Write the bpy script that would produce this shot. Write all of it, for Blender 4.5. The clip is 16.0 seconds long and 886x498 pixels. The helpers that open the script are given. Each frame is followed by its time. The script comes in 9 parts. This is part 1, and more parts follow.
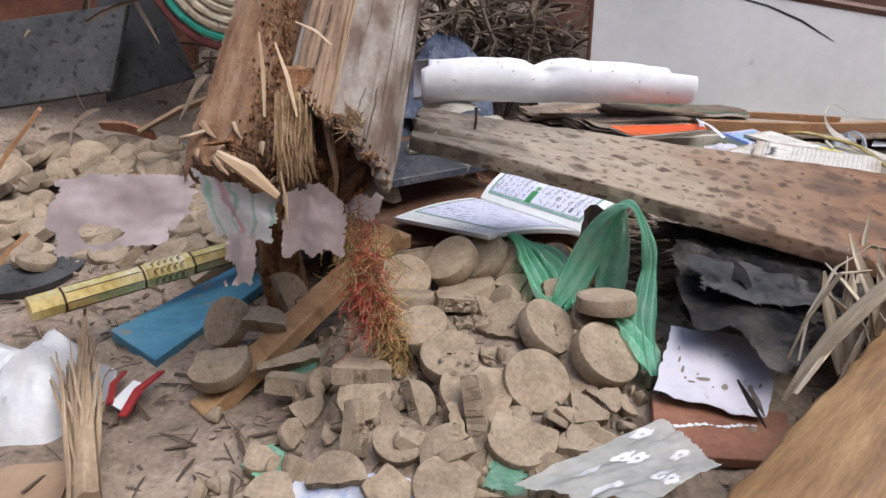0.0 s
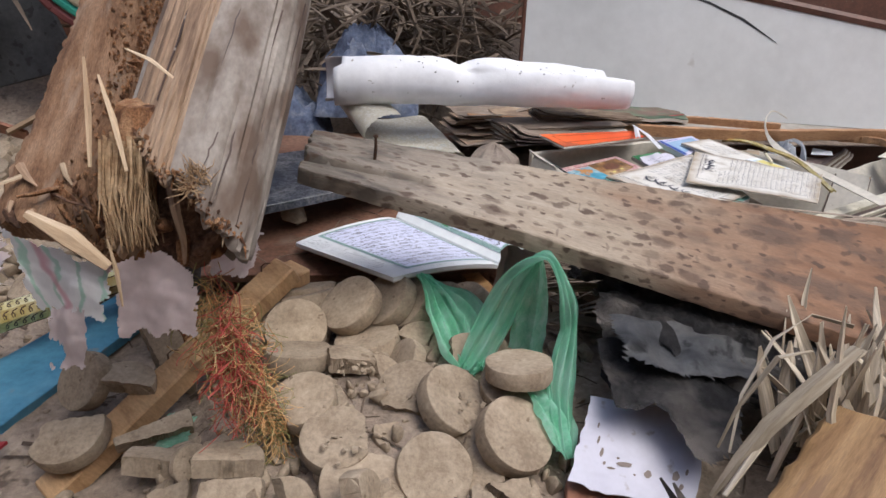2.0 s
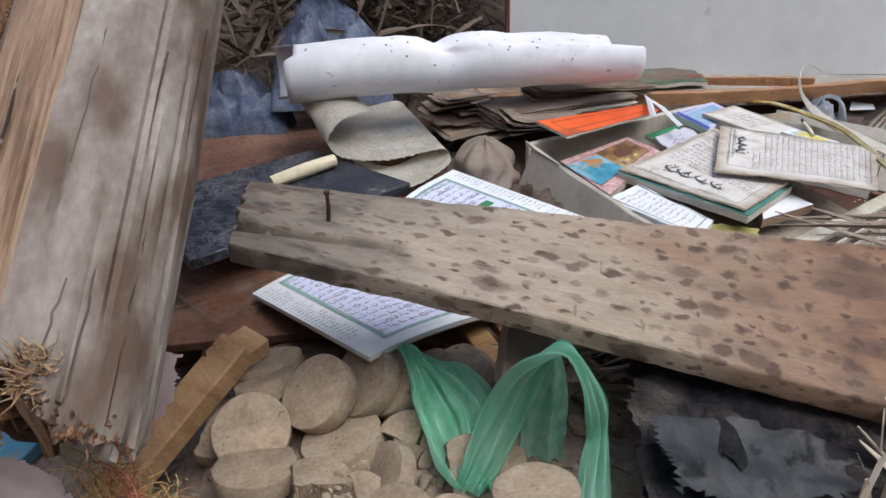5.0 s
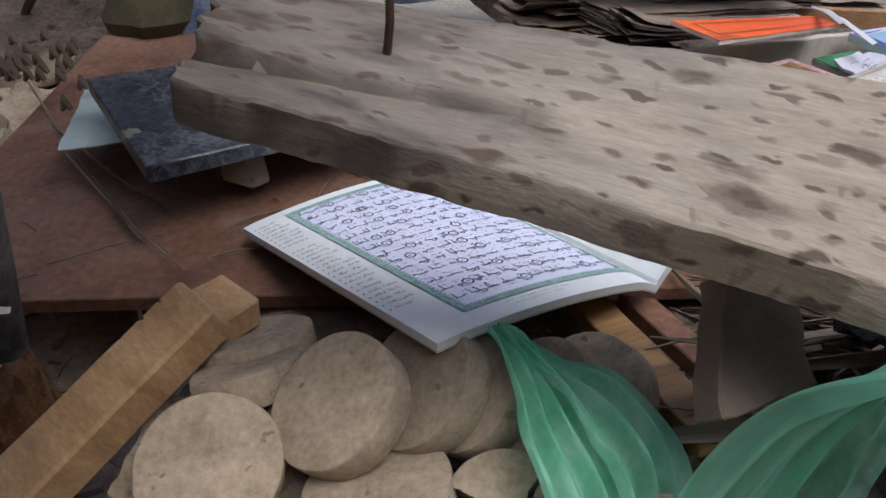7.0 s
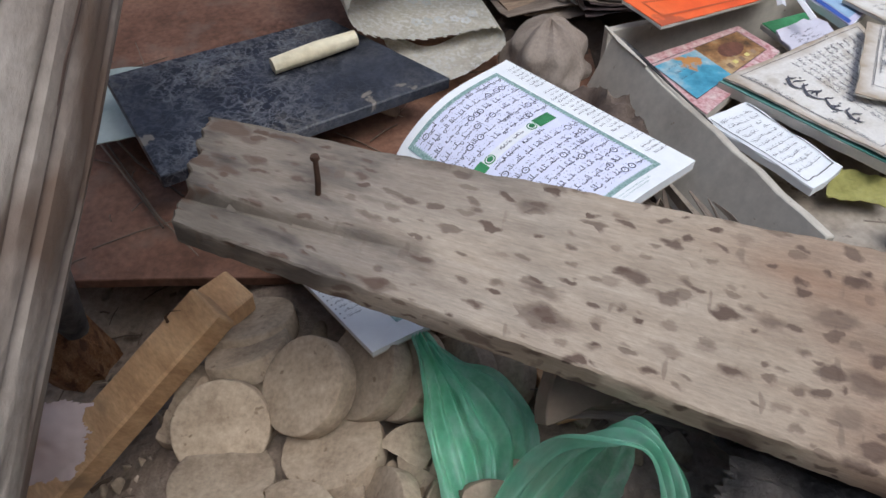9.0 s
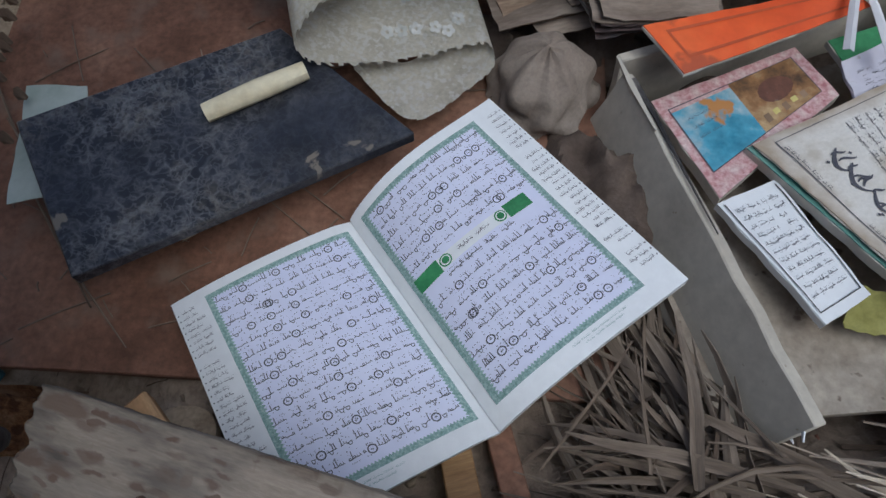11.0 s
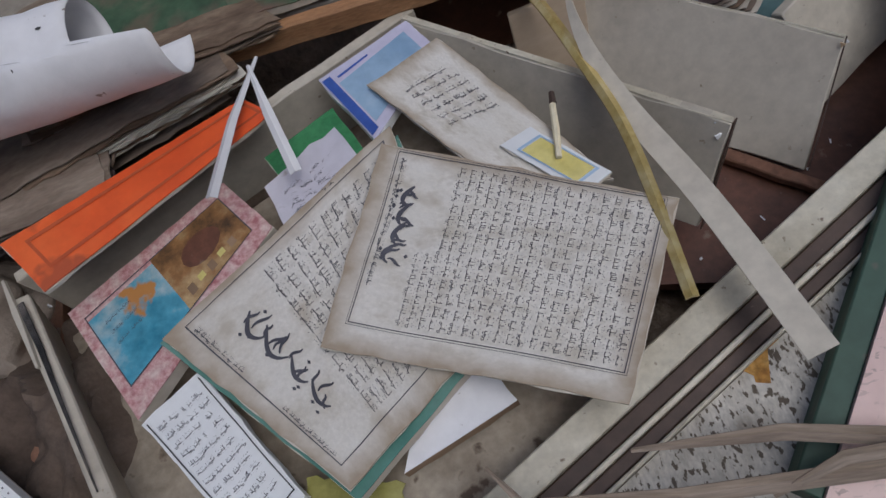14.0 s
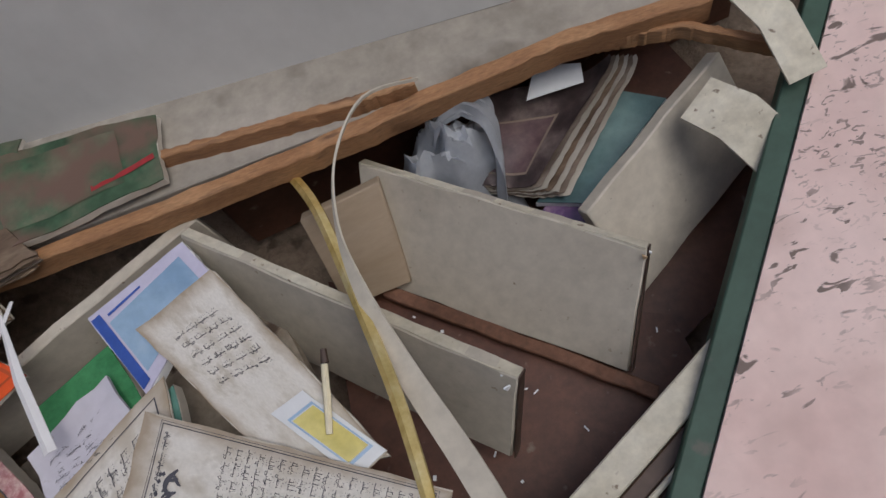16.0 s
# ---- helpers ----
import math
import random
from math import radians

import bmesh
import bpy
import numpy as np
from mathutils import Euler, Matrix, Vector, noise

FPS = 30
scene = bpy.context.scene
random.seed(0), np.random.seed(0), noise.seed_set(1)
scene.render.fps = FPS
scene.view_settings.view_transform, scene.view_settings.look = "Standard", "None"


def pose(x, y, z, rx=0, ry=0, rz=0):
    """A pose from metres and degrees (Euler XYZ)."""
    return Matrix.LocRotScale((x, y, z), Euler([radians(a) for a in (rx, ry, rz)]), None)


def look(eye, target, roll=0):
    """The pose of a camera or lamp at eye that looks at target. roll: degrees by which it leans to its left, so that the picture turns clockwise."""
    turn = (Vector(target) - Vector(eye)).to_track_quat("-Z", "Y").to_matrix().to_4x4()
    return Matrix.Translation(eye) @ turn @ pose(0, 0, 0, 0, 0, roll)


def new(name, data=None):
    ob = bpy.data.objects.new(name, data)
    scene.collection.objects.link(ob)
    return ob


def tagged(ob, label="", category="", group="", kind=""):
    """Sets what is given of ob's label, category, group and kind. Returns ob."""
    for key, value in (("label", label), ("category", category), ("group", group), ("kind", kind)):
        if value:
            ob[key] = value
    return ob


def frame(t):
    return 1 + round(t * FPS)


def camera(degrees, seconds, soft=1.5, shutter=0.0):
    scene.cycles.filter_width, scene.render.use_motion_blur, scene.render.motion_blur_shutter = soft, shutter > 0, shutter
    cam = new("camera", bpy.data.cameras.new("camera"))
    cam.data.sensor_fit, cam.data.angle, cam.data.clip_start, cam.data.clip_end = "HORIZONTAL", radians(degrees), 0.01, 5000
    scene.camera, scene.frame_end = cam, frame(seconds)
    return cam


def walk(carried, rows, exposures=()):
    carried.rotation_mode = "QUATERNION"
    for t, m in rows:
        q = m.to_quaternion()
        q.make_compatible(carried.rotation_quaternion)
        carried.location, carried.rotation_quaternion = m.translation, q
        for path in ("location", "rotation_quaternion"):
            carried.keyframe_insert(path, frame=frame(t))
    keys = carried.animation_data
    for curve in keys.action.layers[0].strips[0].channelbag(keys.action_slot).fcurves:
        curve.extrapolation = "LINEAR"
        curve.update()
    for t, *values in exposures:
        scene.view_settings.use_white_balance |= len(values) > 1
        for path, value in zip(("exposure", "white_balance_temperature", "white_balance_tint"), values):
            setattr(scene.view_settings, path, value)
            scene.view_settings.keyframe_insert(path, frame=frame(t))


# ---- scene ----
cam = camera(66.3, 16.0)
PATH = [
    (0, (-0.028, -0.073, 0.437), (-0.003, 1.751, -0.384), 0.2),
    (0.5, (0.008, 0.001, 0.352), (0.112, 1.853, -0.396), -0.5),
    (1, (0.02, 0.04, 0.371), (0.134, 1.896, -0.366), 1.0),
    (1.5, (0.022, 0.041, 0.424), (0.153, 1.873, -0.367), 2.8),
    (2, (0.031, 0.059, 0.472), (0.205, 1.835, -0.431), 2.4),
    (2.5, (0.053, 0.072, 0.513), (0.203, 1.796, -0.49), 0.1),
    (3, (0.069, 0.109, 0.548), (0.263, 1.738, -0.595), -0.9),
    (3.2, (0.061, 0.113, 0.566), (0.318, 1.765, -0.531), 0.4),
    (5.3, (0.065, 0.31, 0.463), (0.223, 1.993, -0.606), -1.8),
    (5.5, (0.059, 0.347, 0.415), (0.203, 2.037, -0.645), -0.8),
    (6, (0.048, 0.469, 0.321), (0.188, 2.196, -0.677), 2.2),
    (6.5, (0.034, 0.503, 0.308), (0.138, 2.21, -0.73), 1.4),
    (7, (0.027, 0.487, 0.312), (0.14, 2.147, -0.797), 1.2),
    (7.5, (0.03, 0.433, 0.339), (0.194, 2.038, -0.843), 2.5),
    (8, (0.037, 0.413, 0.388), (0.187, 1.985, -0.839), 1.7),
    (8.5, (0.055, 0.43, 0.444), (0.175, 1.959, -0.839), 2.9),
    (8.7, (0.068, 0.441, 0.463), (0.157, 1.906, -0.896), 1.8),
    (10.8, (0.154, 0.697, 0.551), (0.036, 1.623, -1.218), -3.0),
    (11, (0.171, 0.722, 0.57), (0.046, 1.609, -1.218), -4.5),
    (11.5, (0.252, 0.785, 0.604), (0.147, 1.684, -1.18), -5.9),
    (12, (0.417, 0.808, 0.578), (0.299, 1.767, -1.173), -13.1),
    (12.5, (0.536, 0.825, 0.549), (0.41, 1.791, -1.197), -18.1),
    (13, (0.619, 0.841, 0.516), (0.49, 1.805, -1.232), -22.8),
    (13.5, (0.646, 0.859, 0.503), (0.488, 1.801, -1.254), -25.8),
    (14, (0.633, 0.862, 0.482), (0.463, 1.796, -1.279), -27.3),
    (14.5, (0.634, 0.869, 0.467), (0.474, 1.781, -1.306), -26.4),
    (15, (0.707, 0.909, 0.452), (0.566, 1.819, -1.324), -28.0),
    (15.5, (0.783, 0.968, 0.463), (0.653, 1.827, -1.338), -30.8),
    (16, (0.807, 0.997, 0.485), (0.705, 1.865, -1.315), -28.9),
]
EXPOSURES = [(0, 0.72, 6000, 10), (3, 0.54, 5950, 9), (5.5, 0.46, 5800, 8), (6.5, 0.42, 5750, 8), (7.5, 0.28, 5750, 8), (8.5, 0.42, 5750, 8), (11, -0.32, 5480, 5), (12.5, -0.50, 5700, 7), (14.5, -0.64, 5850, 10), (16, -0.48, 6100, 10)]
walk(cam, [(t, look(eye, target, roll)) for t, eye, target, roll in PATH], EXPOSURES)

# ---------------------------------------------------------------- light
SUN_EL, SUN_AZ = 66.0, 132.0
world = bpy.data.worlds.new("sky")
scene.world = world
world.use_nodes = True
wn = world.node_tree.nodes
sky = wn.new("ShaderNodeTexSky")
sky.sky_type, sky.sun_disc = "NISHITA", False
sky.sun_elevation, sky.sun_rotation = radians(SUN_EL), radians(SUN_AZ)
sky.dust_density, sky.air_density, sky.ozone_density = 4.0, 1.0, 0.6
wn["Background"].inputs["Strength"].default_value = 0.13
world.node_tree.links.new(sky.outputs[0], wn["Background"].inputs["Color"])
sun = new("sun", bpy.data.lights.new("sun", "SUN"))
sun.data.energy, sun.data.angle, sun.data.color = 1.2, radians(40), (1.0, 0.95, 0.88)
sun.matrix_world = look((5 * math.cos(radians(SUN_EL)) * math.sin(radians(SUN_AZ)), 5 * math.cos(radians(SUN_EL)) * math.cos(radians(SUN_AZ)), 5 * math.sin(radians(SUN_EL))), (0, 0, 0))


# ---------------------------------------------------------------- materials
def nodes_of(name):
    m = bpy.data.materials.new(name)
    m.use_nodes = True
    return m, m.node_tree.nodes, m.node_tree.links, m.node_tree.nodes["Principled BSDF"]


def ramp_of(n, stops):
    r = n.new("ShaderNodeValToRGB")
    e = r.color_ramp.elements
    e[0].position, e[1].position = stops[0][0], stops[-1][0]
    e[0].color, e[1].color = (*stops[0][1], 1), (*stops[-1][1], 1)
    for p, c in stops[1:-1]:
        e.new(p).color = (*c, 1)
    return r


def surface(name, cols, scale=20, fine=140, rough=0.8, bump=0.3, depth=0.002, coord="Object", stretch=(1, 1, 1),
            metal=0.0, spots=None, spot_scale=40, spot_at=(0.62, 0.68), speck=0.25, through_light=0.0, alpha=1.0, coat=0.0, per_thing=0.12):
    """A worn surface: two scales of noise in the colour, bump, and stains of a second colour."""
    m, n, l, b = nodes_of(name)
    tc = n.new("ShaderNodeTexCoord")
    mp = n.new("ShaderNodeMapping")
    mp.inputs["Scale"].default_value = stretch
    oi = n.new("ShaderNodeObjectInfo")
    mul = n.new("ShaderNodeVectorMath")
    mul.operation = "SCALE"
    mul.inputs[0].default_value = (7.3, 3.1, 5.7)
    l.new(oi.outputs["Random"], mul.inputs["Scale"])
    l.new(tc.outputs[coord], mp.inputs["Vector"])
    l.new(mul.outputs[0], mp.inputs["Location"])
    big, small = n.new("ShaderNodeTexNoise"), n.new("ShaderNodeTexNoise")
    for t, sc in ((big, scale), (small, fine)):
        t.inputs["Scale"].default_value, t.inputs["Detail"].default_value, t.inputs["Roughness"].default_value = sc, 6, 0.62
        l.new(mp.outputs[0], t.inputs["Vector"])
    k = len(cols)
    r = ramp_of(n, [(0.32 + 0.36 * i / max(1, k - 1), c) for i, c in enumerate(cols)])
    l.new(big.outputs["Fac"], r.inputs["Fac"])
    val = n.new("ShaderNodeMapRange")
    val.inputs["From Min"].default_value, val.inputs["From Max"].default_value = 0.3, 0.7
    val.inputs["To Min"].default_value, val.inputs["To Max"].default_value = 1 - speck, 1 + speck
    l.new(small.outputs["Fac"], val.inputs["Value"])
    own = n.new("ShaderNodeMapRange")
    own.inputs["To Min"].default_value, own.inputs["To Max"].default_value = 1 - per_thing, 1 + per_thing
    l.new(oi.outputs["Random"], own.inputs["Value"])
    both = n.new("ShaderNodeMath")
    both.operation = "MULTIPLY"
    l.new(val.outputs[0], both.inputs[0])
    l.new(own.outputs[0], both.inputs[1])
    sc = n.new("ShaderNodeVectorMath")
    sc.operation = "SCALE"
    l.new(r.outputs[0], sc.inputs[0])
    l.new(both.outputs[0], sc.inputs["Scale"])
    col = sc.outputs[0]
    if spots:
        sp = n.new("ShaderNodeTexNoise")
        sp.inputs["Scale"].default_value, sp.inputs["Detail"].default_value = spot_scale, 4
        l.new(mp.outputs[0], sp.inputs["Vector"])
        f = ramp_of(n, [(spot_at[0], (0, 0, 0)), (spot_at[1], (1, 1, 1))])
        l.new(sp.outputs["Fac"], f.inputs["Fac"])
        mx = n.new("ShaderNodeMix")
        mx.data_type = "RGBA"
        l.new(f.outputs[0], mx.inputs["Factor"])
        l.new(col, mx.inputs["A"])
        mx.inputs["B"].default_value = (*spots, 1)
        col = mx.outputs["Result"]
    l.new(col, b.inputs["Base Color"])
    b.inputs["Roughness"].default_value, b.inputs["Metallic"].default_value = rough, metal
    b.inputs["Coat Weight"].default_value = coat
    b.inputs["Alpha"].default_value = alpha
    bp = n.new("ShaderNodeBump")
    bp.inputs["Strength"].default_value, bp.inputs["Distance"].default_value = bump, depth
    add = n.new("ShaderNodeMath")
    add.operation = "ADD"
    l.new(big.outputs["Fac"], add.inputs[0])
    l.new(small.outputs["Fac"], add.inputs[1])
    l.new(add.outputs[0], bp.inputs["Height"])
    l.new(bp.outputs[0], b.inputs["Normal"])
    if through_light:
        tr = n.new("ShaderNodeBsdfTranslucent")
        l.new(col, tr.inputs["Color"])
        ms = n.new("ShaderNodeMixShader")
        ms.inputs[0].default_value = through_light
        l.new(b.outputs[0], ms.inputs[1])
        l.new(tr.outputs[0], ms.inputs[2])
        l.new(ms.outputs[0], n["Material Output"].inputs["Surface"])
    return m


CLAY = surface("fired clay", [(0.235, 0.178, 0.122), (0.325, 0.255, 0.180), (0.39, 0.312, 0.226)], 30, 240, 0.95, 0.5, 0.0012, spots=(0.19, 0.138, 0.09), spot_scale=85, spot_at=(0.66, 0.71), speck=0.16)
DIRT = surface("dusty earth", [(0.17, 0.13, 0.095), (0.27, 0.21, 0.16), (0.36, 0.29, 0.225)], 9, 110, 0.95, 0.8, 0.006, spots=(0.12, 0.09, 0.065), spot_scale=30, speck=0.3)
LOG_GREY = surface("pale grey log wood", [(0.165, 0.13, 0.105), (0.265, 0.225, 0.188), (0.345, 0.305, 0.262)], 10, 120, 0.85, 0.5, 0.0015, "UV", (1.0, 1.9, 1), spots=(0.13, 0.088, 0.062), spot_scale=13, spot_at=(0.47, 0.62), speck=0.18)
MUD = surface("mud plaster", [(0.14, 0.10, 0.07), (0.20, 0.15, 0.11), (0.25, 0.19, 0.145)], 4, 40, 0.95, 0.5, 0.006, speck=0.15)
DARK_ORANGE = surface("dark orange print", [(0.42, 0.07, 0.02), (0.52, 0.10, 0.03)], 20, 120, 0.6, 0.05, 0.0005, speck=0.1)
OLIVE = surface("dark olive cloth", [(0.05, 0.045, 0.02), (0.10, 0.085, 0.04)], 20, 140, 0.85, 0.4, 0.0015, speck=0.15)
DIRTY_SHELF = surface("dirty grey shelf", [(0.24, 0.215, 0.18), (0.34, 0.31, 0.265), (0.42, 0.385, 0.335)], 9, 80, 0.8, 0.2, 0.001, spots=(0.12, 0.10, 0.08), spot_scale=16, spot_at=(0.58, 0.75), speck=0.14)
ROT_WOOD = surface("rotten fibrous wood", [(0.13, 0.052, 0.02), (0.32, 0.152, 0.066), (0.47, 0.275, 0.142)], 30, 420, 0.95, 0.9, 0.004, "Object", (2.0, 2.0, 1), spots=(0.12, 0.048, 0.02), spot_scale=46, spot_at=(0.55, 0.64), speck=0.45)
SPLIT_WOOD = surface("brown split wood", [(0.17, 0.10, 0.058), (0.34, 0.225, 0.14), (0.44, 0.315, 0.21)], 9, 80, 0.8, 0.6, 0.002, "UV", (1.0, 8, 1), spots=(0.22, 0.125, 0.075), spot_scale=9, spot_at=(0.58, 0.68), speck=0.2)
STRAW_WOOD = surface("straw coloured wood fibre", [(0.22, 0.125, 0.06), (0.37, 0.245, 0.135), (0.48, 0.345, 0.21)], 60, 300, 0.9, 0.4, 0.001, speck=0.3)
TIMBER_BROWN = surface("brown rotting timber", [(0.12, 0.058, 0.028), (0.225, 0.125, 0.067), (0.30, 0.19, 0.118)], 14, 240, 0.92, 0.8, 0.003, "UV", (1.0, 4, 1), spots=(0.34, 0.25, 0.18), spot_scale=12, spot_at=(0.60, 0.76), speck=0.35)
PALE_WOOD = surface("pale split wood", [(0.42, 0.28, 0.16), (0.56, 0.41, 0.26), (0.66, 0.52, 0.36)], 12, 110, 0.7, 0.4, 0.0015, "UV", (1, 14, 1), speck=0.15)
BEAM_WOOD = surface("honey brown wood", [(0.17, 0.085, 0.032), (0.29, 0.165, 0.066), (0.39, 0.24, 0.11)], 8, 100, 0.6, 0.35, 0.0015, "UV", (1, 9, 1), spots=(0.22, 0.125, 0.06), spot_scale=9, speck=0.18)
DARK_ROT = surface("dark rotten wood", [(0.045, 0.022, 0.013), (0.13, 0.068, 0.04), (0.25, 0.145, 0.09)], 40, 300, 0.95, 0.9, 0.004, speck=0.4)
RED_BOARD = surface("red brown hardboard", [(0.11, 0.050, 0.028), (0.20, 0.098, 0.060), (0.27, 0.148, 0.096)], 9, 150, 0.8, 0.4, 0.0015, spots=(0.19, 0.13, 0.095), spot_scale=26, spot_at=(0.56, 0.8), speck=0.28)
DARK_BOARD = surface("dark brown varnished board", [(0.07, 0.026, 0.015), (0.15, 0.062, 0.036)], 14, 120, 0.5, 0.25, 0.001, spots=(0.20, 0.14, 0.10), spot_scale=70, spot_at=(0.66, 0.74), speck=0.25)
EDGE_WOOD = surface("orange brown lath", [(0.24, 0.115, 0.055), (0.36, 0.19, 0.09), (0.44, 0.255, 0.13)], 8, 110, 0.7, 0.5, 0.002, "UV", (1.2, 6, 1), spots=(0.14, 0.07, 0.04), spot_scale=16, spot_at=(0.62, 0.74), speck=0.22)
PAGE = surface("book page", [(0.72, 0.74, 0.76), (0.79, 0.81, 0.82), (0.81, 0.82, 0.82)], 5, 90, 0.8, 0.06, 0.0006, speck=0.04, per_thing=0.03)
OLD_PAGE = surface("yellowed page", [(0.48, 0.43, 0.35), (0.61, 0.57, 0.495), (0.66, 0.625, 0.56)], 8, 120, 0.85, 0.15, 0.0008, spots=(0.44, 0.375, 0.285), spot_scale=11, spot_at=(0.58, 0.80), speck=0.07, per_thing=0.06)
WHITE_PAPER = surface("crumpled white paper", [(0.62, 0.62, 0.64), (0.73, 0.73, 0.75), (0.77, 0.77, 0.785)], 6, 40, 0.75, 0.3, 0.002, spots=(0.30, 0.27, 0.25), spot_scale=95, spot_at=(0.70, 0.735), speck=0.06)
LILAC = surface("dusty lilac paper", [(0.62, 0.53, 0.52), (0.72, 0.635, 0.63), (0.79, 0.71, 0.71)], 12, 60, 0.85, 0.12, 0.0010, speck=0.08, through_light=0.25)


def aged_page_material():
    """Yellowed paper with tan water stains creeping in from its edges; UV runs from 0 to 1."""
    m = surface("page stained at its edges", [(0.57, 0.53, 0.455), (0.67, 0.64, 0.58), (0.71, 0.685, 0.635)], 6, 60, 0.85, 0.15, 0.0008, "UV", spots=(0.46, 0.405, 0.325), spot_scale=7, spot_at=(0.56, 0.8), speck=0.07, per_thing=0.05)
    n, l = m.node_tree.nodes, m.node_tree.links
    b = n["Principled BSDF"]
    last = b.inputs["Base Color"].links[0].from_socket
    tc, sep, wob = n.new("ShaderNodeTexCoord"), n.new("ShaderNodeSeparateXYZ"), n.new("ShaderNodeTexNoise")
    wob.inputs["Scale"].default_value, wob.inputs["Detail"].default_value = 6, 6
    l.new(tc.outputs["UV"], sep.inputs[0])
    l.new(tc.outputs["UV"], wob.inputs["Vector"])

    def calc(op, x, y):
        k = n.new("ShaderNodeMath")
        k.operation = op
        for s, v in zip(k.inputs, (x, y)):
            if isinstance(v, float):
                s.default_value = v
            else:
                l.new(v, s)
        return k.outputs[0]
    near = calc("MINIMUM", calc("MINIMUM", sep.outputs[0], calc("SUBTRACT", 1.0, sep.outputs[0])), calc("MINIMUM", sep.outputs[1], calc("SUBTRACT", 1.0, sep.outputs[1])))
    near = calc("ADD", near, calc("MULTIPLY", calc("SUBTRACT", wob.outputs["Fac"], 0.5), 0.16))
    r = ramp_of(n, [(0.0, (0.9, 0.9, 0.9)), (0.03, (0.55, 0.55, 0.55)), (0.10, (0, 0, 0))])
    l.new(near, r.inputs["Fac"])
    mx = n.new("ShaderNodeMix")
    mx.data_type = "RGBA"
    l.new(r.outputs[0], mx.inputs["Factor"])
    l.new(last, mx.inputs["A"])
    mx.inputs["B"].default_value = (0.36, 0.285, 0.20, 1)
    l.new(mx.outputs["Result"], b.inputs["Base Color"])
    return m


AGED_PAGE = aged_page_material()


def label_material():
    """White paper with wavy green print bands and pink marks."""
    m = surface("white label with green print", [(0.74, 0.74, 0.74), (0.80, 0.80, 0.80), (0.84, 0.83, 0.84)], 12, 60, 0.8, 0.3, 0.001, speck=0.06, through_light=0.3)
    n, l = m.node_tree.nodes, m.node_tree.links
    b = n["Principled BSDF"]
    last = b.inputs["Base Color"].links[0].from_socket
    tc = n.new("ShaderNodeTexCoord")
    for sc, at, tone in ((13, 0.97, (0.36, 0.64, 0.50)), (5, 1.04, (0.66, 0.32, 0.38))):
        w = n.new("ShaderNodeTexWave")
        w.inputs["Scale"].default_value, w.inputs["Distortion"].default_value, w.inputs["Detail"].default_value = sc / 9, 5, 3
        w.inputs["Detail Scale"].default_value = 2.0
        mp = n.new("ShaderNodeMapping")
        mp.inputs["Scale"].default_value = (4, 4, 4)
        l.new(tc.outputs["UV"], mp.inputs["Vector"])
        l.new(mp.outputs[0], w.inputs["Vector"])
        r = ramp_of(n, [(at - 0.12, (0, 0, 0)), (at, (0.8, 0.8, 0.8))])
        l.new(w.outputs["Fac"], r.inputs["Fac"])
        mx = n.new("ShaderNodeMix")
        mx.data_type = "RGBA"
        l.new(r.outputs[0], mx.inputs["Factor"])
        l.new(last, mx.inputs["A"])
        mx.inputs["B"].default_value = (*tone, 1)
        last = mx.outputs["Result"]
    l.new(last, b.inputs["Base Color"])
    return m


LABEL_PAPER = label_material()
WHITE_PANEL = surface("white laminate", [(0.52, 0.52, 0.505), (0.60, 0.60, 0.585), (0.64, 0.64, 0.625)], 3, 40, 0.45, 0.05, 0.001, spots=(0.42, 0.39, 0.35), spot_scale=16, spot_at=(0.72, 0.80), speck=0.04)
CREAM_BOARD = surface("cream painted board", [(0.40, 0.36, 0.295), (0.50, 0.46, 0.385), (0.55, 0.51, 0.43)], 6, 90, 0.65, 0.15, 0.001, spots=(0.24, 0.185, 0.13), spot_scale=140, spot_at=(0.70, 0.78), speck=0.11)


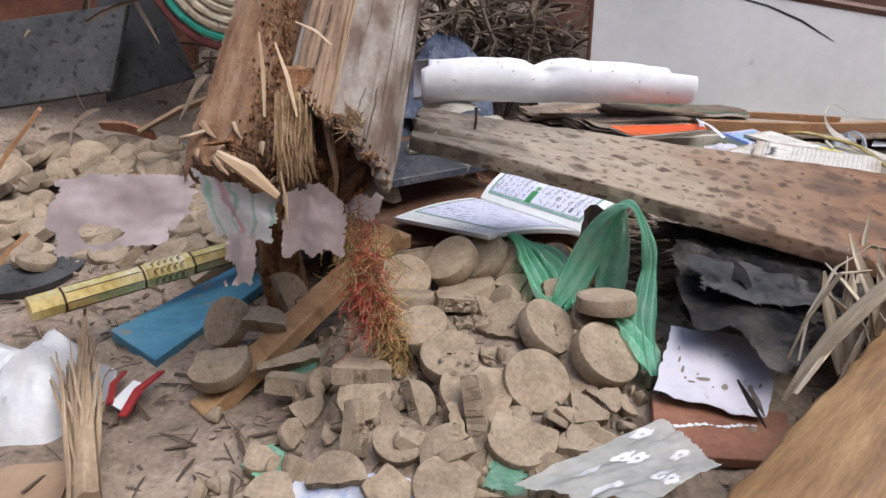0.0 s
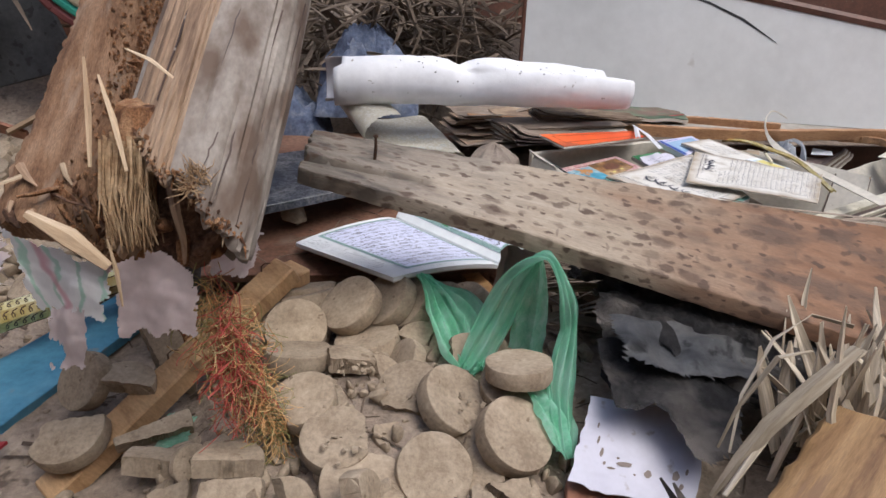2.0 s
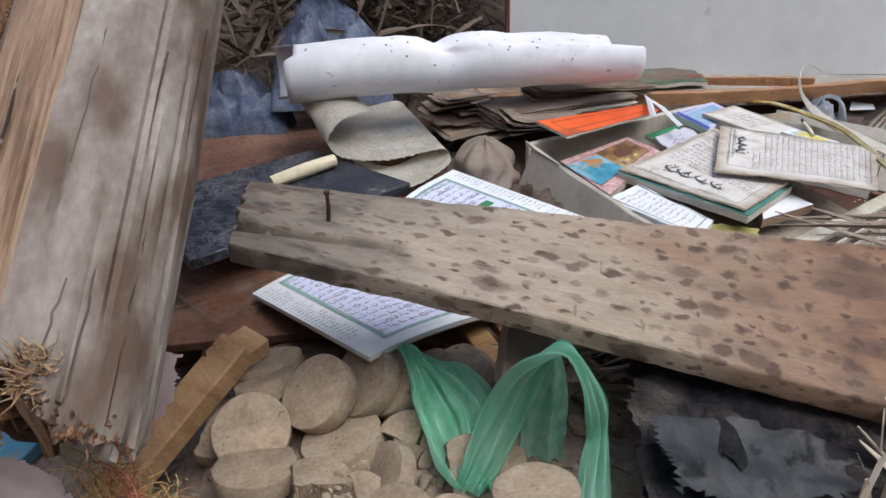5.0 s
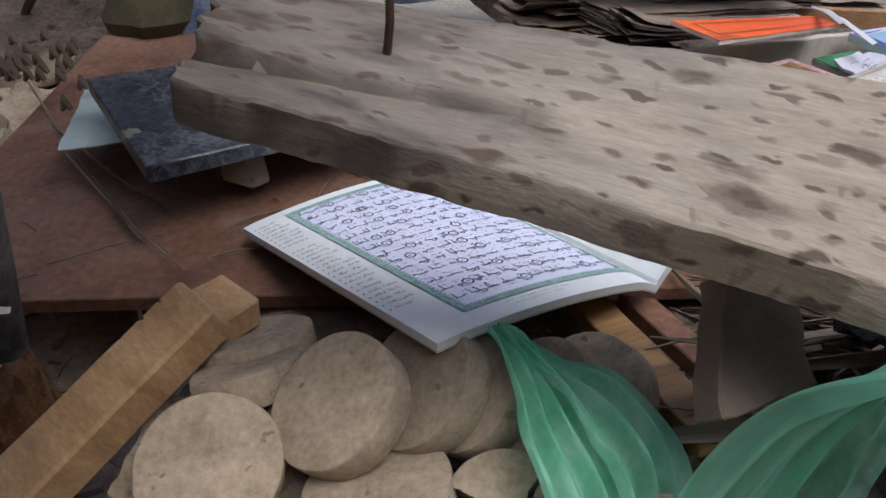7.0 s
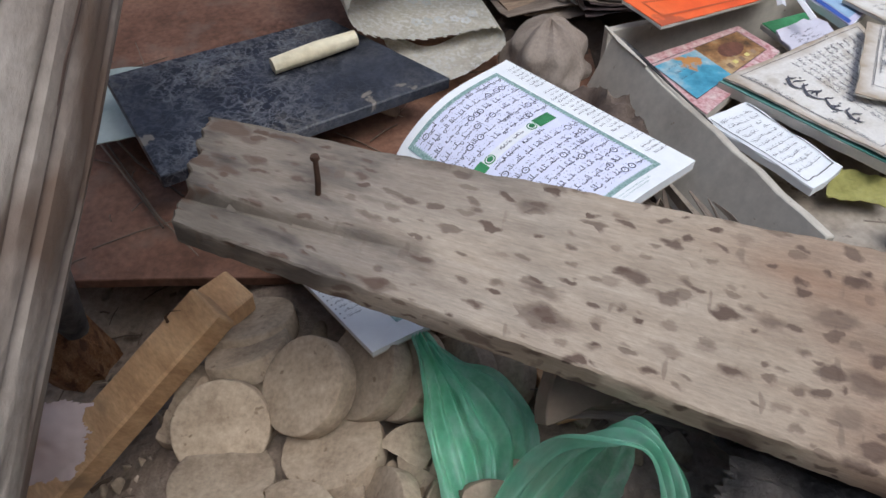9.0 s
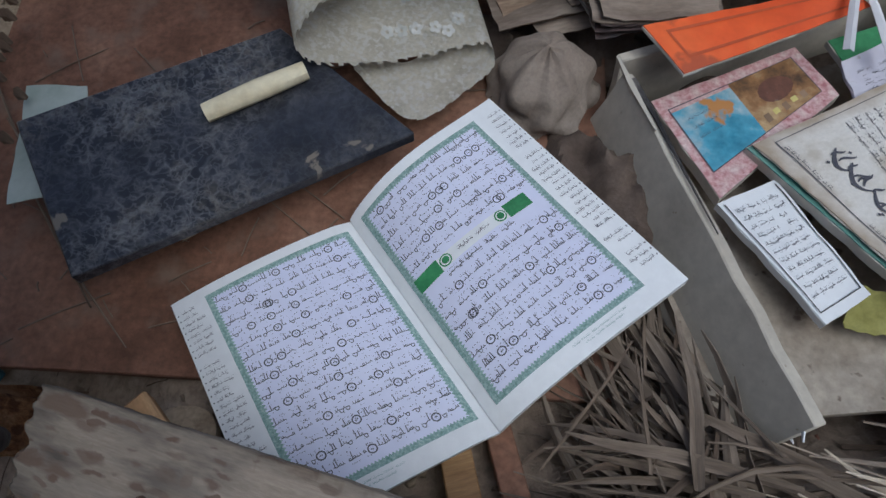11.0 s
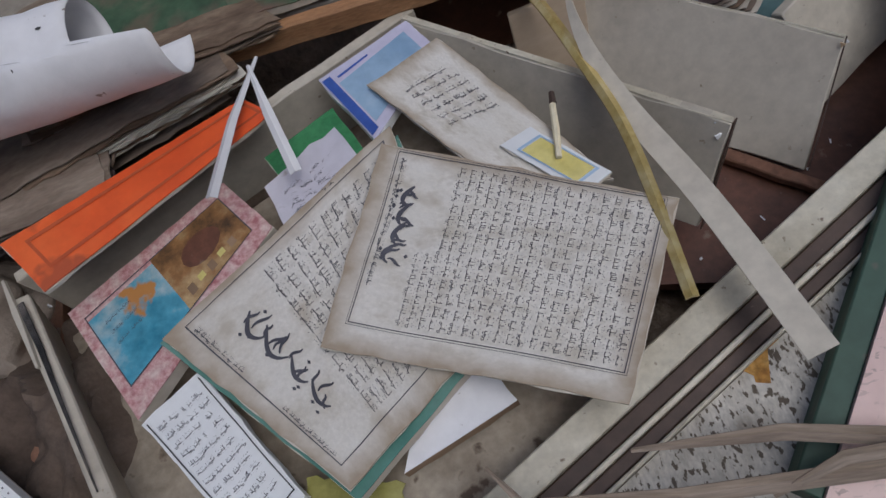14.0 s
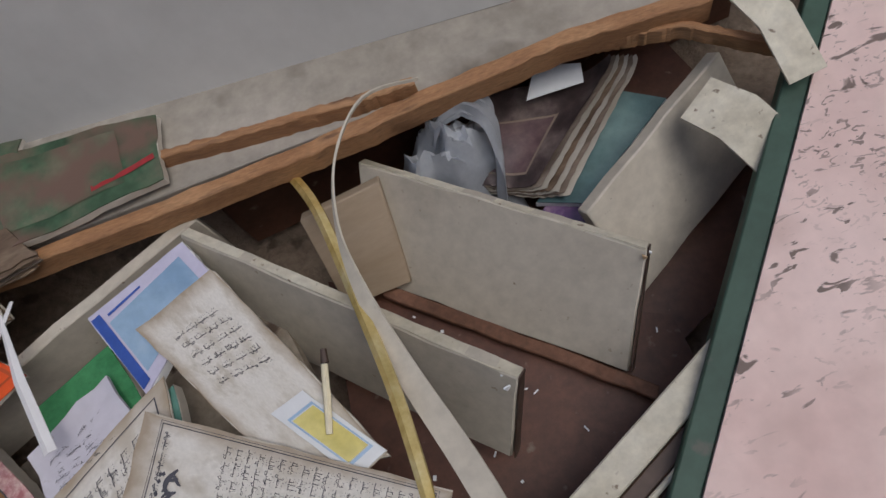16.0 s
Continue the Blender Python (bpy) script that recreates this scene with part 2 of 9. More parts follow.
def marble_material():
    """Black stone with a network of pale cloudy veins, dusty in the middle and darker at one end."""
    m = surface("black marbled stone", [(0.008, 0.010, 0.016), (0.014, 0.017, 0.027), (0.03, 0.034, 0.048)], 22, 120, 0.42, 0.1, 0.0006, speck=0.25)
    n, l = m.node_tree.nodes, m.node_tree.links
    b = n["Principled BSDF"]
    last = b.inputs["Base Color"].links[0].from_socket
    tc = n.new("ShaderNodeTexCoord")
    sep = n.new("ShaderNodeSeparateXYZ")
    l.new(tc.outputs["Object"], sep.inputs[0])

    def calc(op, x, y):
        k = n.new("ShaderNodeMath")
        k.operation, k.use_clamp = op, op == "MULTIPLY"
        for s, v in zip(k.inputs, (x, y)):
            if isinstance(v, float):
                s.default_value = v
            else:
                l.new(v, s)
        return k.outputs[0]

    def cloud(scale, stops, detail=3.0, twist=0.4):
        k = n.new("ShaderNodeTexNoise")
        k.inputs["Scale"].default_value, k.inputs["Detail"].default_value, k.inputs["Distortion"].default_value = scale, detail, twist
        l.new(tc.outputs["Object"], k.inputs["Vector"])
        r = ramp_of(n, [(p, (q, q, q)) for p, q in stops])
        l.new(k.outputs["Fac"], r.inputs["Fac"])
        return r.outputs[0]

    def lay_on(fac, tone):
        k = n.new("ShaderNodeMix")
        k.data_type = "RGBA"
        l.new(fac, k.inputs["Factor"])
        l.new(last, k.inputs["A"])
        k.inputs["B"].default_value = (*tone, 1)
        return k.outputs["Result"]
    # the veins fade out towards the darker end
    end = n.new("ShaderNodeMapRange")
    end.inputs["From Min"].default_value, end.inputs["From Max"].default_value = 0.0, 0.075
    end.inputs["To Min"].default_value, end.inputs["To Max"].default_value = 1.0, 0.22
    l.new(calc("ADD", sep.outputs[0], calc("MULTIPLY", calc("SUBTRACT", cloud(9, [(0.0, 0.0), (1.0, 1.0)]), 0.5), 0.10)), end.inputs["Value"])
    patchy = cloud(11, [(0.36, 0.25), (0.58, 1.0)])
    for scale, width, most, tone in ((62, 0.075, 0.62, (0.15, 0.155, 0.17)), (130, 0.06, 0.45, (0.22, 0.22, 0.225)), (30, 0.03, 0.30, (0.26, 0.26, 0.26))):
        vein = cloud(scale, [(0.5 - width, 0.0), (0.5, most), (0.5 + width, 0.0)], 2.0)
        last = lay_on(calc("MULTIPLY", calc("MULTIPLY", vein, end.outputs[0]), patchy), tone)
    dust = cloud(13, [(0.50, 0.0), (0.66, 0.55)], 6.0)
    grain = cloud(160, [(0.40, 0.0), (0.60, 1.0)], 2.0)
    last = lay_on(calc("MULTIPLY", calc("MULTIPLY", dust, grain), end.outputs[0]), (0.19, 0.17, 0.14))
    chip = cloud(17, [(0.675, 0.0), (0.70, 0.8)], 4.0, 1.2)
    last = lay_on(chip, (0.22, 0.19, 0.15))
    l.new(last, b.inputs["Base Color"])
    return m


GRANITE = marble_material()
SLAB_GREY = surface("grey dusty stone slab", [(0.032, 0.033, 0.037), (0.055, 0.057, 0.06), (0.085, 0.085, 0.083)], 10, 120, 0.7, 0.2, 0.001, spots=(0.02, 0.02, 0.022), spot_scale=60, spot_at=(0.58, 0.64), speck=0.25)
BLACK_PLASTIC = surface("black tar sheet", [(0.010, 0.009, 0.010), (0.030, 0.028, 0.029), (0.10, 0.092, 0.086)], 16, 110, 0.7, 0.9, 0.006, spots=(0.21, 0.185, 0.165), spot_scale=15, spot_at=(0.47, 0.66), speck=0.5)
TAR_DUSTY = surface("dusty tar sheet", [(0.05, 0.052, 0.058), (0.11, 0.112, 0.118), (0.19, 0.185, 0.18)], 18, 90, 0.55, 0.6, 0.003, spots=(0.02, 0.02, 0.022), spot_scale=30, spot_at=(0.56, 0.62), speck=0.25)
GREEN_FILM = surface("thin green plastic film", [(0.34, 0.74, 0.54), (0.48, 0.84, 0.67), (0.68, 0.92, 0.82)], 14, 60, 0.4, 0.3, 0.002, "UV", (3, 6, 1), speck=0.08, through_light=0.40, alpha=0.56)
LACE_FILM = surface("clear lace plastic", [(0.66, 0.68, 0.64), (0.76, 0.77, 0.74), (0.82, 0.83, 0.81)], 26, 60, 0.35, 0.4, 0.002, speck=0.1, through_light=0.2, alpha=0.78)
LACE = surface("embossed lace vinyl", [(0.58, 0.545, 0.455), (0.68, 0.645, 0.55), (0.74, 0.705, 0.615)], 25, 300, 0.55, 0.5, 0.0012, spots=(0.72, 0.705, 0.66), spot_scale=190, spot_at=(0.50, 0.60), speck=0.12)
CLOTH = surface("dusty beige cloth", [(0.18, 0.142, 0.112), (0.26, 0.213, 0.173), (0.32, 0.27, 0.225)], 12, 300, 0.95, 0.5, 0.002, speck=0.14)
BROWN_CLOTH = surface("dusty brown cloth", [(0.06, 0.042, 0.032), (0.115, 0.085, 0.066), (0.18, 0.14, 0.112)], 12, 300, 0.95, 0.5, 0.002, speck=0.15)
BLUE_CLOTH = surface("blue grey cloth", [(0.06, 0.07, 0.11), (0.13, 0.16, 0.24), (0.26, 0.28, 0.33)], 30, 200, 0.95, 0.5, 0.002, speck=0.2)
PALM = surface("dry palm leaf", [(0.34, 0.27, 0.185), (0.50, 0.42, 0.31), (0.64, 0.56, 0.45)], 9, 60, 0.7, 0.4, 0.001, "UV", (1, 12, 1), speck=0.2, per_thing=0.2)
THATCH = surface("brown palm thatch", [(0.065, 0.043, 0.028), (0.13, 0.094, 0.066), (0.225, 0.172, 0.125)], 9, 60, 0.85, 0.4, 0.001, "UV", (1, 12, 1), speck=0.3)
GOLD = surface("brass", [(0.62, 0.46, 0.14), (0.80, 0.64, 0.27), (0.90, 0.80, 0.48)], 30, 120, 0.26, 0.10, 0.0005, metal=0.6, speck=0.12)
BLUE_PAINT = surface("worn blue paint", [(0.045, 0.16, 0.25), (0.07, 0.22, 0.33), (0.12, 0.27, 0.37)], 14, 120, 0.65, 0.25, 0.001, spots=(0.25, 0.22, 0.18), spot_scale=26, spot_at=(0.62, 0.72), speck=0.12)
ORANGE_STRAW = surface("orange straw", [(0.45, 0.17, 0.06), (0.52, 0.30, 0.12), (0.50, 0.40, 0.20)], 40, 120, 0.7, 0.2, 0.001, speck=0.2)
RED_STRAW = surface("red straw", [(0.42, 0.05, 0.04), (0.55, 0.12, 0.08)], 40, 120, 0.7, 0.2, 0.001, speck=0.2)
GREEN_STRAW = surface("green straw", [(0.16, 0.17, 0.05), (0.30, 0.26, 0.10)], 40, 120, 0.7, 0.2, 0.001, speck=0.2)
RED_PAINTED = surface("red brown painted board", [(0.17, 0.07, 0.04), (0.25, 0.11, 0.065), (0.31, 0.15, 0.095)], 12, 130, 0.6, 0.3, 0.001, spots=(0.30, 0.20, 0.14), spot_scale=14, spot_at=(0.58, 0.8), speck=0.18)
DIRTY_CREAM = surface("dirty cream board", [(0.19, 0.15, 0.11), (0.30, 0.255, 0.20), (0.37, 0.325, 0.265)], 14, 120, 0.8, 0.25, 0.001, spots=(0.10, 0.07, 0.05), spot_scale=60, spot_at=(0.62, 0.70), speck=0.2)
CURL_PAPER = surface("greyed curled paper", [(0.14, 0.105, 0.08), (0.23, 0.18, 0.14), (0.32, 0.265, 0.215)], 14, 90, 0.85, 0.3, 0.001, "UV", (1, 3, 1), speck=0.18, per_thing=0.2)
PAPER_LILAC = surface("lilac white paper", [(0.52, 0.50, 0.58), (0.60, 0.585, 0.66), (0.64, 0.625, 0.69)], 10, 90, 0.8, 0.2, 0.001, spots=(0.40, 0.36, 0.36), spot_scale=60, spot_at=(0.64, 0.72), speck=0.05)
LILAC_PAGE = surface("pale lilac cover", [(0.52, 0.50, 0.66), (0.62, 0.60, 0.74)], 14, 120, 0.5, 0.08, 0.0006, speck=0.06)
INK = surface("black ink", [(0.06, 0.06, 0.075), (0.10, 0.10, 0.12)], 40, 100, 0.8, 0.0, 0.0005, speck=0.1)
GREEN_INK = surface("grey green print", [(0.14, 0.25, 0.225), (0.25, 0.37, 0.345), (0.42, 0.53, 0.51)], 420, 600, 0.8, 0.0, 0.0005, speck=0.2)
DEEP_GREEN = surface("deep green print", [(0.03, 0.17, 0.06), (0.06, 0.26, 0.10)], 60, 200, 0.7, 0.0, 0.0005, speck=0.15)
ORANGE = surface("orange booklet cover", [(0.60, 0.075, 0.014), (0.70, 0.10, 0.018), (0.74, 0.14, 0.03)], 9, 90, 0.5, 0.08, 0.0008, spots=(0.46, 0.09, 0.03), spot_scale=22, speck=0.06)
BROWN_PAPER = surface("browned brittle paper", [(0.12, 0.08, 0.054), (0.20, 0.14, 0.095), (0.33, 0.25, 0.175)], 14, 80, 0.9, 0.4, 0.002, "UV", (1, 3, 1), speck=0.25, per_thing=0.25)
PINK_MARBLE = surface("pink marbled cover", [(0.40, 0.15, 0.16), (0.52, 0.32, 0.31), (0.58, 0.47, 0.44)], 130, 260, 0.6, 0.1, 0.0006, speck=0.15)
SKY_PICTURE = surface("blue printed picture", [(0.03, 0.20, 0.30), (0.09, 0.34, 0.47), (0.40, 0.50, 0.52)], 28, 90, 0.5, 0.05, 0.0005, spots=(0.48, 0.22, 0.06), spot_scale=26, spot_at=(0.60, 0.64), speck=0.15)
BROWN_PICTURE = surface("brown printed picture", [(0.05, 0.03, 0.015), (0.28, 0.14, 0.05), (0.50, 0.36, 0.18)], 34, 110, 0.5, 0.05, 0.0005, speck=0.2)
GREEN_COVER = surface("green book cover", [(0.06, 0.20, 0.16), (0.12, 0.28, 0.23), (0.20, 0.36, 0.31)], 12, 120, 0.55, 0.15, 0.001, speck=0.1)
BLUE_COVER = surface("light blue cover", [(0.24, 0.38, 0.56), (0.34, 0.49, 0.66), (0.45, 0.57, 0.70)], 14, 120, 0.5, 0.08, 0.0006, speck=0.06)
DEEP_BLUE = surface("deep blue print", [(0.03, 0.08, 0.36), (0.06, 0.13, 0.48)], 40, 120, 0.5, 0.0, 0.0005, speck=0.1)
YELLOW = surface("yellow print", [(0.58, 0.50, 0.14), (0.70, 0.63, 0.26)], 20, 120, 0.6, 0.05, 0.0005, speck=0.1)
LEAF_YELLOW = surface("yellow green cloth scrap", [(0.20, 0.19, 0.04), (0.33, 0.31, 0.09), (0.42, 0.40, 0.16)], 20, 140, 0.85, 0.4, 0.0015, speck=0.15)
FRAME_PAINT = surface("cream painted frame", [(0.46, 0.42, 0.32), (0.60, 0.56, 0.45), (0.67, 0.64, 0.535)], 22, 120, 0.55, 0.25, 0.001, spots=(0.22, 0.17, 0.12), spot_scale=150, spot_at=(0.66, 0.72), speck=0.14)
FRAME_DARK = surface("dark brown groove", [(0.05, 0.03, 0.022), (0.10, 0.065, 0.05)], 16, 90, 0.55, 0.2, 0.001, spots=(0.35, 0.30, 0.24), spot_scale=60, spot_at=(0.68, 0.74), speck=0.2)
FRAME_GREEN = surface("green painted frame", [(0.035, 0.07, 0.052), (0.055, 0.11, 0.08)], 14, 90, 0.6, 0.15, 0.001, spots=(0.10, 0.11, 0.09), spot_scale=50, spot_at=(0.62, 0.70), speck=0.12)


def mouldy_pink():
    """Pink paint with clustered dark flaking mould, denser in patches."""
    m = surface("pink painted panel", [(0.66, 0.475, 0.44), (0.75, 0.575, 0.535), (0.79, 0.62, 0.585)], 6, 60, 0.6, 0.1, 0.001, spots=(0.56, 0.40, 0.36), spot_scale=9, spot_at=(0.60, 0.75), speck=0.05)
    n, l = m.node_tree.nodes, m.node_tree.links
    b = n["Principled BSDF"]
    last = b.inputs["Base Color"].links[0].from_socket
    tc = n.new("ShaderNodeTexCoord")

    def cloud(scale, stretch, lo, hi, detail, twist):
        k, mp = n.new("ShaderNodeTexNoise"), n.new("ShaderNodeMapping")
        mp.inputs["Scale"].default_value, mp.inputs["Rotation"].default_value = stretch, (0, 0, 0.9)
        k.inputs["Scale"].default_value, k.inputs["Detail"].default_value, k.inputs["Distortion"].default_value = scale, detail, twist
        l.new(tc.outputs["Object"], mp.inputs["Vector"])
        l.new(mp.outputs[0], k.inputs["Vector"])
        r = ramp_of(n, [(lo, (0, 0, 0)), (hi, (1, 1, 1))])
        l.new(k.outputs["Fac"], r.inputs["Fac"])
        return r.outputs[0]
    for scale, stretch, lo, hi, where, most in ((95, (0.55, 1.3, 1), 0.60, 0.63, (10, 0.46, 0.60), 0.9), (210, (0.6, 1.2, 1), 0.60, 0.63, (7, 0.44, 0.66), 0.8), (48, (0.6, 1.3, 1), 0.665, 0.69, (5, 0.30, 0.50), 0.85)):
        k = n.new("ShaderNodeMath")
        k.operation = "MULTIPLY"
        l.new(cloud(scale, stretch, lo, hi, 5, 1.0), k.inputs[0])
        l.new(cloud(where[0], (1, 1, 1), where[1], where[2], 4, 0.3), k.inputs[1])
        kk = n.new("ShaderNodeMath")
        kk.operation = "MULTIPLY"
        kk.inputs[1].default_value = most
        l.new(k.outputs[0], kk.inputs[0])
        mx = n.new("ShaderNodeMix")
        mx.data_type = "RGBA"
        l.new(kk.outputs[0], mx.inputs["Factor"])
        l.new(last, mx.inputs["A"])
        mx.inputs["B"].default_value = (0.12, 0.085, 0.07, 1)
        last = mx.outputs["Result"]
    l.new(last, b.inputs["Base Color"])
    return m


PINK_PANEL = mouldy_pink()
MOTTLED = surface("mottled white panel", [(0.36, 0.32, 0.265), (0.52, 0.49, 0.43), (0.63, 0.60, 0.54)], 34, 260, 0.65, 0.3, 0.001, spots=(0.10, 0.078, 0.055), spot_scale=210, spot_at=(0.565, 0.61), stretch=(1.5, 0.8, 1), speck=0.22)
BATTEN = surface("pale sawn batten", [(0.30, 0.165, 0.075), (0.46, 0.28, 0.138), (0.55, 0.36, 0.19)], 12, 150, 0.8, 0.4, 0.001, "UV", (1, 3, 1), spots=(0.27, 0.17, 0.09), spot_scale=18, spot_at=(0.6, 0.72), speck=0.18)
PLY = surface("smooth tan plywood", [(0.36, 0.275, 0.185), (0.42, 0.33, 0.235), (0.46, 0.37, 0.27)], 5, 90, 0.7, 0.12, 0.0008, "UV", (1, 3, 1), spots=(0.30, 0.21, 0.13), spot_scale=9, spot_at=(0.64, 0.8), speck=0.06)
DRY_LEAF = surface("mid brown dry leaf", [(0.16, 0.12, 0.09), (0.27, 0.215, 0.165), (0.38, 0.31, 0.245)], 9, 60, 0.75, 0.4, 0.001, "UV", (1, 12, 1), speck=0.2)
LEAF_BROWN = surface("brown dry palm leaf", [(0.10, 0.074, 0.052), (0.175, 0.135, 0.10), (0.28, 0.225, 0.17)], 9, 60, 0.8, 0.4, 0.001, "UV", (1, 12, 1), speck=0.25)
STALK = surface("tan dry palm stalk", [(0.20, 0.135, 0.08), (0.36, 0.26, 0.165), (0.50, 0.385, 0.26)], 8, 70, 0.8, 0.5, 0.001, "UV", (1, 14, 1), speck=0.22)
WHITE_FILM = surface("white crumpled plastic", [(0.66, 0.67, 0.70), (0.76, 0.77, 0.79), (0.83, 0.84, 0.85)], 24, 60, 0.4, 0.5, 0.003, speck=0.06, through_light=0.25)
RUST_STAIN = surface("rust brown stain", [(0.24, 0.10, 0.015), (0.40, 0.205, 0.04), (0.50, 0.30, 0.09)], 70, 200, 0.75, 0.3, 0.001, speck=0.35)
BAG_FILM = surface("whitish plastic bag", [(0.52, 0.55, 0.60), (0.64, 0.67, 0.71), (0.75, 0.77, 0.80)], 24, 60, 0.35, 0.5, 0.003, speck=0.08, through_light=0.3, alpha=0.85)
CHALK = surface("cream chalk stick", [(0.60, 0.52, 0.34), (0.72, 0.65, 0.46), (0.76, 0.70, 0.52)], 30, 160, 0.8, 0.25, 0.001, speck=0.08)
RUST = surface("rusty iron", [(0.04, 0.022, 0.015), (0.09, 0.05, 0.03)], 60, 200, 0.75, 0.4, 0.001, metal=0.4, speck=0.2)
RED_TAG = surface("red plastic", [(0.28, 0.02, 0.025), (0.42, 0.04, 0.045)], 30, 120, 0.5, 0.15, 0.001, speck=0.1)
BASKET_W = surface("pale woven palm", [(0.40, 0.34, 0.24), (0.54, 0.47, 0.36)], 40, 120, 0.8, 0.4, 0.001, speck=0.15)
BASKET_G = surface("green woven palm", [(0.03, 0.30, 0.22), (0.06, 0.40, 0.30)], 40, 120, 0.8, 0.3, 0.001, speck=0.12)
BASKET_M = surface("maroon woven palm", [(0.12, 0.03, 0.03), (0.20, 0.06, 0.055)], 40, 120, 0.8, 0.3, 0.001, speck=0.12)
WRAPPER = surface("blue white wrapper", [(0.05, 0.12, 0.50), (0.55, 0.60, 0.75), (0.75, 0.76, 0.80)], 40, 120, 0.3, 0.2, 0.001, speck=0.05)
GREEN_PAPER = surface("pale green printed paper", [(0.36, 0.42, 0.36), (0.46, 0.52, 0.46), (0.52, 0.57, 0.52)], 16, 120, 0.75, 0.1, 0.0008, speck=0.06)
CARDBOARD = surface("brown cardboard", [(0.20, 0.13, 0.08), (0.28, 0.19, 0.12), (0.34, 0.24, 0.16)], 10, 90, 0.9, 0.2, 0.001, speck=0.1)
MAGAZINE = surface("printed magazine page", [(0.022, 0.016, 0.017), (0.075, 0.052, 0.05), (0.20, 0.155, 0.14)], 30, 90, 0.5, 0.1, 0.0008, speck=0.25)
PURPLE_BROWN = surface("purple brown print", [(0.05, 0.03, 0.035), (0.11, 0.065, 0.07), (0.19, 0.13, 0.12)], 26, 90, 0.45, 0.05, 0.0005, speck=0.2)
PURPLE = surface("purple printed cover", [(0.035, 0.02, 0.08), (0.12, 0.06, 0.18), (0.42, 0.30, 0.33)], 32, 90, 0.4, 0.08, 0.0006, speck=0.15)
TEAL = surface("teal printed cover", [(0.05, 0.10, 0.11), (0.10, 0.18, 0.19), (0.18, 0.28, 0.28)], 12, 90, 0.4, 0.08, 0.0006, speck=0.12)
GREEN_MAG = surface("green magazine cover", [(0.025, 0.06, 0.03), (0.06, 0.12, 0.065), (0.15, 0.15, 0.10)], 24, 90, 0.55, 0.1, 0.0008, spots=(0.16, 0.10, 0.075), spot_scale=14, spot_at=(0.5, 0.62), speck=0.2)
STAIN = surface("dark oily stain", [(0.16, 0.12, 0.10), (0.26, 0.21, 0.18)], 60, 200, 0.75, 0.3, 0.001, "UV", speck=0.2)


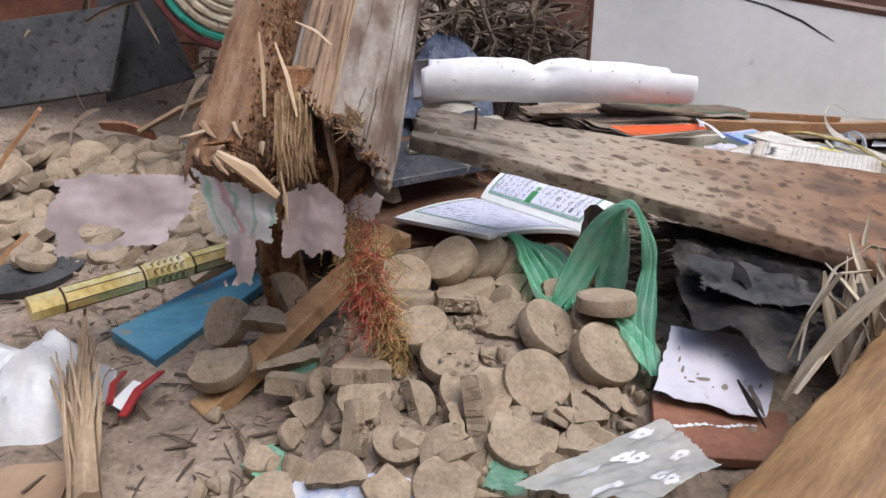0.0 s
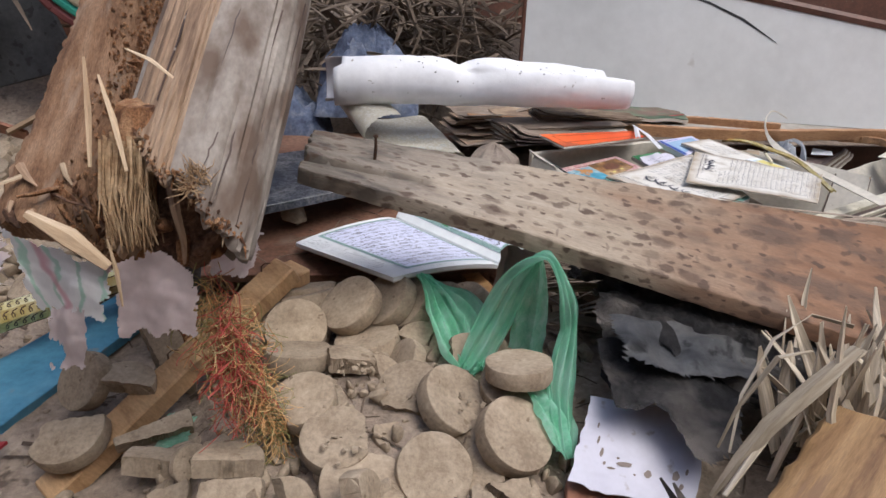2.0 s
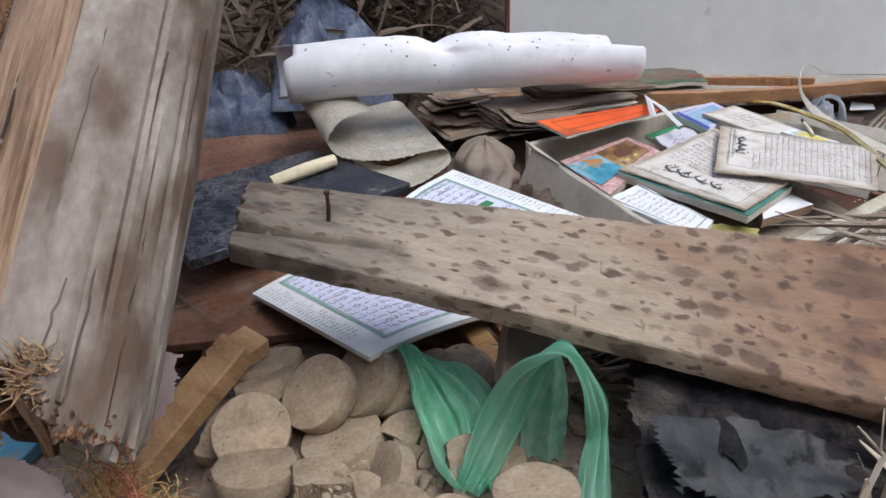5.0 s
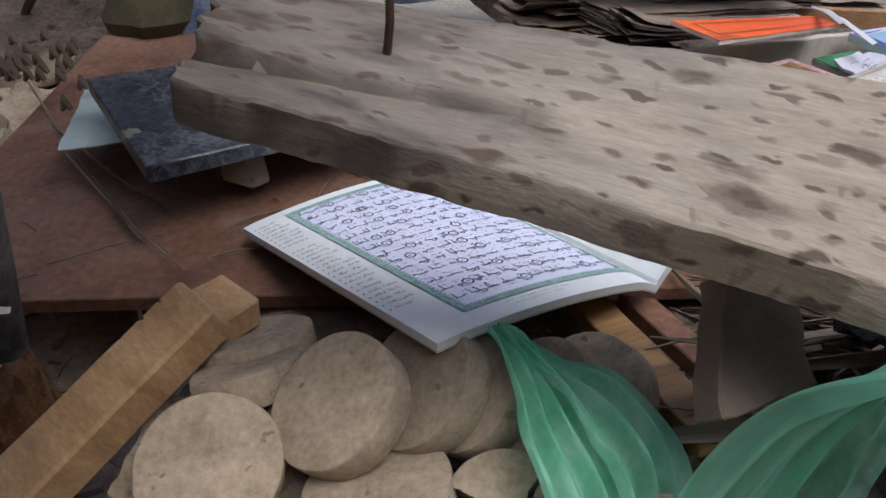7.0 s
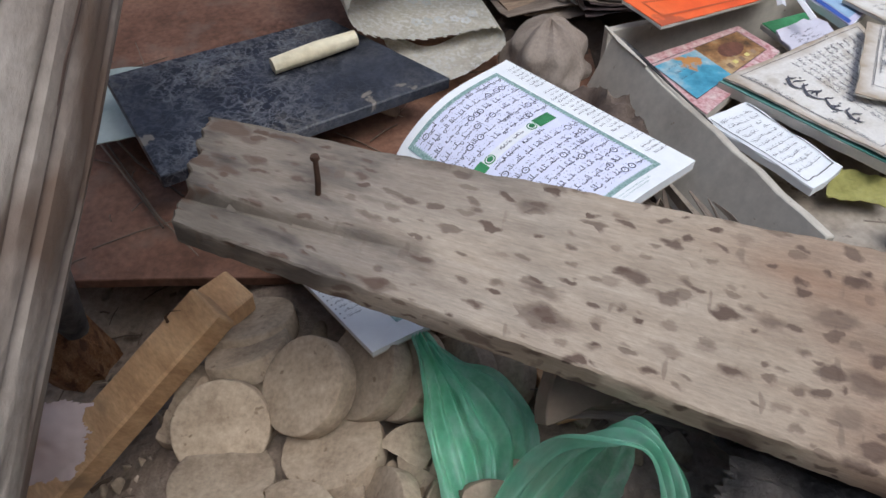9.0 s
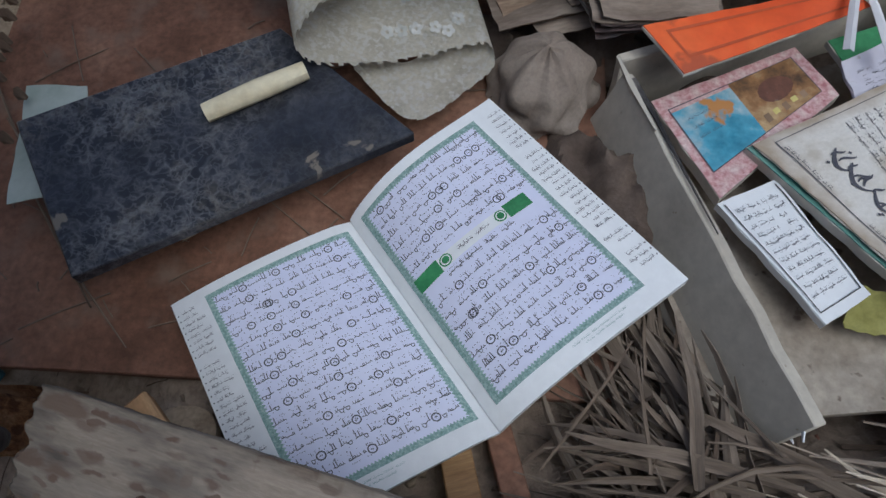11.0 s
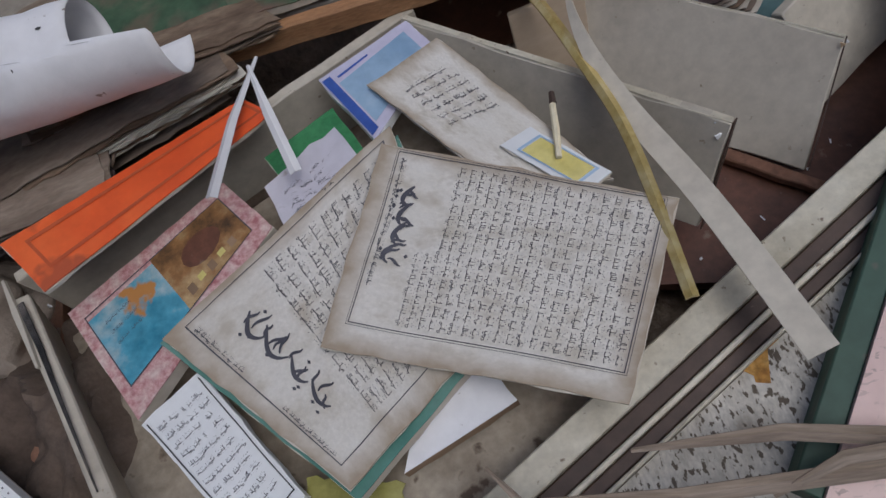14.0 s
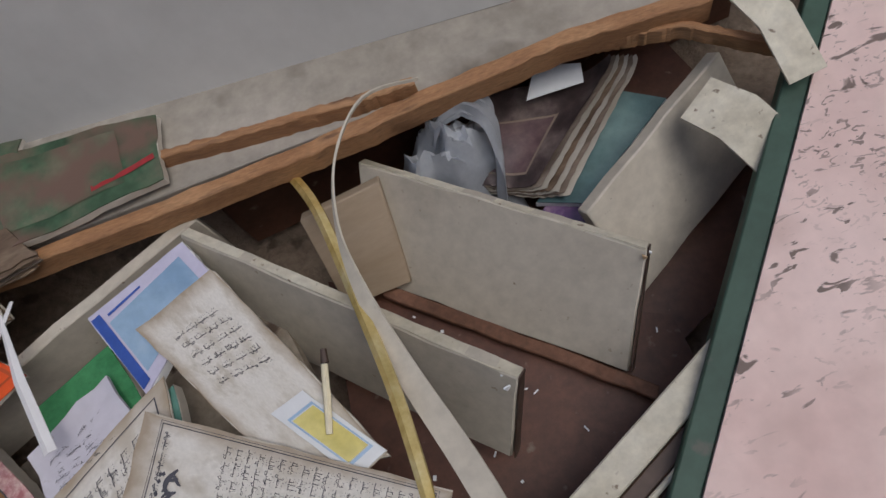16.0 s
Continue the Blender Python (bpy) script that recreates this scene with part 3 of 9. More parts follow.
def plank_material():
    """Grey brown wood, greyer at one end and redder at the other, with soft oval dark spots."""
    m = surface("spotted grey brown plank", [(0.84, 0.82, 0.80), (1.0, 1.0, 1.0), (1.08, 1.10, 1.12)], 8, 90, 0.85, 0.45, 0.0012, "UV", (2, 6, 1), speck=0.13, per_thing=0.0)
    n, l = m.node_tree.nodes, m.node_tree.links
    b = n["Principled BSDF"]
    grain = b.inputs["Base Color"].links[0].from_socket
    tc = n.new("ShaderNodeTexCoord")

    def math_node(op, a, c):
        k = n.new("ShaderNodeMath")
        k.operation = op
        for s, v in zip(k.inputs, (a, c)):
            if isinstance(v, float):
                s.default_value = v
            else:
                l.new(v, s)
        return k.outputs[0]

    def mix(fac, a, c, kind="MIX"):
        k = n.new("ShaderNodeMix")
        k.data_type, k.blend_type = "RGBA", kind
        for s, v in (("Factor", fac), ("A", a), ("B", c)):
            if isinstance(v, float):
                k.inputs[s].default_value = v
            elif isinstance(v, tuple):
                k.inputs[s].default_value = (*v, 1)
            else:
                l.new(v, k.inputs[s])
        return k.outputs["Result"]

    def cloud(scale, stretch, lo, hi, detail=4.0):
        k, mp = n.new("ShaderNodeTexNoise"), n.new("ShaderNodeMapping")
        mp.inputs["Scale"].default_value = stretch
        k.inputs["Scale"].default_value, k.inputs["Detail"].default_value = scale, detail
        l.new(tc.outputs["UV"], mp.inputs["Vector"])
        l.new(mp.outputs[0], k.inputs["Vector"])
        r = ramp_of(n, [(lo, (0, 0, 0)), (hi, (1, 1, 1))])
        l.new(k.outputs["Fac"], r.inputs["Fac"])
        return r.outputs[0], k.outputs["Color"]
    sep = n.new("ShaderNodeSeparateXYZ")
    l.new(tc.outputs["UV"], sep.inputs[0])
    drift, _ = cloud(7, (1, 2, 1), 0.2, 0.8)
    along = math_node("ADD", sep.outputs[0], math_node("MULTIPLY", drift, 0.16))
    zones = ramp_of(n, [(0.09, (0.155, 0.135, 0.113)), (0.16, (0.24, 0.203, 0.163)), (0.25, (0.39, 0.325, 0.25)), (0.38, (0.375, 0.30, 0.22)), (0.46, (0.31, 0.215, 0.145)), (0.58, (0.26, 0.145, 0.085)), (0.75, (0.235, 0.115, 0.06))])
    l.new(along, zones.inputs["Fac"])
    col = mix(1.0, zones.outputs[0], grain, "MULTIPLY")
    rusty, _ = cloud(9, (1, 5, 1), 0.52, 0.66)
    red_end = ramp_of(n, [(0.38, (0, 0, 0)), (0.56, (0.75, 0.75, 0.75))])
    l.new(along, red_end.inputs["Fac"])
    col = mix(math_node("MULTIPLY", rusty, red_end.outputs[0]), col, (0.19, 0.095, 0.05))
    smear, _ = cloud(18, (1, 2.0, 1), 0.48, 0.62, 6.0)
    near_end = ramp_of(n, [(0.10, (0.95, 0.95, 0.95)), (0.22, (0.35, 0.35, 0.35)), (0.32, (0.08, 0.08, 0.08)), (0.44, (0.15, 0.15, 0.15)), (0.56, (0.55, 0.55, 0.55))])
    l.new(along, near_end.inputs["Fac"])
    col = mix(math_node("MULTIPLY", smear, near_end.outputs[0]), col, (0.055, 0.047, 0.042))
    nick, _ = cloud(34, (3, 1, 1), 0.66, 0.72, 2.0)
    col = mix(math_node("MULTIPLY", nick, 0.5), col, (0.13, 0.095, 0.07))
    _, shake = cloud(70, (1, 1, 1), 0.0, 1.0)
    crowd = ramp_of(n, [(0.10, (0.60, 0.60, 0.60)), (0.20, (0.50, 0.50, 0.50)), (0.34, (0.80, 0.80, 0.80)), (0.50, (0.85, 0.85, 0.85)), (0.66, (0.45, 0.45, 0.45))])
    l.new(along, crowd.inputs["Fac"])
    for sc, lo, hi, squash in ((27, 0.10, 0.27, 0.66), (44, 0.10, 0.28, 0.72), (80, 0.10, 0.30, 0.66)):
        wob = n.new("ShaderNodeMix")
        wob.data_type = "VECTOR"
        wob.inputs["Factor"].default_value = 0.016
        l.new(tc.outputs["UV"], wob.inputs["A"])
        l.new(shake, wob.inputs["B"])
        mp, v = n.new("ShaderNodeMapping"), n.new("ShaderNodeTexVoronoi")
        mp.inputs["Scale"].default_value = (squash, 1.15, 1)
        v.voronoi_dimensions = "2D"
        v.inputs["Scale"].default_value = sc
        l.new(wob.outputs["Result"], mp.inputs["Vector"])
        l.new(mp.outputs[0], v.inputs["Vector"])
        own = n.new("ShaderNodeSeparateColor")
        l.new(v.outputs["Color"], own.inputs[0])
        rad = math_node("ADD", math_node("MULTIPLY", math_node("POWER", own.outputs[1], 1.6), hi - lo), lo)
        edge = n.new("ShaderNodeMapRange")
        edge.inputs["From Min"].default_value, edge.inputs["From Max"].default_value = -0.07, 0.05
        l.new(math_node("SUBTRACT", rad, v.outputs["Distance"]), edge.inputs["Value"])
        here = math_node("LESS_THAN", own.outputs[0], crowd.outputs[0])
        depth = math_node("ADD", math_node("MULTIPLY", own.outputs[2], 0.60), 0.34)
        fac = math_node("MULTIPLY", math_node("MULTIPLY", edge.outputs[0], here), depth)
        col = mix(fac, col, (0.085, 0.052, 0.036))
    fibre, _ = cloud(26, (1, 22, 1), 0.44, 0.60, 5.0)
    col = mix(math_node("MULTIPLY", fibre, 0.13), col, (0.12, 0.088, 0.064))
    l.new(col, b.inputs["Base Color"])
    return m


PLANK = plank_material()


# ---------------------------------------------------------------- builders


def V(*a):
    return Vector(a)


def finish(name, bm, material, parent=None, smooth=True):
    """One mesh object from a bmesh in world coordinates, its origin at the foot of its middle."""
    bm.normal_update()
    xs = [v.co for v in bm.verts]
    lo = V(*[min(c[i] for c in xs) for i in range(3)])
    hi = V(*[max(c[i] for c in xs) for i in range(3)])
    at = V((lo.x + hi.x) / 2, (lo.y + hi.y) / 2, lo.z)
    bmesh.ops.translate(bm, verts=bm.verts, vec=-at)
    me = bpy.data.meshes.new(name)
    bm.to_mesh(me)
    bm.free()
    if smooth:
        me.shade_smooth()
        me.set_sharp_from_angle(angle=radians(38))
    me.materials.append(material)
    ob = new(name, me)
    base = V(0, 0, 0)
    p = parent
    while p:
        base += p.location
        p = p.parent
    ob.location = at - base
    if parent:
        ob.parent = parent
    return ob


def part(name, bm, material, parent, label=""):
    return tagged(finish(name, bm, material, parent), label)


def thing(name, bm, material, label, category, group="", kind=""):
    return tagged(finish(name, bm, material), label, category, group, kind)


def holder(name, at, label, category, group="", kind=""):
    ob = new(name)
    ob.empty_display_size = 0.02
    ob.location = at
    return tagged(ob, label, category, group, kind)


def uv_of(bm):
    return bm.loops.layers.uv.verify()


def slab(fn, nu, nv, thick, lu=1.0, lv=1.0, down=None, rag=0.0, seed=0):
    """A solid sheet: its upper face is fn(u, v), its under face lies thick below. UV in metres."""
    bm = bmesh.new()
    uv = uv_of(bm)
    r = random.Random(seed)
    nz = [[V(*fn(i / nu, j / nv)) for j in range(nv + 1)] for i in range(nu + 1)]
    if down is None:
        d = (nz[nu][0] - nz[0][0]).cross(nz[0][nv] - nz[0][0])
        d.normalize()
        down = -d if d.z > 0 else d
    down = V(*down).normalized() * thick
    if rag:
        cu, cv = (nz[nu][0] - nz[0][0]).normalized(), (nz[0][nv] - nz[0][0]).normalized()
        for i in range(nu + 1):
            for j in range(nv + 1):
                if i in (0, nu):
                    nz[i][j] = nz[i][j] + cu * r.uniform(-rag, rag)
                if j in (0, nv):
                    nz[i][j] = nz[i][j] + cv * r.uniform(-rag, rag)
    top = [[bm.verts.new(p) for p in row] for row in nz]
    bot = [[bm.verts.new(p + down) for p in row] for row in nz]

    def face(vs, uvs):
        f = bm.faces.new(vs)
        for lo, q in zip(f.loops, uvs):
            lo[uv].uv = q
    for i in range(nu):
        for j in range(nv):
            q = [(i / nu * lu, j / nv * lv), ((i + 1) / nu * lu, j / nv * lv), ((i + 1) / nu * lu, (j + 1) / nv * lv), (i / nu * lu, (j + 1) / nv * lv)]
            face([top[i][j], top[i + 1][j], top[i + 1][j + 1], top[i][j + 1]], q)
            face([bot[i][j], bot[i][j + 1], bot[i + 1][j + 1], bot[i + 1][j]], [q[0], q[3], q[2], q[1]])
    for i in range(nu):
        a, b = i / nu * lu, (i + 1) / nu * lu
        face([top[i][0], bot[i][0], bot[i + 1][0], top[i + 1][0]], [(a, 0), (a, -thick), (b, -thick), (b, 0)])
        face([top[i][nv], top[i + 1][nv], bot[i + 1][nv], bot[i][nv]], [(a, lv), (b, lv), (b, lv + thick), (a, lv + thick)])
    for j in range(nv):
        a, b = j / nv * lv, (j + 1) / nv * lv
        face([top[0][j], top[0][j + 1], bot[0][j + 1], bot[0][j]], [(0, a), (0, b), (-thick, b), (-thick, a)])
        face([top[nu][j], bot[nu][j], bot[nu][j + 1], top[nu][j + 1]], [(lu, a), (lu + thick, a), (lu + thick, b), (lu, b)])
    bmesh.ops.recalc_face_normals(bm, faces=bm.faces)
    return bm


def quad(a, b, c, d, bulge=None):
    """A surface spanned by four corners; u runs from a to b, v from a to d. bulge(u, v) lifts it."""
    a, b, c, d = V(*a), V(*b), V(*c), V(*d)

    def fn(u, v):
        p = a * (1 - u) * (1 - v) + b * u * (1 - v) + c * u * v + d * (1 - u) * v
        if bulge:
            p = p + V(0, 0, bulge(u, v))
        return p
    return fn


def plate(corners, thick, cells=0.02, bulge=None, rag=0.0, seed=0, down=None, most=40):
    """A slab on four corners with cells of about the given size."""
    a, b, c, d = [V(*p) for p in corners]
    lu, lv = (b - a).length, (d - a).length
    nu, nv = max(1, min(most, round(lu / cells))), max(1, min(most, round(lv / cells)))
    return slab(quad(a, b, c, d, bulge), nu, nv, thick, lu, lv, down, rag, seed)


def bevelled(bm, width=0.0015):
    es = [e for e in bm.edges if len(e.link_faces) == 2 and e.calc_face_angle(0) > 0.9]
    bmesh.ops.bevel(bm, geom=es, offset=width, segments=1, affect="EDGES")
    return bm


def rumple(amp, scale, seed):
    off = V(seed * 3.7, seed * 1.3, seed * 5.1)

    def f(u, v):
        return amp * noise.noise(V(u * scale, v * scale, 0) + off) + 0.4 * amp * noise.noise(V(u * scale * 3, v * scale * 3, 2) + off)
    return f


def tube(points, radii, sides=8, bm=None, wob=0.0, flat=1.0, seed=0):
    """A closed tapered rod along the points. UV: length and girth in metres."""
    own = bm or bmesh.new()
    uv = uv_of(own)
    pts = [V(*p) for p in points]
    r = random.Random(seed)
    rings, run, ref = [], 0.0, None
    lens = []
    for k, p in enumerate(pts):
        d = (pts[min(k + 1, len(pts) - 1)] - pts[max(k - 1, 0)]).normalized()
        if ref is None:
            ref = d.orthogonal().normalized()
        ref = (ref - d * ref.dot(d)).normalized()
        side = d.cross(ref)
        rad = radii[k] if hasattr(radii, "__len__") else radii
        ring = []
        for s in range(sides):
            a = 2 * math.pi * s / sides
            q = 1 + wob * r.uniform(-1, 1)
            ring.append(own.verts.new(p + (ref * math.cos(a) + side * math.sin(a) * flat) * rad * q))
        rings.append(ring)
        if k:
            run += (p - pts[k - 1]).length
        lens.append(run)
    for k in range(len(rings) - 1):
        for s in range(sides):
            t = (s + 1) % sides
            f = own.faces.new([rings[k][s], rings[k][t], rings[k + 1][t], rings[k + 1][s]])
            g = 2 * math.pi * (radii[0] if hasattr(radii, "__len__") else radii) / sides
            for lo, q in zip(f.loops, [(lens[k], s * g), (lens[k], (s + 1) * g), (lens[k + 1], (s + 1) * g), (lens[k + 1], s * g)]):
                lo[uv].uv = q
    own.faces.new(list(reversed(rings[0])))
    own.faces.new(rings[-1])
    return own


def eased(points, each=6):
    """The points joined by a smooth curve; also works on plain numbers."""
    p, n, out = [V(*q) if hasattr(q, "__len__") else V(q, 0, 0) for q in points], len(points), []
    for k in range(n - 1):
        a, b, c, d = p[max(0, k - 1)], p[k], p[k + 1], p[min(n - 1, k + 2)]
        for i in range(each if k < n - 2 else each + 1):
            f = i / each
            out.append(0.5 * (2 * b + (c - a) * f + (2 * a - 5 * b + 4 * c - d) * f * f + (3 * b - a - 3 * c + d) * f ** 3))
    return out if hasattr(points[0], "__len__") else [q.x for q in out]


def ribbon(points, widths, across, thick=0.0006, bm=None, fold=0.0):
    """A thin strip with thickness along the points; across: its width's direction, one or one a point."""
    own = bm or bmesh.new()
    uv = uv_of(own)
    pts = [V(*p) for p in points]
    n = len(pts)
    rows, run = [], 0.0
    for k, p in enumerate(pts):
        d = (pts[min(k + 1, n - 1)] - pts[max(k - 1, 0)]).normalized()
        a = V(*(across[k] if hasattr(across[0], "__len__") else across))
        a = (a - d * a.dot(d)).normalized()
        up = d.cross(a)
        w = widths[k] if hasattr(widths, "__len__") else widths
        if k:
            run += (p - pts[k - 1]).length
        mid = p + up * fold * w
        rows.append(([own.verts.new(q) for q in (p - a * w / 2, mid, p + a * w / 2, p + a * w / 2 - up * thick, mid - up * thick, p - a * w / 2 - up * thick)], run, w))
    for k in range(n - 1):
        (r0, l0, w0), (r1, l1, w1) = rows[k], rows[k + 1]
        for s in range(6):
            t = (s + 1) % 6
            f = own.faces.new([r0[s], r0[t], r1[t], r1[s]])
            v = [0, 0.5, 1, 1, 0.5, 0]
            for lo, q in zip(f.loops, [(l0, v[s] * w0), (l0, v[t] * w0), (l1, v[t] * w1), (l1, v[s] * w1)]):
                lo[uv].uv = q
    own.faces.new(list(reversed(rows[0][0])))
    own.faces.new(rows[-1][0])
    return own


def chunk(at, size, seed, squash=(1, 1, 1), turn=(0, 0, 0), bm=None, cuts=9):
    """An angular broken lump."""
    r = random.Random(seed)
    b = bmesh.new()
    for _ in range(cuts + 5):
        d = V(r.gauss(0, 1), r.gauss(0, 1), r.gauss(0, 1)).normalized() * r.uniform(0.75, 1.0)
        b.verts.new((d.x * squash[0] * size, d.y * squash[1] * size, d.z * squash[2] * size))
    h = bmesh.ops.convex_hull(b, input=b.verts)
    bmesh.ops.delete(b, geom=list({g for g in h["geom_interior"] + h["geom_unused"] if isinstance(g, bmesh.types.BMVert)}), context="VERTS")
    bmesh.ops.bevel(b, geom=b.edges[:], offset=size * 0.07, segments=1, affect="EDGES")
    m = Matrix.Translation(at) @ Euler([radians(a) for a in turn]).to_matrix().to_4x4()
    b.transform(m)
    if bm is None:
        return b
    vs = {v: bm.verts.new(v.co) for v in b.verts}
    for f in b.faces:
        try:
            bm.faces.new([vs[v] for v in f.verts])
        except ValueError:
            pass
    b.free()
    return bm


def aim(n, spin=0.0):
    """A turn that takes z to the way n."""
    return V(*n).normalized().to_track_quat("Z", "Y").to_matrix().to_4x4() @ Matrix.Rotation(spin, 4, "Z")


def torn(fn, nu, nv, keep, thick=0.0008, jit=0.35, seed=0, lu=0.2, lv=0.2):
    """A thin sheet on fn with a ragged outline: only the cells where keep(u, v) holds are there."""
    r = random.Random(seed)
    bm = bmesh.new()
    uv = uv_of(bm)
    g = {}

    def at(i, j):
        if (i, j) not in g:
            u, v = (i + r.uniform(-jit, jit)) / nu, (j + r.uniform(-jit, jit)) / nv
            g[i, j] = (bm.verts.new(fn(u, v)), (u * lu, v * lv))
        return g[i, j]
    for i in range(nu):
        for j in range(nv):
            for tri in (((i, j), (i + 1, j), (i + 1, j + 1)), ((i, j), (i + 1, j + 1), (i, j + 1))):
                cu, cv = sum(t[0] for t in tri) / 3 / nu, sum(t[1] for t in tri) / 3 / nv
                if keep(cu, cv):
                    c = [at(*t) for t in tri]
                    f = bm.faces.new([q[0] for q in c])
                    for lo, q in zip(f.loops, c):
                        lo[uv].uv = q[1]
    bmesh.ops.solidify(bm, geom=bm.faces[:], thickness=thick)
    return bm


def film(points, widths, across, pleat=0.004, folds=5, seed=0, cells=14):
    """A thin gathered plastic film along the points."""
    pts, n = [V(*p) for p in points], len(points)
    off = V(seed, seed * 2.3, 0)

    def spline(vals, t):
        k = min(n - 2, int(t))
        f = t - k
        p0, p1, p2, p3 = vals[max(k - 1, 0)], vals[k], vals[k + 1], vals[min(k + 2, n - 1)]
        return 0.5 * ((2 * p1) + (p2 - p0) * f + (2 * p0 - 5 * p1 + 4 * p2 - p3) * f * f + (3 * p1 - p0 - 3 * p2 + p3) * f ** 3)
    ac = [V(*(across[k] if hasattr(across[0], "__len__") else across)) for k in range(n)]
    ws = [V(w, 0, 0) for w in widths]

    def fn(u, v):
        t = max(0, min(n - 1.0001, u * (n - 1)))
        p, w = spline(pts, t), max(0.002, spline(ws, t).x)
        d = (spline(pts, min(n - 1.0001, t + 0.1)) - spline(pts, max(0, t - 0.1))).normalized()
        a = spline(ac, t)
        a = (a - d * a.dot(d)).normalized()
        up = d.cross(a)
        tight = min(1.0, w / 0.03)
        lift = pleat * math.sin(v * folds * 2 * math.pi + 1.5 * noise.noise(V(u * 4, v * 3, 1) + off)) * (0.4 + 0.6 * tight) + 0.8 * pleat * noise.noise(V(u * 7, v * 6, 4) + off)
        return p + a * (v - 0.5) * w * (1 + 0.12 * noise.noise(V(u * 9, v > 0.5, 7) + off)) + up * lift
    return torn(fn, (n - 1) * 9, cells, lambda u, v: True, 0.0005, 0.0, seed, 0.2, 0.05)


def heap(x0, x1, y0, y1, z0, h, seed, folds=6.0, cells=0.005, power=0.5):
    """A crumpled cloth heap with folds."""
    off = V(seed * 3.3, seed * 1.7, seed)

    def fn(u, v):
        e = (math.sin(math.pi * u) * math.sin(math.pi * v)) ** power
        wu, wv = u + 0.06 * noise.noise(V(u * 4, v * 4, 1) + off), v + 0.06 * noise.noise(V(u * 4, v * 4, 9) + off)
        f = 1.1 * abs(noise.noise(V(wu * folds, wv * folds * 0.7, 3) + off)) + 0.3 * abs(noise.noise(V(wu * folds * 2.3, wv * folds * 2.3, 5) + off))
        return (x0 + (x1 - x0) * wu, y0 + (y1 - y0) * wv, z0 + h * e * (1.08 - 0.85 * f))
    return slab(fn, round((x1 - x0) / cells), round((y1 - y0) / cells), 0.002, x1 - x0, y1 - y0, (0, 0, -1))


# ---------------------------------------------------------------- ground
def hill(x, y, cx, cy, rx, ry, h):
    return h * math.exp(-((x - cx) / rx) ** 2 - ((y - cy) / ry) ** 2)


def ground_z(x, y):
    z = hill(x, y, 0.06, 0.60, 0.17, 0.17, 0.035) + hill(x, y, -0.75, 1.35, 0.35, 0.3, 0.07)
    low = max(0.0, min(1.0, (-0.06 - x) / 0.16))
    z -= 0.062 * low * low * (3 - 2 * low)
    z -= 0.02 * max(0.0, min(1.0, (0.42 - y) / 0.12))
    far = max(0.0, min(1.0, (y - 1.45) / 0.9))
    z += 0.55 * far * far * (3 - 2 * far)
    side = max(0.0, min(1.0, (abs(x - 0.1) - 1.1) / 1.2))
    z += 0.25 * side * side
    pit = math.exp(-(max(0, abs(x - 0.78) - 0.34) / 0.07) ** 2 - (max(0, abs(y - 1.12) - 0.22) / 0.07) ** 2)
    z -= 0.06 * pit
    z += 0.012 * noise.noise(V(x * 9, y * 9, 0)) + 0.006 * noise.noise(V(x * 31, y * 31, 3)) + 0.003 * noise.noise(V(x * 90, y * 90, 5))
    far2 = max(0.0, math.hypot(x, y - 0.8) - 2.2)
    return z + 0.1 * noise.noise(V(x * 0.6, y * 0.6, 9)) * min(1, far2)


def axis_steps(lo, hi, step, out):
    a = [lo + step * i for i in range(round((hi - lo) / step) + 1)]
    s, x = step, hi
    more = []
    while x < hi + out:
        s *= 1.35
        x += s
        more.append(x)
    s, x = step, lo
    less = []
    while x > lo - out:
        s *= 1.35
        x -= s
        less.append(x)
    return less[::-1] + a + more


def build_ground():
    xs, ys = axis_steps(-1.1, 1.3, 0.014, 400), axis_steps(0.1, 1.7, 0.014, 400)
    pts = [(x, y, ground_z(x, y)) for x in xs for y in ys]
    ny = len(ys)
    faces = [(i * ny + j, (i + 1) * ny + j, (i + 1) * ny + j + 1, i * ny + j + 1) for i in range(len(xs) - 1) for j in range(ny - 1)]
    me = bpy.data.meshes.new("ground")
    me.from_pydata(pts, [], faces)
    me.shade_smooth()
    me.materials.append(DIRT)
    tagged(new("ground", me), "dusty grey brown earth strewn with rubble", "ground", kind="structure")


build_ground()


def added_wall(name, a, b, height, label):
    """A plain unseen wall, uneven in top and face, added to block low sky light."""
    a, b = V(*a), V(*b)
    d = (b - a)
    n = V(-d.y, d.x, 0).normalized()

    def fn(u, v):
        p = a + d * u + V(0, 0, height * v + 0.15 * v * noise.noise(V(u * 7, 2, a.x)))
        return p + n * 0.03 * noise.noise(V(u * 12, v * 6, a.y))
    tagged(finish(name, slab(fn, 40, 16, 0.35, d.length, height, n), MUD), label, "wall", kind="structure")


added_wall("wall_south", (-2.6, -1.6, -0.2), (2.9, -1.6, -0.2), 2.3, "plain brown wall added out of view to block low light")
added_wall("wall_east", (2.9, -1.6, -0.2), (2.9, 3.6, -0.2), 2.3, "plain brown wall added out of view to block low light")
added_wall("wall_north", (2.9, 3.6, -0.2), (-2.6, 3.6, -0.2), 2.3, "plain brown wall added out of view to block low light")
added_wall("wall_west", (-2.6, 3.6, -0.2), (-2.6, -1.6, -0.2), 2.3, "plain brown wall added out of view to block low light")

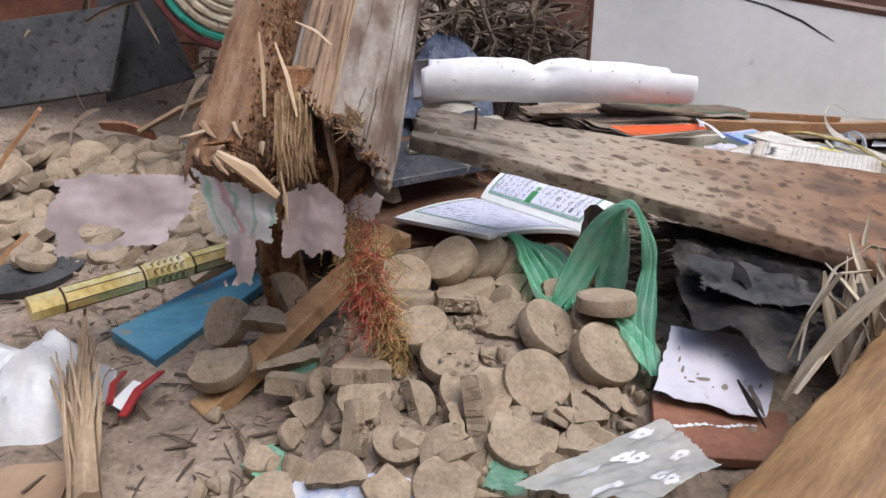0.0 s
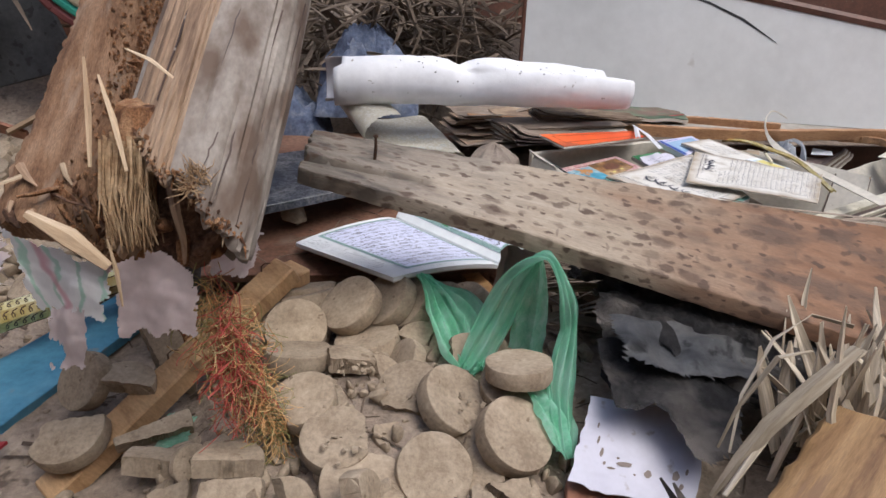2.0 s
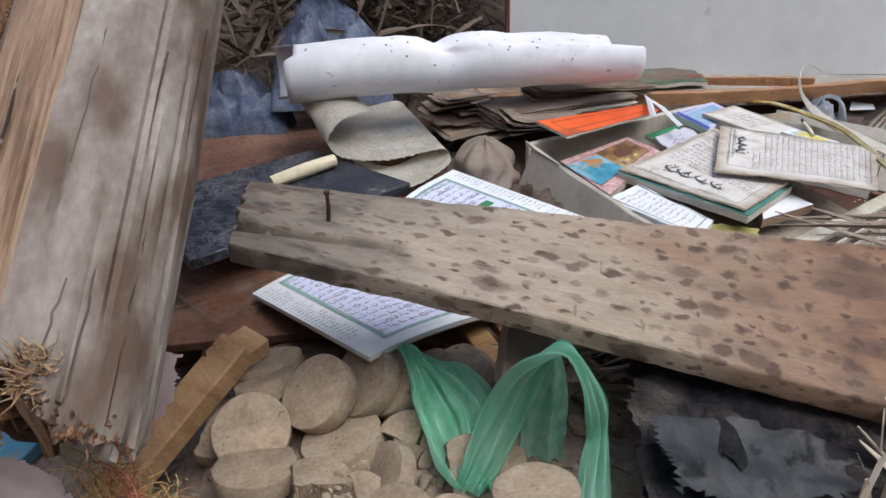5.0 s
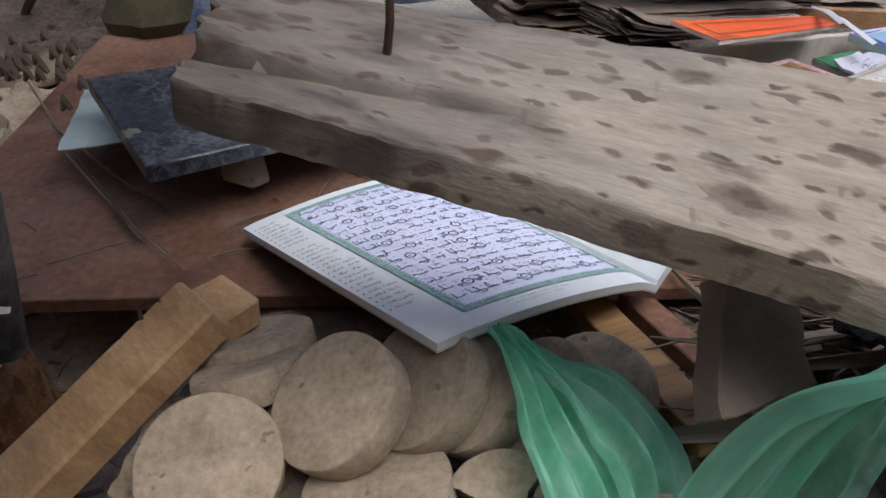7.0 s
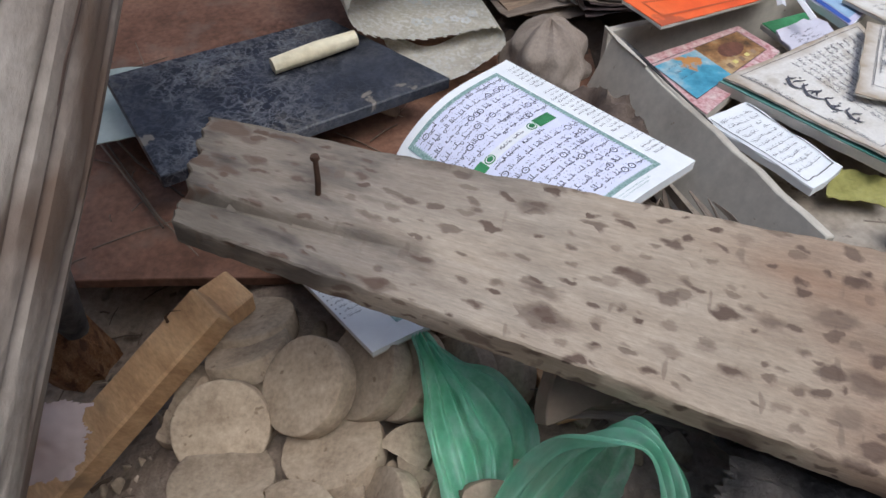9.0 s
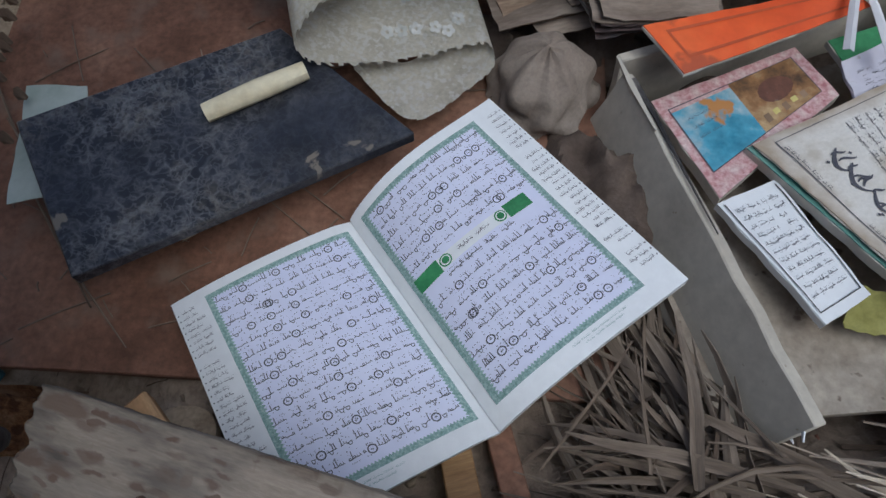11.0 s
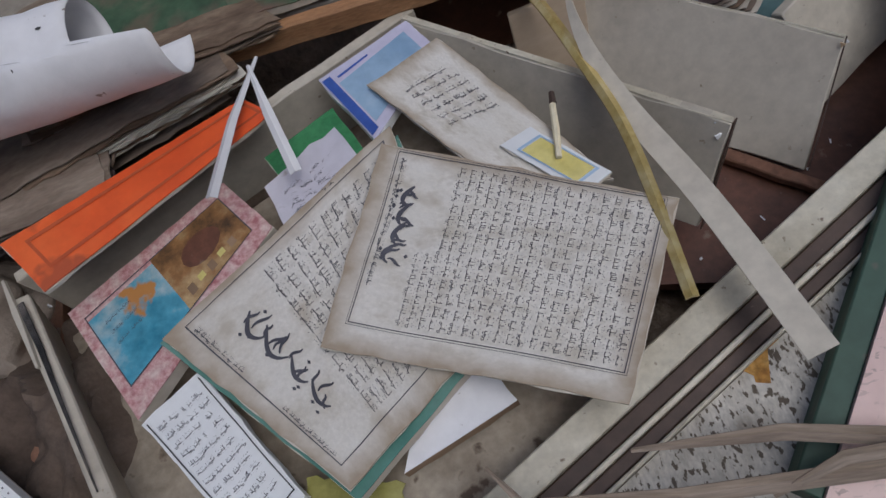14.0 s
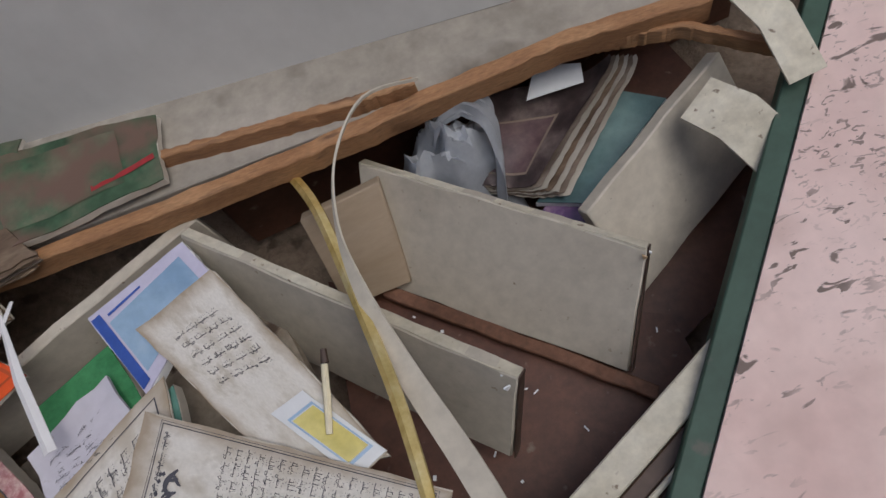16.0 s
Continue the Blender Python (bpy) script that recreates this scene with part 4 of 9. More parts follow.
# ---------------------------------------------------------------- clay discs
def disc_mesh(name, r, h, seed, cut=None, holes=0):
    """A round pressed clay cake with soft rims; cut: pieces broken off it."""
    rr = random.Random(seed)
    bm = bmesh.new()
    dent = 0.0018 if holes else 0.0
    prof = [(0.0, h - dent), (r * 0.03, h - dent * 0.8), (r * 0.08, h - dent * 0.05), (r * 0.3, h), (r * 0.6, h), (r * 0.86, h * 0.99), (r * 0.97, h * 0.86), (r, h * 0.5), (r * 1.005, -h * 0.2), (r * 0.985, -h * 0.8), (r * 0.93, -h), (0.0, -h)]
    sides = 30
    rows = []
    for q, z in prof:
        if q == 0:
            rows.append([bm.verts.new((0, 0, z))])
        else:
            rows.append([bm.verts.new((q * math.cos(2 * math.pi * s / sides), q * math.sin(2 * math.pi * s / sides), z)) for s in range(sides)])
    for a, b in zip(rows, rows[1:]):
        for s in range(sides):
            t = (s + 1) % sides
            if len(a) == 1:
                bm.faces.new([a[0], b[s], b[t]])
            elif len(b) == 1:
                bm.faces.new([a[s], b[0], a[t]])
            else:
                bm.faces.new([a[s], b[s], b[t], a[t]])
    off = V(seed * 2.1, seed, 0)
    for v in bm.verts:
        k = noise.noise(v.co * 40 + off)
        v.co += v.co.normalized() * (k * 0.0020 + 0.0010 * noise.noise(v.co * 130 + off))
        v.co.z += 0.0014 * noise.noise(v.co * 60 + off)
    for ang, dist in cut or ():
        d = V(math.cos(ang), math.sin(ang), rr.uniform(-0.25, 0.25))
        res = bmesh.ops.bisect_plane(bm, geom=bm.verts[:] + bm.edges[:] + bm.faces[:], plane_co=d * dist * r, plane_no=d, clear_outer=True)
        edge = [e for e in res["geom_cut"] if isinstance(e, bmesh.types.BMEdge)]
        if edge:
            bmesh.ops.triangle_fill(bm, edges=edge, use_beauty=True)
    bmesh.ops.recalc_face_normals(bm, faces=bm.faces)
    me = bpy.data.meshes.new(name)
    bm.to_mesh(me)
    bm.free()
    me.shade_smooth()
    me.set_sharp_from_angle(angle=radians(35))
    me.materials.append(CLAY)
    return me


WHOLE = [disc_mesh("clay_disc", 0.0345, 0.0095, s, [(1.1 * s, 0.93 + 0.02 * s)], s == 0) for s in range(5)]
BROKEN = [disc_mesh("broken_clay_disc", 0.0345, 0.0095, 10 + s, c) for s, c in enumerate((
    [(0.3, 0.35)], [(2.0, 0.05)], [(4.0, 0.5), (1.2, 0.2)], [(5.2, -0.1), (2.4, 0.3)], [(0.8, 0.86), (2.1, 0.92), (3.9, 0.8)], [(3.3, -0.15)]))]


def lay(me, at, n, spin, scale=1.0, label="whole tan fired clay disc in a dusty heap", cat="clay disc"):
    ob = new(me.name.split(".")[0], me)
    ob.matrix_world = Matrix.Translation(at) @ aim(n, spin) @ Matrix.Scale(scale, 4)
    return tagged(ob, label, cat, "clay discs in the heap")


def cake(at, n, size, cuts, seed, label="", pit=0.0):
    """One clay disc of its own shape. cuts: (degrees, share of the radius) of the breaks, 0 to the east, 90 away."""
    r, h = 0.0345 * size, 0.0095 * size
    rr = random.Random(seed)
    bm = bmesh.new()
    prof = [(0.0, h), (0.25, h), (0.5, h), (0.74, h), (0.955, h * 0.995), (0.985, h * 0.95), (1.0, h * 0.82), (1.006, 0.0), (1.0, -h * 0.82), (0.985, -h * 0.95), (0.95, -h), (0.0, -h)]
    sides = 40
    rows = [[bm.verts.new((0, 0, z))] if q == 0 else [bm.verts.new((r * q * math.cos(2 * math.pi * s / sides), r * q * math.sin(2 * math.pi * s / sides), z)) for s in range(sides)] for q, z in prof]
    for a, b in zip(rows, rows[1:]):
        for s in range(sides):
            t = (s + 1) % sides
            if len(a) == 1:
                bm.faces.new([a[0], b[s], b[t]])
            elif len(b) == 1:
                bm.faces.new([a[s], b[0], a[t]])
            else:
                bm.faces.new([a[s], b[s], b[t], a[t]])
    off = V(seed * 2.1, seed * 0.7, 0)
    for v in bm.verts:
        side = V(v.co.x, v.co.y, 0)
        c = v.co.copy()
        v.co += side * (0.030 * noise.noise(c * 22 + off) + 0.012 * noise.noise(c * 90 + off))
        v.co.z += 0.0011 * noise.noise(c * 55 + off) + 0.0005 * noise.noise(c * 200 + off)
        if pit and c.z > 0:
            v.co.z -= pit * max(0, 1 - (side.length / r / 0.8) ** 2) * (0.7 + 0.6 * noise.noise(c * 120 + off))
    for deg, dist in cuts:
        a = radians(deg)
        d = V(math.cos(a), math.sin(a), rr.uniform(-0.22, 0.22)).normalized()
        res = bmesh.ops.bisect_plane(bm, geom=bm.verts[:] + bm.edges[:] + bm.faces[:], plane_co=d * dist * r, plane_no=d, clear_outer=True)
        edge = [e for e in res["geom_cut"] if isinstance(e, bmesh.types.BMEdge)]
        if edge:
            for v in {v for e in edge for v in e.verts}:
                v.co += d * 0.0022 * noise.noise(v.co * 120 + off) + d * 0.0012 * noise.noise(v.co * 320 + off)
            fill = bmesh.ops.triangle_fill(bm, edges=edge, use_beauty=True)
            poked = bmesh.ops.poke(bm, faces=[g for g in fill["geom"] if isinstance(g, bmesh.types.BMFace)])
            for v in poked["verts"]:
                v.co += d * rr.uniform(-0.0014, 0.0010)
    bmesh.ops.recalc_face_normals(bm, faces=bm.faces)
    z = V(*n).normalized()
    x = (V(1, 0, 0) - z * z.x).normalized()
    m = Matrix((x, z.cross(x), z)).transposed().to_4x4()
    m.translation = V(*at)
    me = bpy.data.meshes.new("clay_disc")
    bm.to_mesh(me)
    bm.free()
    me.shade_smooth()
    me.set_sharp_from_angle(angle=radians(24))
    me.materials.append(CLAY)
    ob = new("clay_disc", me)
    ob.matrix_world = m
    if not label:
        label = "broken tan fired clay disc with a rough crumbled edge" if any(q < 0.75 for _, q in cuts) else "whole tan fired clay disc in a dusty heap"
    return tagged(ob, label, "clay disc", "clay discs in the heap")


# the discs under the open book
PITTED = "tan fired clay disc with a crumbled pitted face"
for k, (at, n, size, cuts) in enumerate((
        ((-0.067, 0.706, 0.042), (0.08, -0.58, 0.81), 1.0, ()), ((-0.066, 0.730, 0.024), (0.12, -0.28, 0.94), 1.02, ()), ((-0.060, 0.664, 0.036), (0.05, 0.28, 0.95), 1.03, ()),
        ((-0.006, 0.728, 0.059), (-0.50, -0.28, 0.82), 1.05, ()), ((0.036, 0.740, 0.058), (-0.66, -0.24, 0.71), 1.05, ()), ((0.062, 0.742, 0.053), (-0.70, -0.22, 0.68), 1.05, ()),
        ((0.101, 0.736, 0.046), (-0.72, -0.22, 0.66), 1.0, ()), ((0.128, 0.745, 0.042), (-0.60, -0.3, 0.7), 1.0, ()), ((0.013, 0.690, 0.034), (-0.20, 0.14, 0.97), 1.06, ()),
        ((-0.061, 0.770, 0.040), (-0.21, 0.40, 0.89), 1.0, ((185, 0.80),)), ((-0.064, 0.802, 0.032), (-0.13, 0.40, 0.91), 1.05, ()), ((-0.11, 0.742, 0.010), (0.2, -0.2, 0.95), 0.95, ((170, 0.3),)),
        ((0.073, 0.494, 0.034), (0.16, -0.55, 0.81), 0.97, ()), ((0.147, 0.518, 0.050), (0.36, -0.38, 0.85), 1.03, ()), ((0.158, 0.572, 0.083), (-0.03, 0.24, 0.96), 0.92, ()),
        ((0.158, 0.578, 0.057), (0.0, -0.25, 0.96), 1.0, ()), ((0.150, 0.600, 0.038), (0.1, 0.1, 1), 1.0, ()), ((-0.043, 0.568, 0.052), (-0.18, -0.2, 0.96), 0.90, ((205, 0.72),)),
        ((-0.035, 0.585, 0.034), (-0.1, 0.05, 1), 1.0, ((20, 0.8),)), ((0.056, 0.590, 0.046), (-0.16, -0.25, 0.95), 0.92, ((250, 0.8),)), ((-0.008, 0.632, 0.048), (0.05, 0.15, 0.98), 0.88, ((270, 0.15), (190, 0.55))),
        ((0.050, 0.644, 0.036), (-0.75, -0.08, 0.65), 0.86, ()), ((0.028, 0.618, 0.036), (0.55, -0.3, 0.75), 0.8, ((200, 0.2),)), ((0.012, 0.482, 0.028), (0.1, -0.3, 0.95), 1.05, ((80, 0.75),)),
        ((0.118, 0.625, 0.052), (0.2, -0.45, 0.85), 0.9, ((180, 0.6),)), ((0.135, 0.64, 0.040), (-0.3, -0.3, 0.9), 1.0, ()), ((0.105, 0.69, 0.034), (-0.4, -0.4, 0.8), 1.0, ()))):
    cake(at, n, size, cuts, 20 + k)
cake((0.096, 0.562, 0.054), (0.50, -0.30, 0.81), 1.04, ((300, 0.86),), 60, PITTED, 0.006)
cake((-0.011, 0.524, 0.044), (0.02, -0.25, 0.97), 0.94, ((5, 0.80),), 61, PITTED, 0.0025)
for k, cuts in enumerate((((60, 0.05), (170, 0.25)), ((240, 0.02), (330, 0.2)), ((150, -0.12), (290, 0.3)))):
    cake((0.068 + 0.004 * k, 0.680 - 0.003 * k, 0.036), (-0.25 + 0.2 * k, -0.4, 0.88), 0.86, cuts, 70 + k)
# broken ones towards the front and beside the batten
for k, (at, n, size, cuts) in enumerate((
        ((-0.100, 0.440, 0.022), (-0.55, -0.70, 0.45), 0.80, ((10, 0.15), (175, 0.55))), ((-0.060, 0.426, 0.022), (0.05, -0.45, 0.88), 0.76, ((80, 0.30), (150, 0.8))), ((0.012, 0.447, 0.038), (0.93, -0.20, 0.28), 1.0, ((205, 0.35),)),
        ((0.050, 0.420, 0.028), (0.10, -0.36, 0.92), 0.98, ((72, 0.40), (155, 0.75))), ((-0.012, 0.400, 0.022), (-0.40, -0.62, 0.68), 0.85, ((0, 0.15),)), ((-0.112, 0.374, 0.016), (0.0, -0.55, 0.83), 0.78, ((272, 0.05),)),
        ((-0.068, 0.378, 0.018), (0.2, -0.55, 0.8), 0.72, ((55, 0.35), (135, 0.45))), ((0.115, 0.452, 0.030), (0.1, -0.35, 0.9), 0.66, ((180, 0.55), (50, 0.5), (280, 0.6))), ((0.112, 0.410, 0.014), (0.1, 0.0, 1), 0.86, ((265, 0.15),)),
        ((-0.163, 0.360, 0.006), (0.15, -0.35, 0.93), 0.80, ((240, 0.3), (20, 0.6))), ((-0.020, 0.370, 0.014), (0, -0.35, 0.93), 0.80, ()), ((-0.103, 0.508, 0.034), (0.05, 0.15, 0.98), 0.88, ((272, 0.12),)),
        ((-0.098, 0.490, 0.020), (-0.1, -0.5, 0.85), 0.8, ((90, 0.4),)), ((-0.012, 0.437, 0.030), (0.5, -0.4, 0.75), 0.55, ((180, 0.3), (20, 0.5))), ((0.030, 0.440, 0.022), (0.2, -0.7, 0.6), 0.62, ((200, 0.3), (340, 0.4))),
        ((-0.050, 0.467, 0.028), (0.55, -0.55, 0.62), 0.70, ((200, 0.05),)), ((-0.070, 0.470, 0.018), (-0.4, -0.5, 0.75), 0.6, ((30, 0.2),)), ((0.070, 0.390, 0.012), (0.2, -0.3, 0.9), 0.7, ((60, 0.3), (190, 0.5))),
        ((0.135, 0.475, 0.030), (0.3, -0.4, 0.9), 0.62, ((100, 0.3), (230, 0.4))), ((0.125, 0.500, 0.026), (-0.2, -0.3, 0.9), 0.8, ((10, 0.4),)), ((0.100, 0.535, 0.032), (-0.3, -0.5, 0.8), 0.8, ((110, 0.3),)), ((0.042, 0.548, 0.030), (0.2, -0.4, 0.88), 0.66, ((100, 0.3), (320, 0.5))),
        ((-0.224, 0.703, 0.020), (0.55, -0.72, 0.42), 0.92, ((205, 0.10),)), ((-0.246, 0.660, 0.002), (0.05, -0.05, 0.99), 0.98, ((262, 0.02), (185, 0.6))), ((-0.285, 0.612, -0.020), (-0.10, -0.30, 0.94), 1.08, ((95, 0.40), (170, 0.75))),
        ((-0.292, 0.678, -0.002), (-0.50, -0.62, 0.60), 0.94, ()), ((-0.186, 0.575, -0.026), (0.1, 0.25, 0.96), 1.05, ((265, 0.25), (90, 0.4))), ((-0.205, 0.618, -0.024), (0.1, -0.3, 0.95), 1.1, ((290, 0.2), (120, 0.1))),
        ((-0.178, 0.535, -0.030), (-0.1, -0.3, 0.95), 0.85, ((110, 0.2), (220, 0.3))), ((-0.205, 0.480, -0.040), (0.1, -0.2, 0.98), 0.8, ((60, 0.1), (180, 0.5))))):
    cake(at, n, size, cuts, 100 + k)

# the back heap of rounder clay pieces
r = random.Random(8)
for k in range(290):
    x, y = r.uniform(-1.2, -0.38), r.uniform(0.92, 1.45)
    z = ground_z(x, y) + r.uniform(0.008, 0.03)
    lay((WHOLE + BROKEN)[r.randrange(11)], (x, y, z), (r.uniform(-0.6, 0.6), r.uniform(-0.7, 0.2), 1), r.uniform(0, 6), r.uniform(0.75, 1.15), "tan clay disc in the heap behind the post", "clay disc")

# small broken pieces at the foot of the heap
for k in range(85):
    x, y = r.uniform(-0.27, 0.20), r.uniform(0.33, 0.62)
    if y > 0.50 and x > -0.12 or x < -0.2 and y > 0.5:
        continue
    lay(BROKEN[r.randrange(6)], (x, y, ground_z(x, y) + r.uniform(0.004, 0.014)), (r.gauss(0, 0.6), r.gauss(-0.2, 0.6), 0.8), r.uniform(0, 6), r.uniform(0.3, 0.75), "small broken piece of a tan clay disc", "clay piece")

# small clay crumbs between them
bm = bmesh.new()
for k in range(420):
    x, y = r.gauss(0.02, 0.15), r.gauss(0.53, 0.15)
    if not (-0.32 < x < 0.28 and 0.26 < y < 0.86):
        continue
    s = r.choice((0.004, 0.006, 0.008, 0.012, 0.016))
    chunk((x, y, ground_z(x, y) + s * 0.3), s, k, (1, r.uniform(0.6, 1), r.uniform(0.4, 0.8)), (r.uniform(0, 90), r.uniform(0, 90), r.uniform(0, 360)), bm)
for k in range(120):
    x, y = r.uniform(-0.95, -0.4), r.uniform(0.8, 1.4)
    s = r.choice((0.006, 0.01, 0.016))
    chunk((x, y, ground_z(x, y) + s * 0.3), s, k + 900, (1, 0.8, 0.6), (r.uniform(0, 90), 0, r.uniform(0, 360)), bm)
for cx, cy, cz in ((-0.008, 0.516, 0.053), (0.102, 0.556, 0.060), (0.002, 0.62, 0.052)):
    for k in range(22):
        s = r.choice((0.0015, 0.0025, 0.004, 0.006))
        chunk((cx + r.gauss(0, 0.013), cy + r.gauss(0, 0.011), cz + r.uniform(-0.002, 0.001)), s, k + 500, (1, 0.8, 0.5), (r.uniform(-20, 20), 0, r.uniform(0, 360)), bm, 4)
thing("clay_crumbs", bm, CLAY, "crumbled tan clay fragments scattered over the earth", "rubble", kind="stuff")


# ---------------------------------------------------------------- planks, posts, boards
def build_plank():
    base = holder("plank", (0.3, 0.62, 0.1), "weathered grey brown plank with dark round spots and a nail", "plank")
    fl, fr, br, bl = V(-0.0555, 0.727, 0.234), V(0.72, 0.466, 0.078), V(0.78, 0.614, 0.169), V(-0.050, 0.799, 0.246)
    nrm = (fr - fl).cross(bl - fl).normalized()

    def top(u, v):
        ragged_end = 0.010 * noise.noise(V(v * 9, 3, 1)) + 0.004 * noise.noise(V(v * 30, 5, 1))
        u = max(u, u + (0.004 - 0.008 * (v < 0.26) + 0.8 * ragged_end) * max(0.0, 1 - u / 0.05))
        p = fl * (1 - u) * (1 - v) + fr * u * (1 - v) + br * u * v + bl * (1 - u) * v
        seam = 0.26 + 0.6 * max(0.0, u - 0.02)
        step = 0.0075 * max(0.0, 1 - u / 0.20) * (v < seam)
        groove = 0.0045 * max(0.0, 1 - u / 0.26) * math.exp(-((v - seam) / 0.025) ** 2)
        worn = 0.0008 * noise.noise(V(u * 12, v * 4, 0)) + 0.0007 * noise.noise(V(u * 14, v * 26, 3)) + 0.0004 * noise.noise(V(u * 60, v * 40, 8))
        edge = 0.003 * max(0.0, 1 - v / 0.05) * max(0.0, noise.noise(V(u * 22, 1, 4))) + 0.003 * max(0.0, (v - 0.95) / 0.05) * max(0.0, noise.noise(V(u * 22, 7, 4)))
        return p + nrm * (worn - step - groove - edge)
    part("board", bevelled(slab(top, 150, 44, 0.020, 0.80, 0.13, -nrm, 0.0005, 3), 0.0012), PLANK, base)
    tip = V(0.022, 0.744, 0.232)
    nail = tube([tip - nrm * 0.01, tip + V(0.001, 0, 0.010), tip + V(0.001, 0.002, 0.022)], [0.0017, 0.0017, 0.0015], 8)
    tube([tip + V(0.001, 0.002, 0.022), tip + V(0.001, 0.002, 0.024)], [0.0028, 0.0024], 8, nail)
    part("nail", nail, RUST, base, "rusty bent nail")


build_plank()


LOG_FOOT, LOG_WAY = V(-0.122, 0.535, 0.246), V(0.0711, 0.861, 0.502).normalized()
LOG_SIDE = (V(1, 0, 0) - LOG_WAY * LOG_WAY.x).normalized()
LOG_UP = LOG_SIDE.cross(LOG_WAY)


def log_point(deg, along, share=1.0):
    """A point of the leaning log: 0 degrees on its east side, 90 on its upper side."""
    a = radians(deg)
    rad = (0.057 + 0.02 * max(0.0, along)) * share
    return LOG_FOOT + LOG_WAY * along + (LOG_SIDE * math.cos(a) + LOG_UP * math.sin(a)) * rad


def log_shell(a0, a1, low, seed, thick=0.016, ridges=0.03):
    """A bent sheet of the log's outer wood between two angles, torn along its lower end."""
    bm = bmesh.new()
    uv = uv_of(bm)
    na, nz = 56, 46
    outer, inner = [], []
    for i in range(na + 1):
        deg = a0 + (a1 - a0) * i / na
        ca, sa = math.cos(radians(deg)), math.sin(radians(deg))
        s0 = low(deg) + 0.010 * noise.noise(V(ca * 9, sa * 9, seed)) + 0.009 * noise.noise(V(ca * 34, sa * 34, seed))
        ro, ri = [], []
        for j in range(nz + 1):
            t = s0 + (0.9 - s0) * (j / nz) ** 1.7
            crack = noise.noise(V(ca * 7, sa * 7, t * 1.5 + seed))
            k = 1 + 0.05 * noise.noise(V(ca * 3, sa * 3, t * 5 + seed)) + ridges * noise.noise(V(ca * 16, sa * 16, t * 3 + seed)) - 0.06 * max(0, 0.05 - abs(crack)) / 0.05 + 0.004 * noise.noise(V(ca * 40, sa * 40, t * 30)) + 0.012 * noise.noise(V(ca * 5, sa * 5, t * 16 + seed))
            k -= 0.10 * math.exp(-(t - s0) / 0.012) * (0.5 + noise.noise(V(ca * 20, sa * 20, seed + 3)))
            ro.append((bm.verts.new(log_point(deg, t, k)), (t, deg * 0.001)))
            ri.append((bm.verts.new(log_point(deg, t, k - thick / 0.057 * min(1, 0.25 + j / 5))), (t, deg * 0.001)))
        outer.append(ro)
        inner.append(ri)

    def face(vs):
        f = bm.faces.new([v[0] for v in vs])
        for lo, v in zip(f.loops, vs):
            lo[uv].uv = v[1]
    for i in range(na):
        for j in range(nz):
            face([outer[i][j], outer[i + 1][j], outer[i + 1][j + 1], outer[i][j + 1]])
            face([inner[i][j], inner[i][j + 1], inner[i + 1][j + 1], inner[i + 1][j]])
        face([outer[i][0], inner[i][0], inner[i + 1][0], outer[i + 1][0]])
        face([outer[i][nz], outer[i + 1][nz], inner[i + 1][nz], inner[i][nz]])
    for i in (0, na):
        for j in range(nz):
            face([outer[i][j], outer[i][j + 1], inner[i][j + 1], inner[i][j]])
    bmesh.ops.recalc_face_normals(bm, faces=bm.faces)
    return bm


def rough_column(rows, sides, seed, amp):
    """A lumpy fibrous column through (x, y, z, radius) rows."""
    bm = bmesh.new()
    uv = uv_of(bm)
    rings = []
    steps = 30
    for k in range(steps + 1):
        t = k / steps * (len(rows) - 1)
        i = min(len(rows) - 2, int(t))
        a, b, f = rows[i], rows[i + 1], t - i
        c = [a[q] * (1 - f) + b[q] * f for q in range(4)]
        ring = []
        for s in range(sides):
            an = 2 * math.pi * s / sides
            rr = c[3] * (1 + amp * noise.noise(V(math.cos(an) * 2.5, math.sin(an) * 2.5, c[2] * 9 + seed)) + amp * 0.8 * noise.noise(V(math.cos(an) * 9, math.sin(an) * 9, c[2] * 20 + seed)))
            ring.append(bm.verts.new((c[0] + math.cos(an) * rr, c[1] + math.sin(an) * rr, c[2])))
        rings.append(ring)
    for k in range(steps):
        for s in range(sides):
            t = (s + 1) % sides
            f = bm.faces.new([rings[k][s], rings[k][t], rings[k + 1][t], rings[k + 1][s]])
            for lo, q in zip(f.loops, [(k * 0.012, s * 0.008), (k * 0.012, (s + 1) * 0.008), ((k + 1) * 0.012, (s + 1) * 0.008), ((k + 1) * 0.012, s * 0.008)]):
                lo[uv].uv = q
    bm.faces.new(rings[0])
    bm.faces.new(rings[-1])
    bmesh.ops.recalc_face_normals(bm, faces=bm.faces)
    return bm


TIMBER = [(-0.272, 0.565, 0.238), (-0.168, 0.560, 0.236), (-0.175, 1.00, 0.515), (-0.252, 1.00, 0.515)]


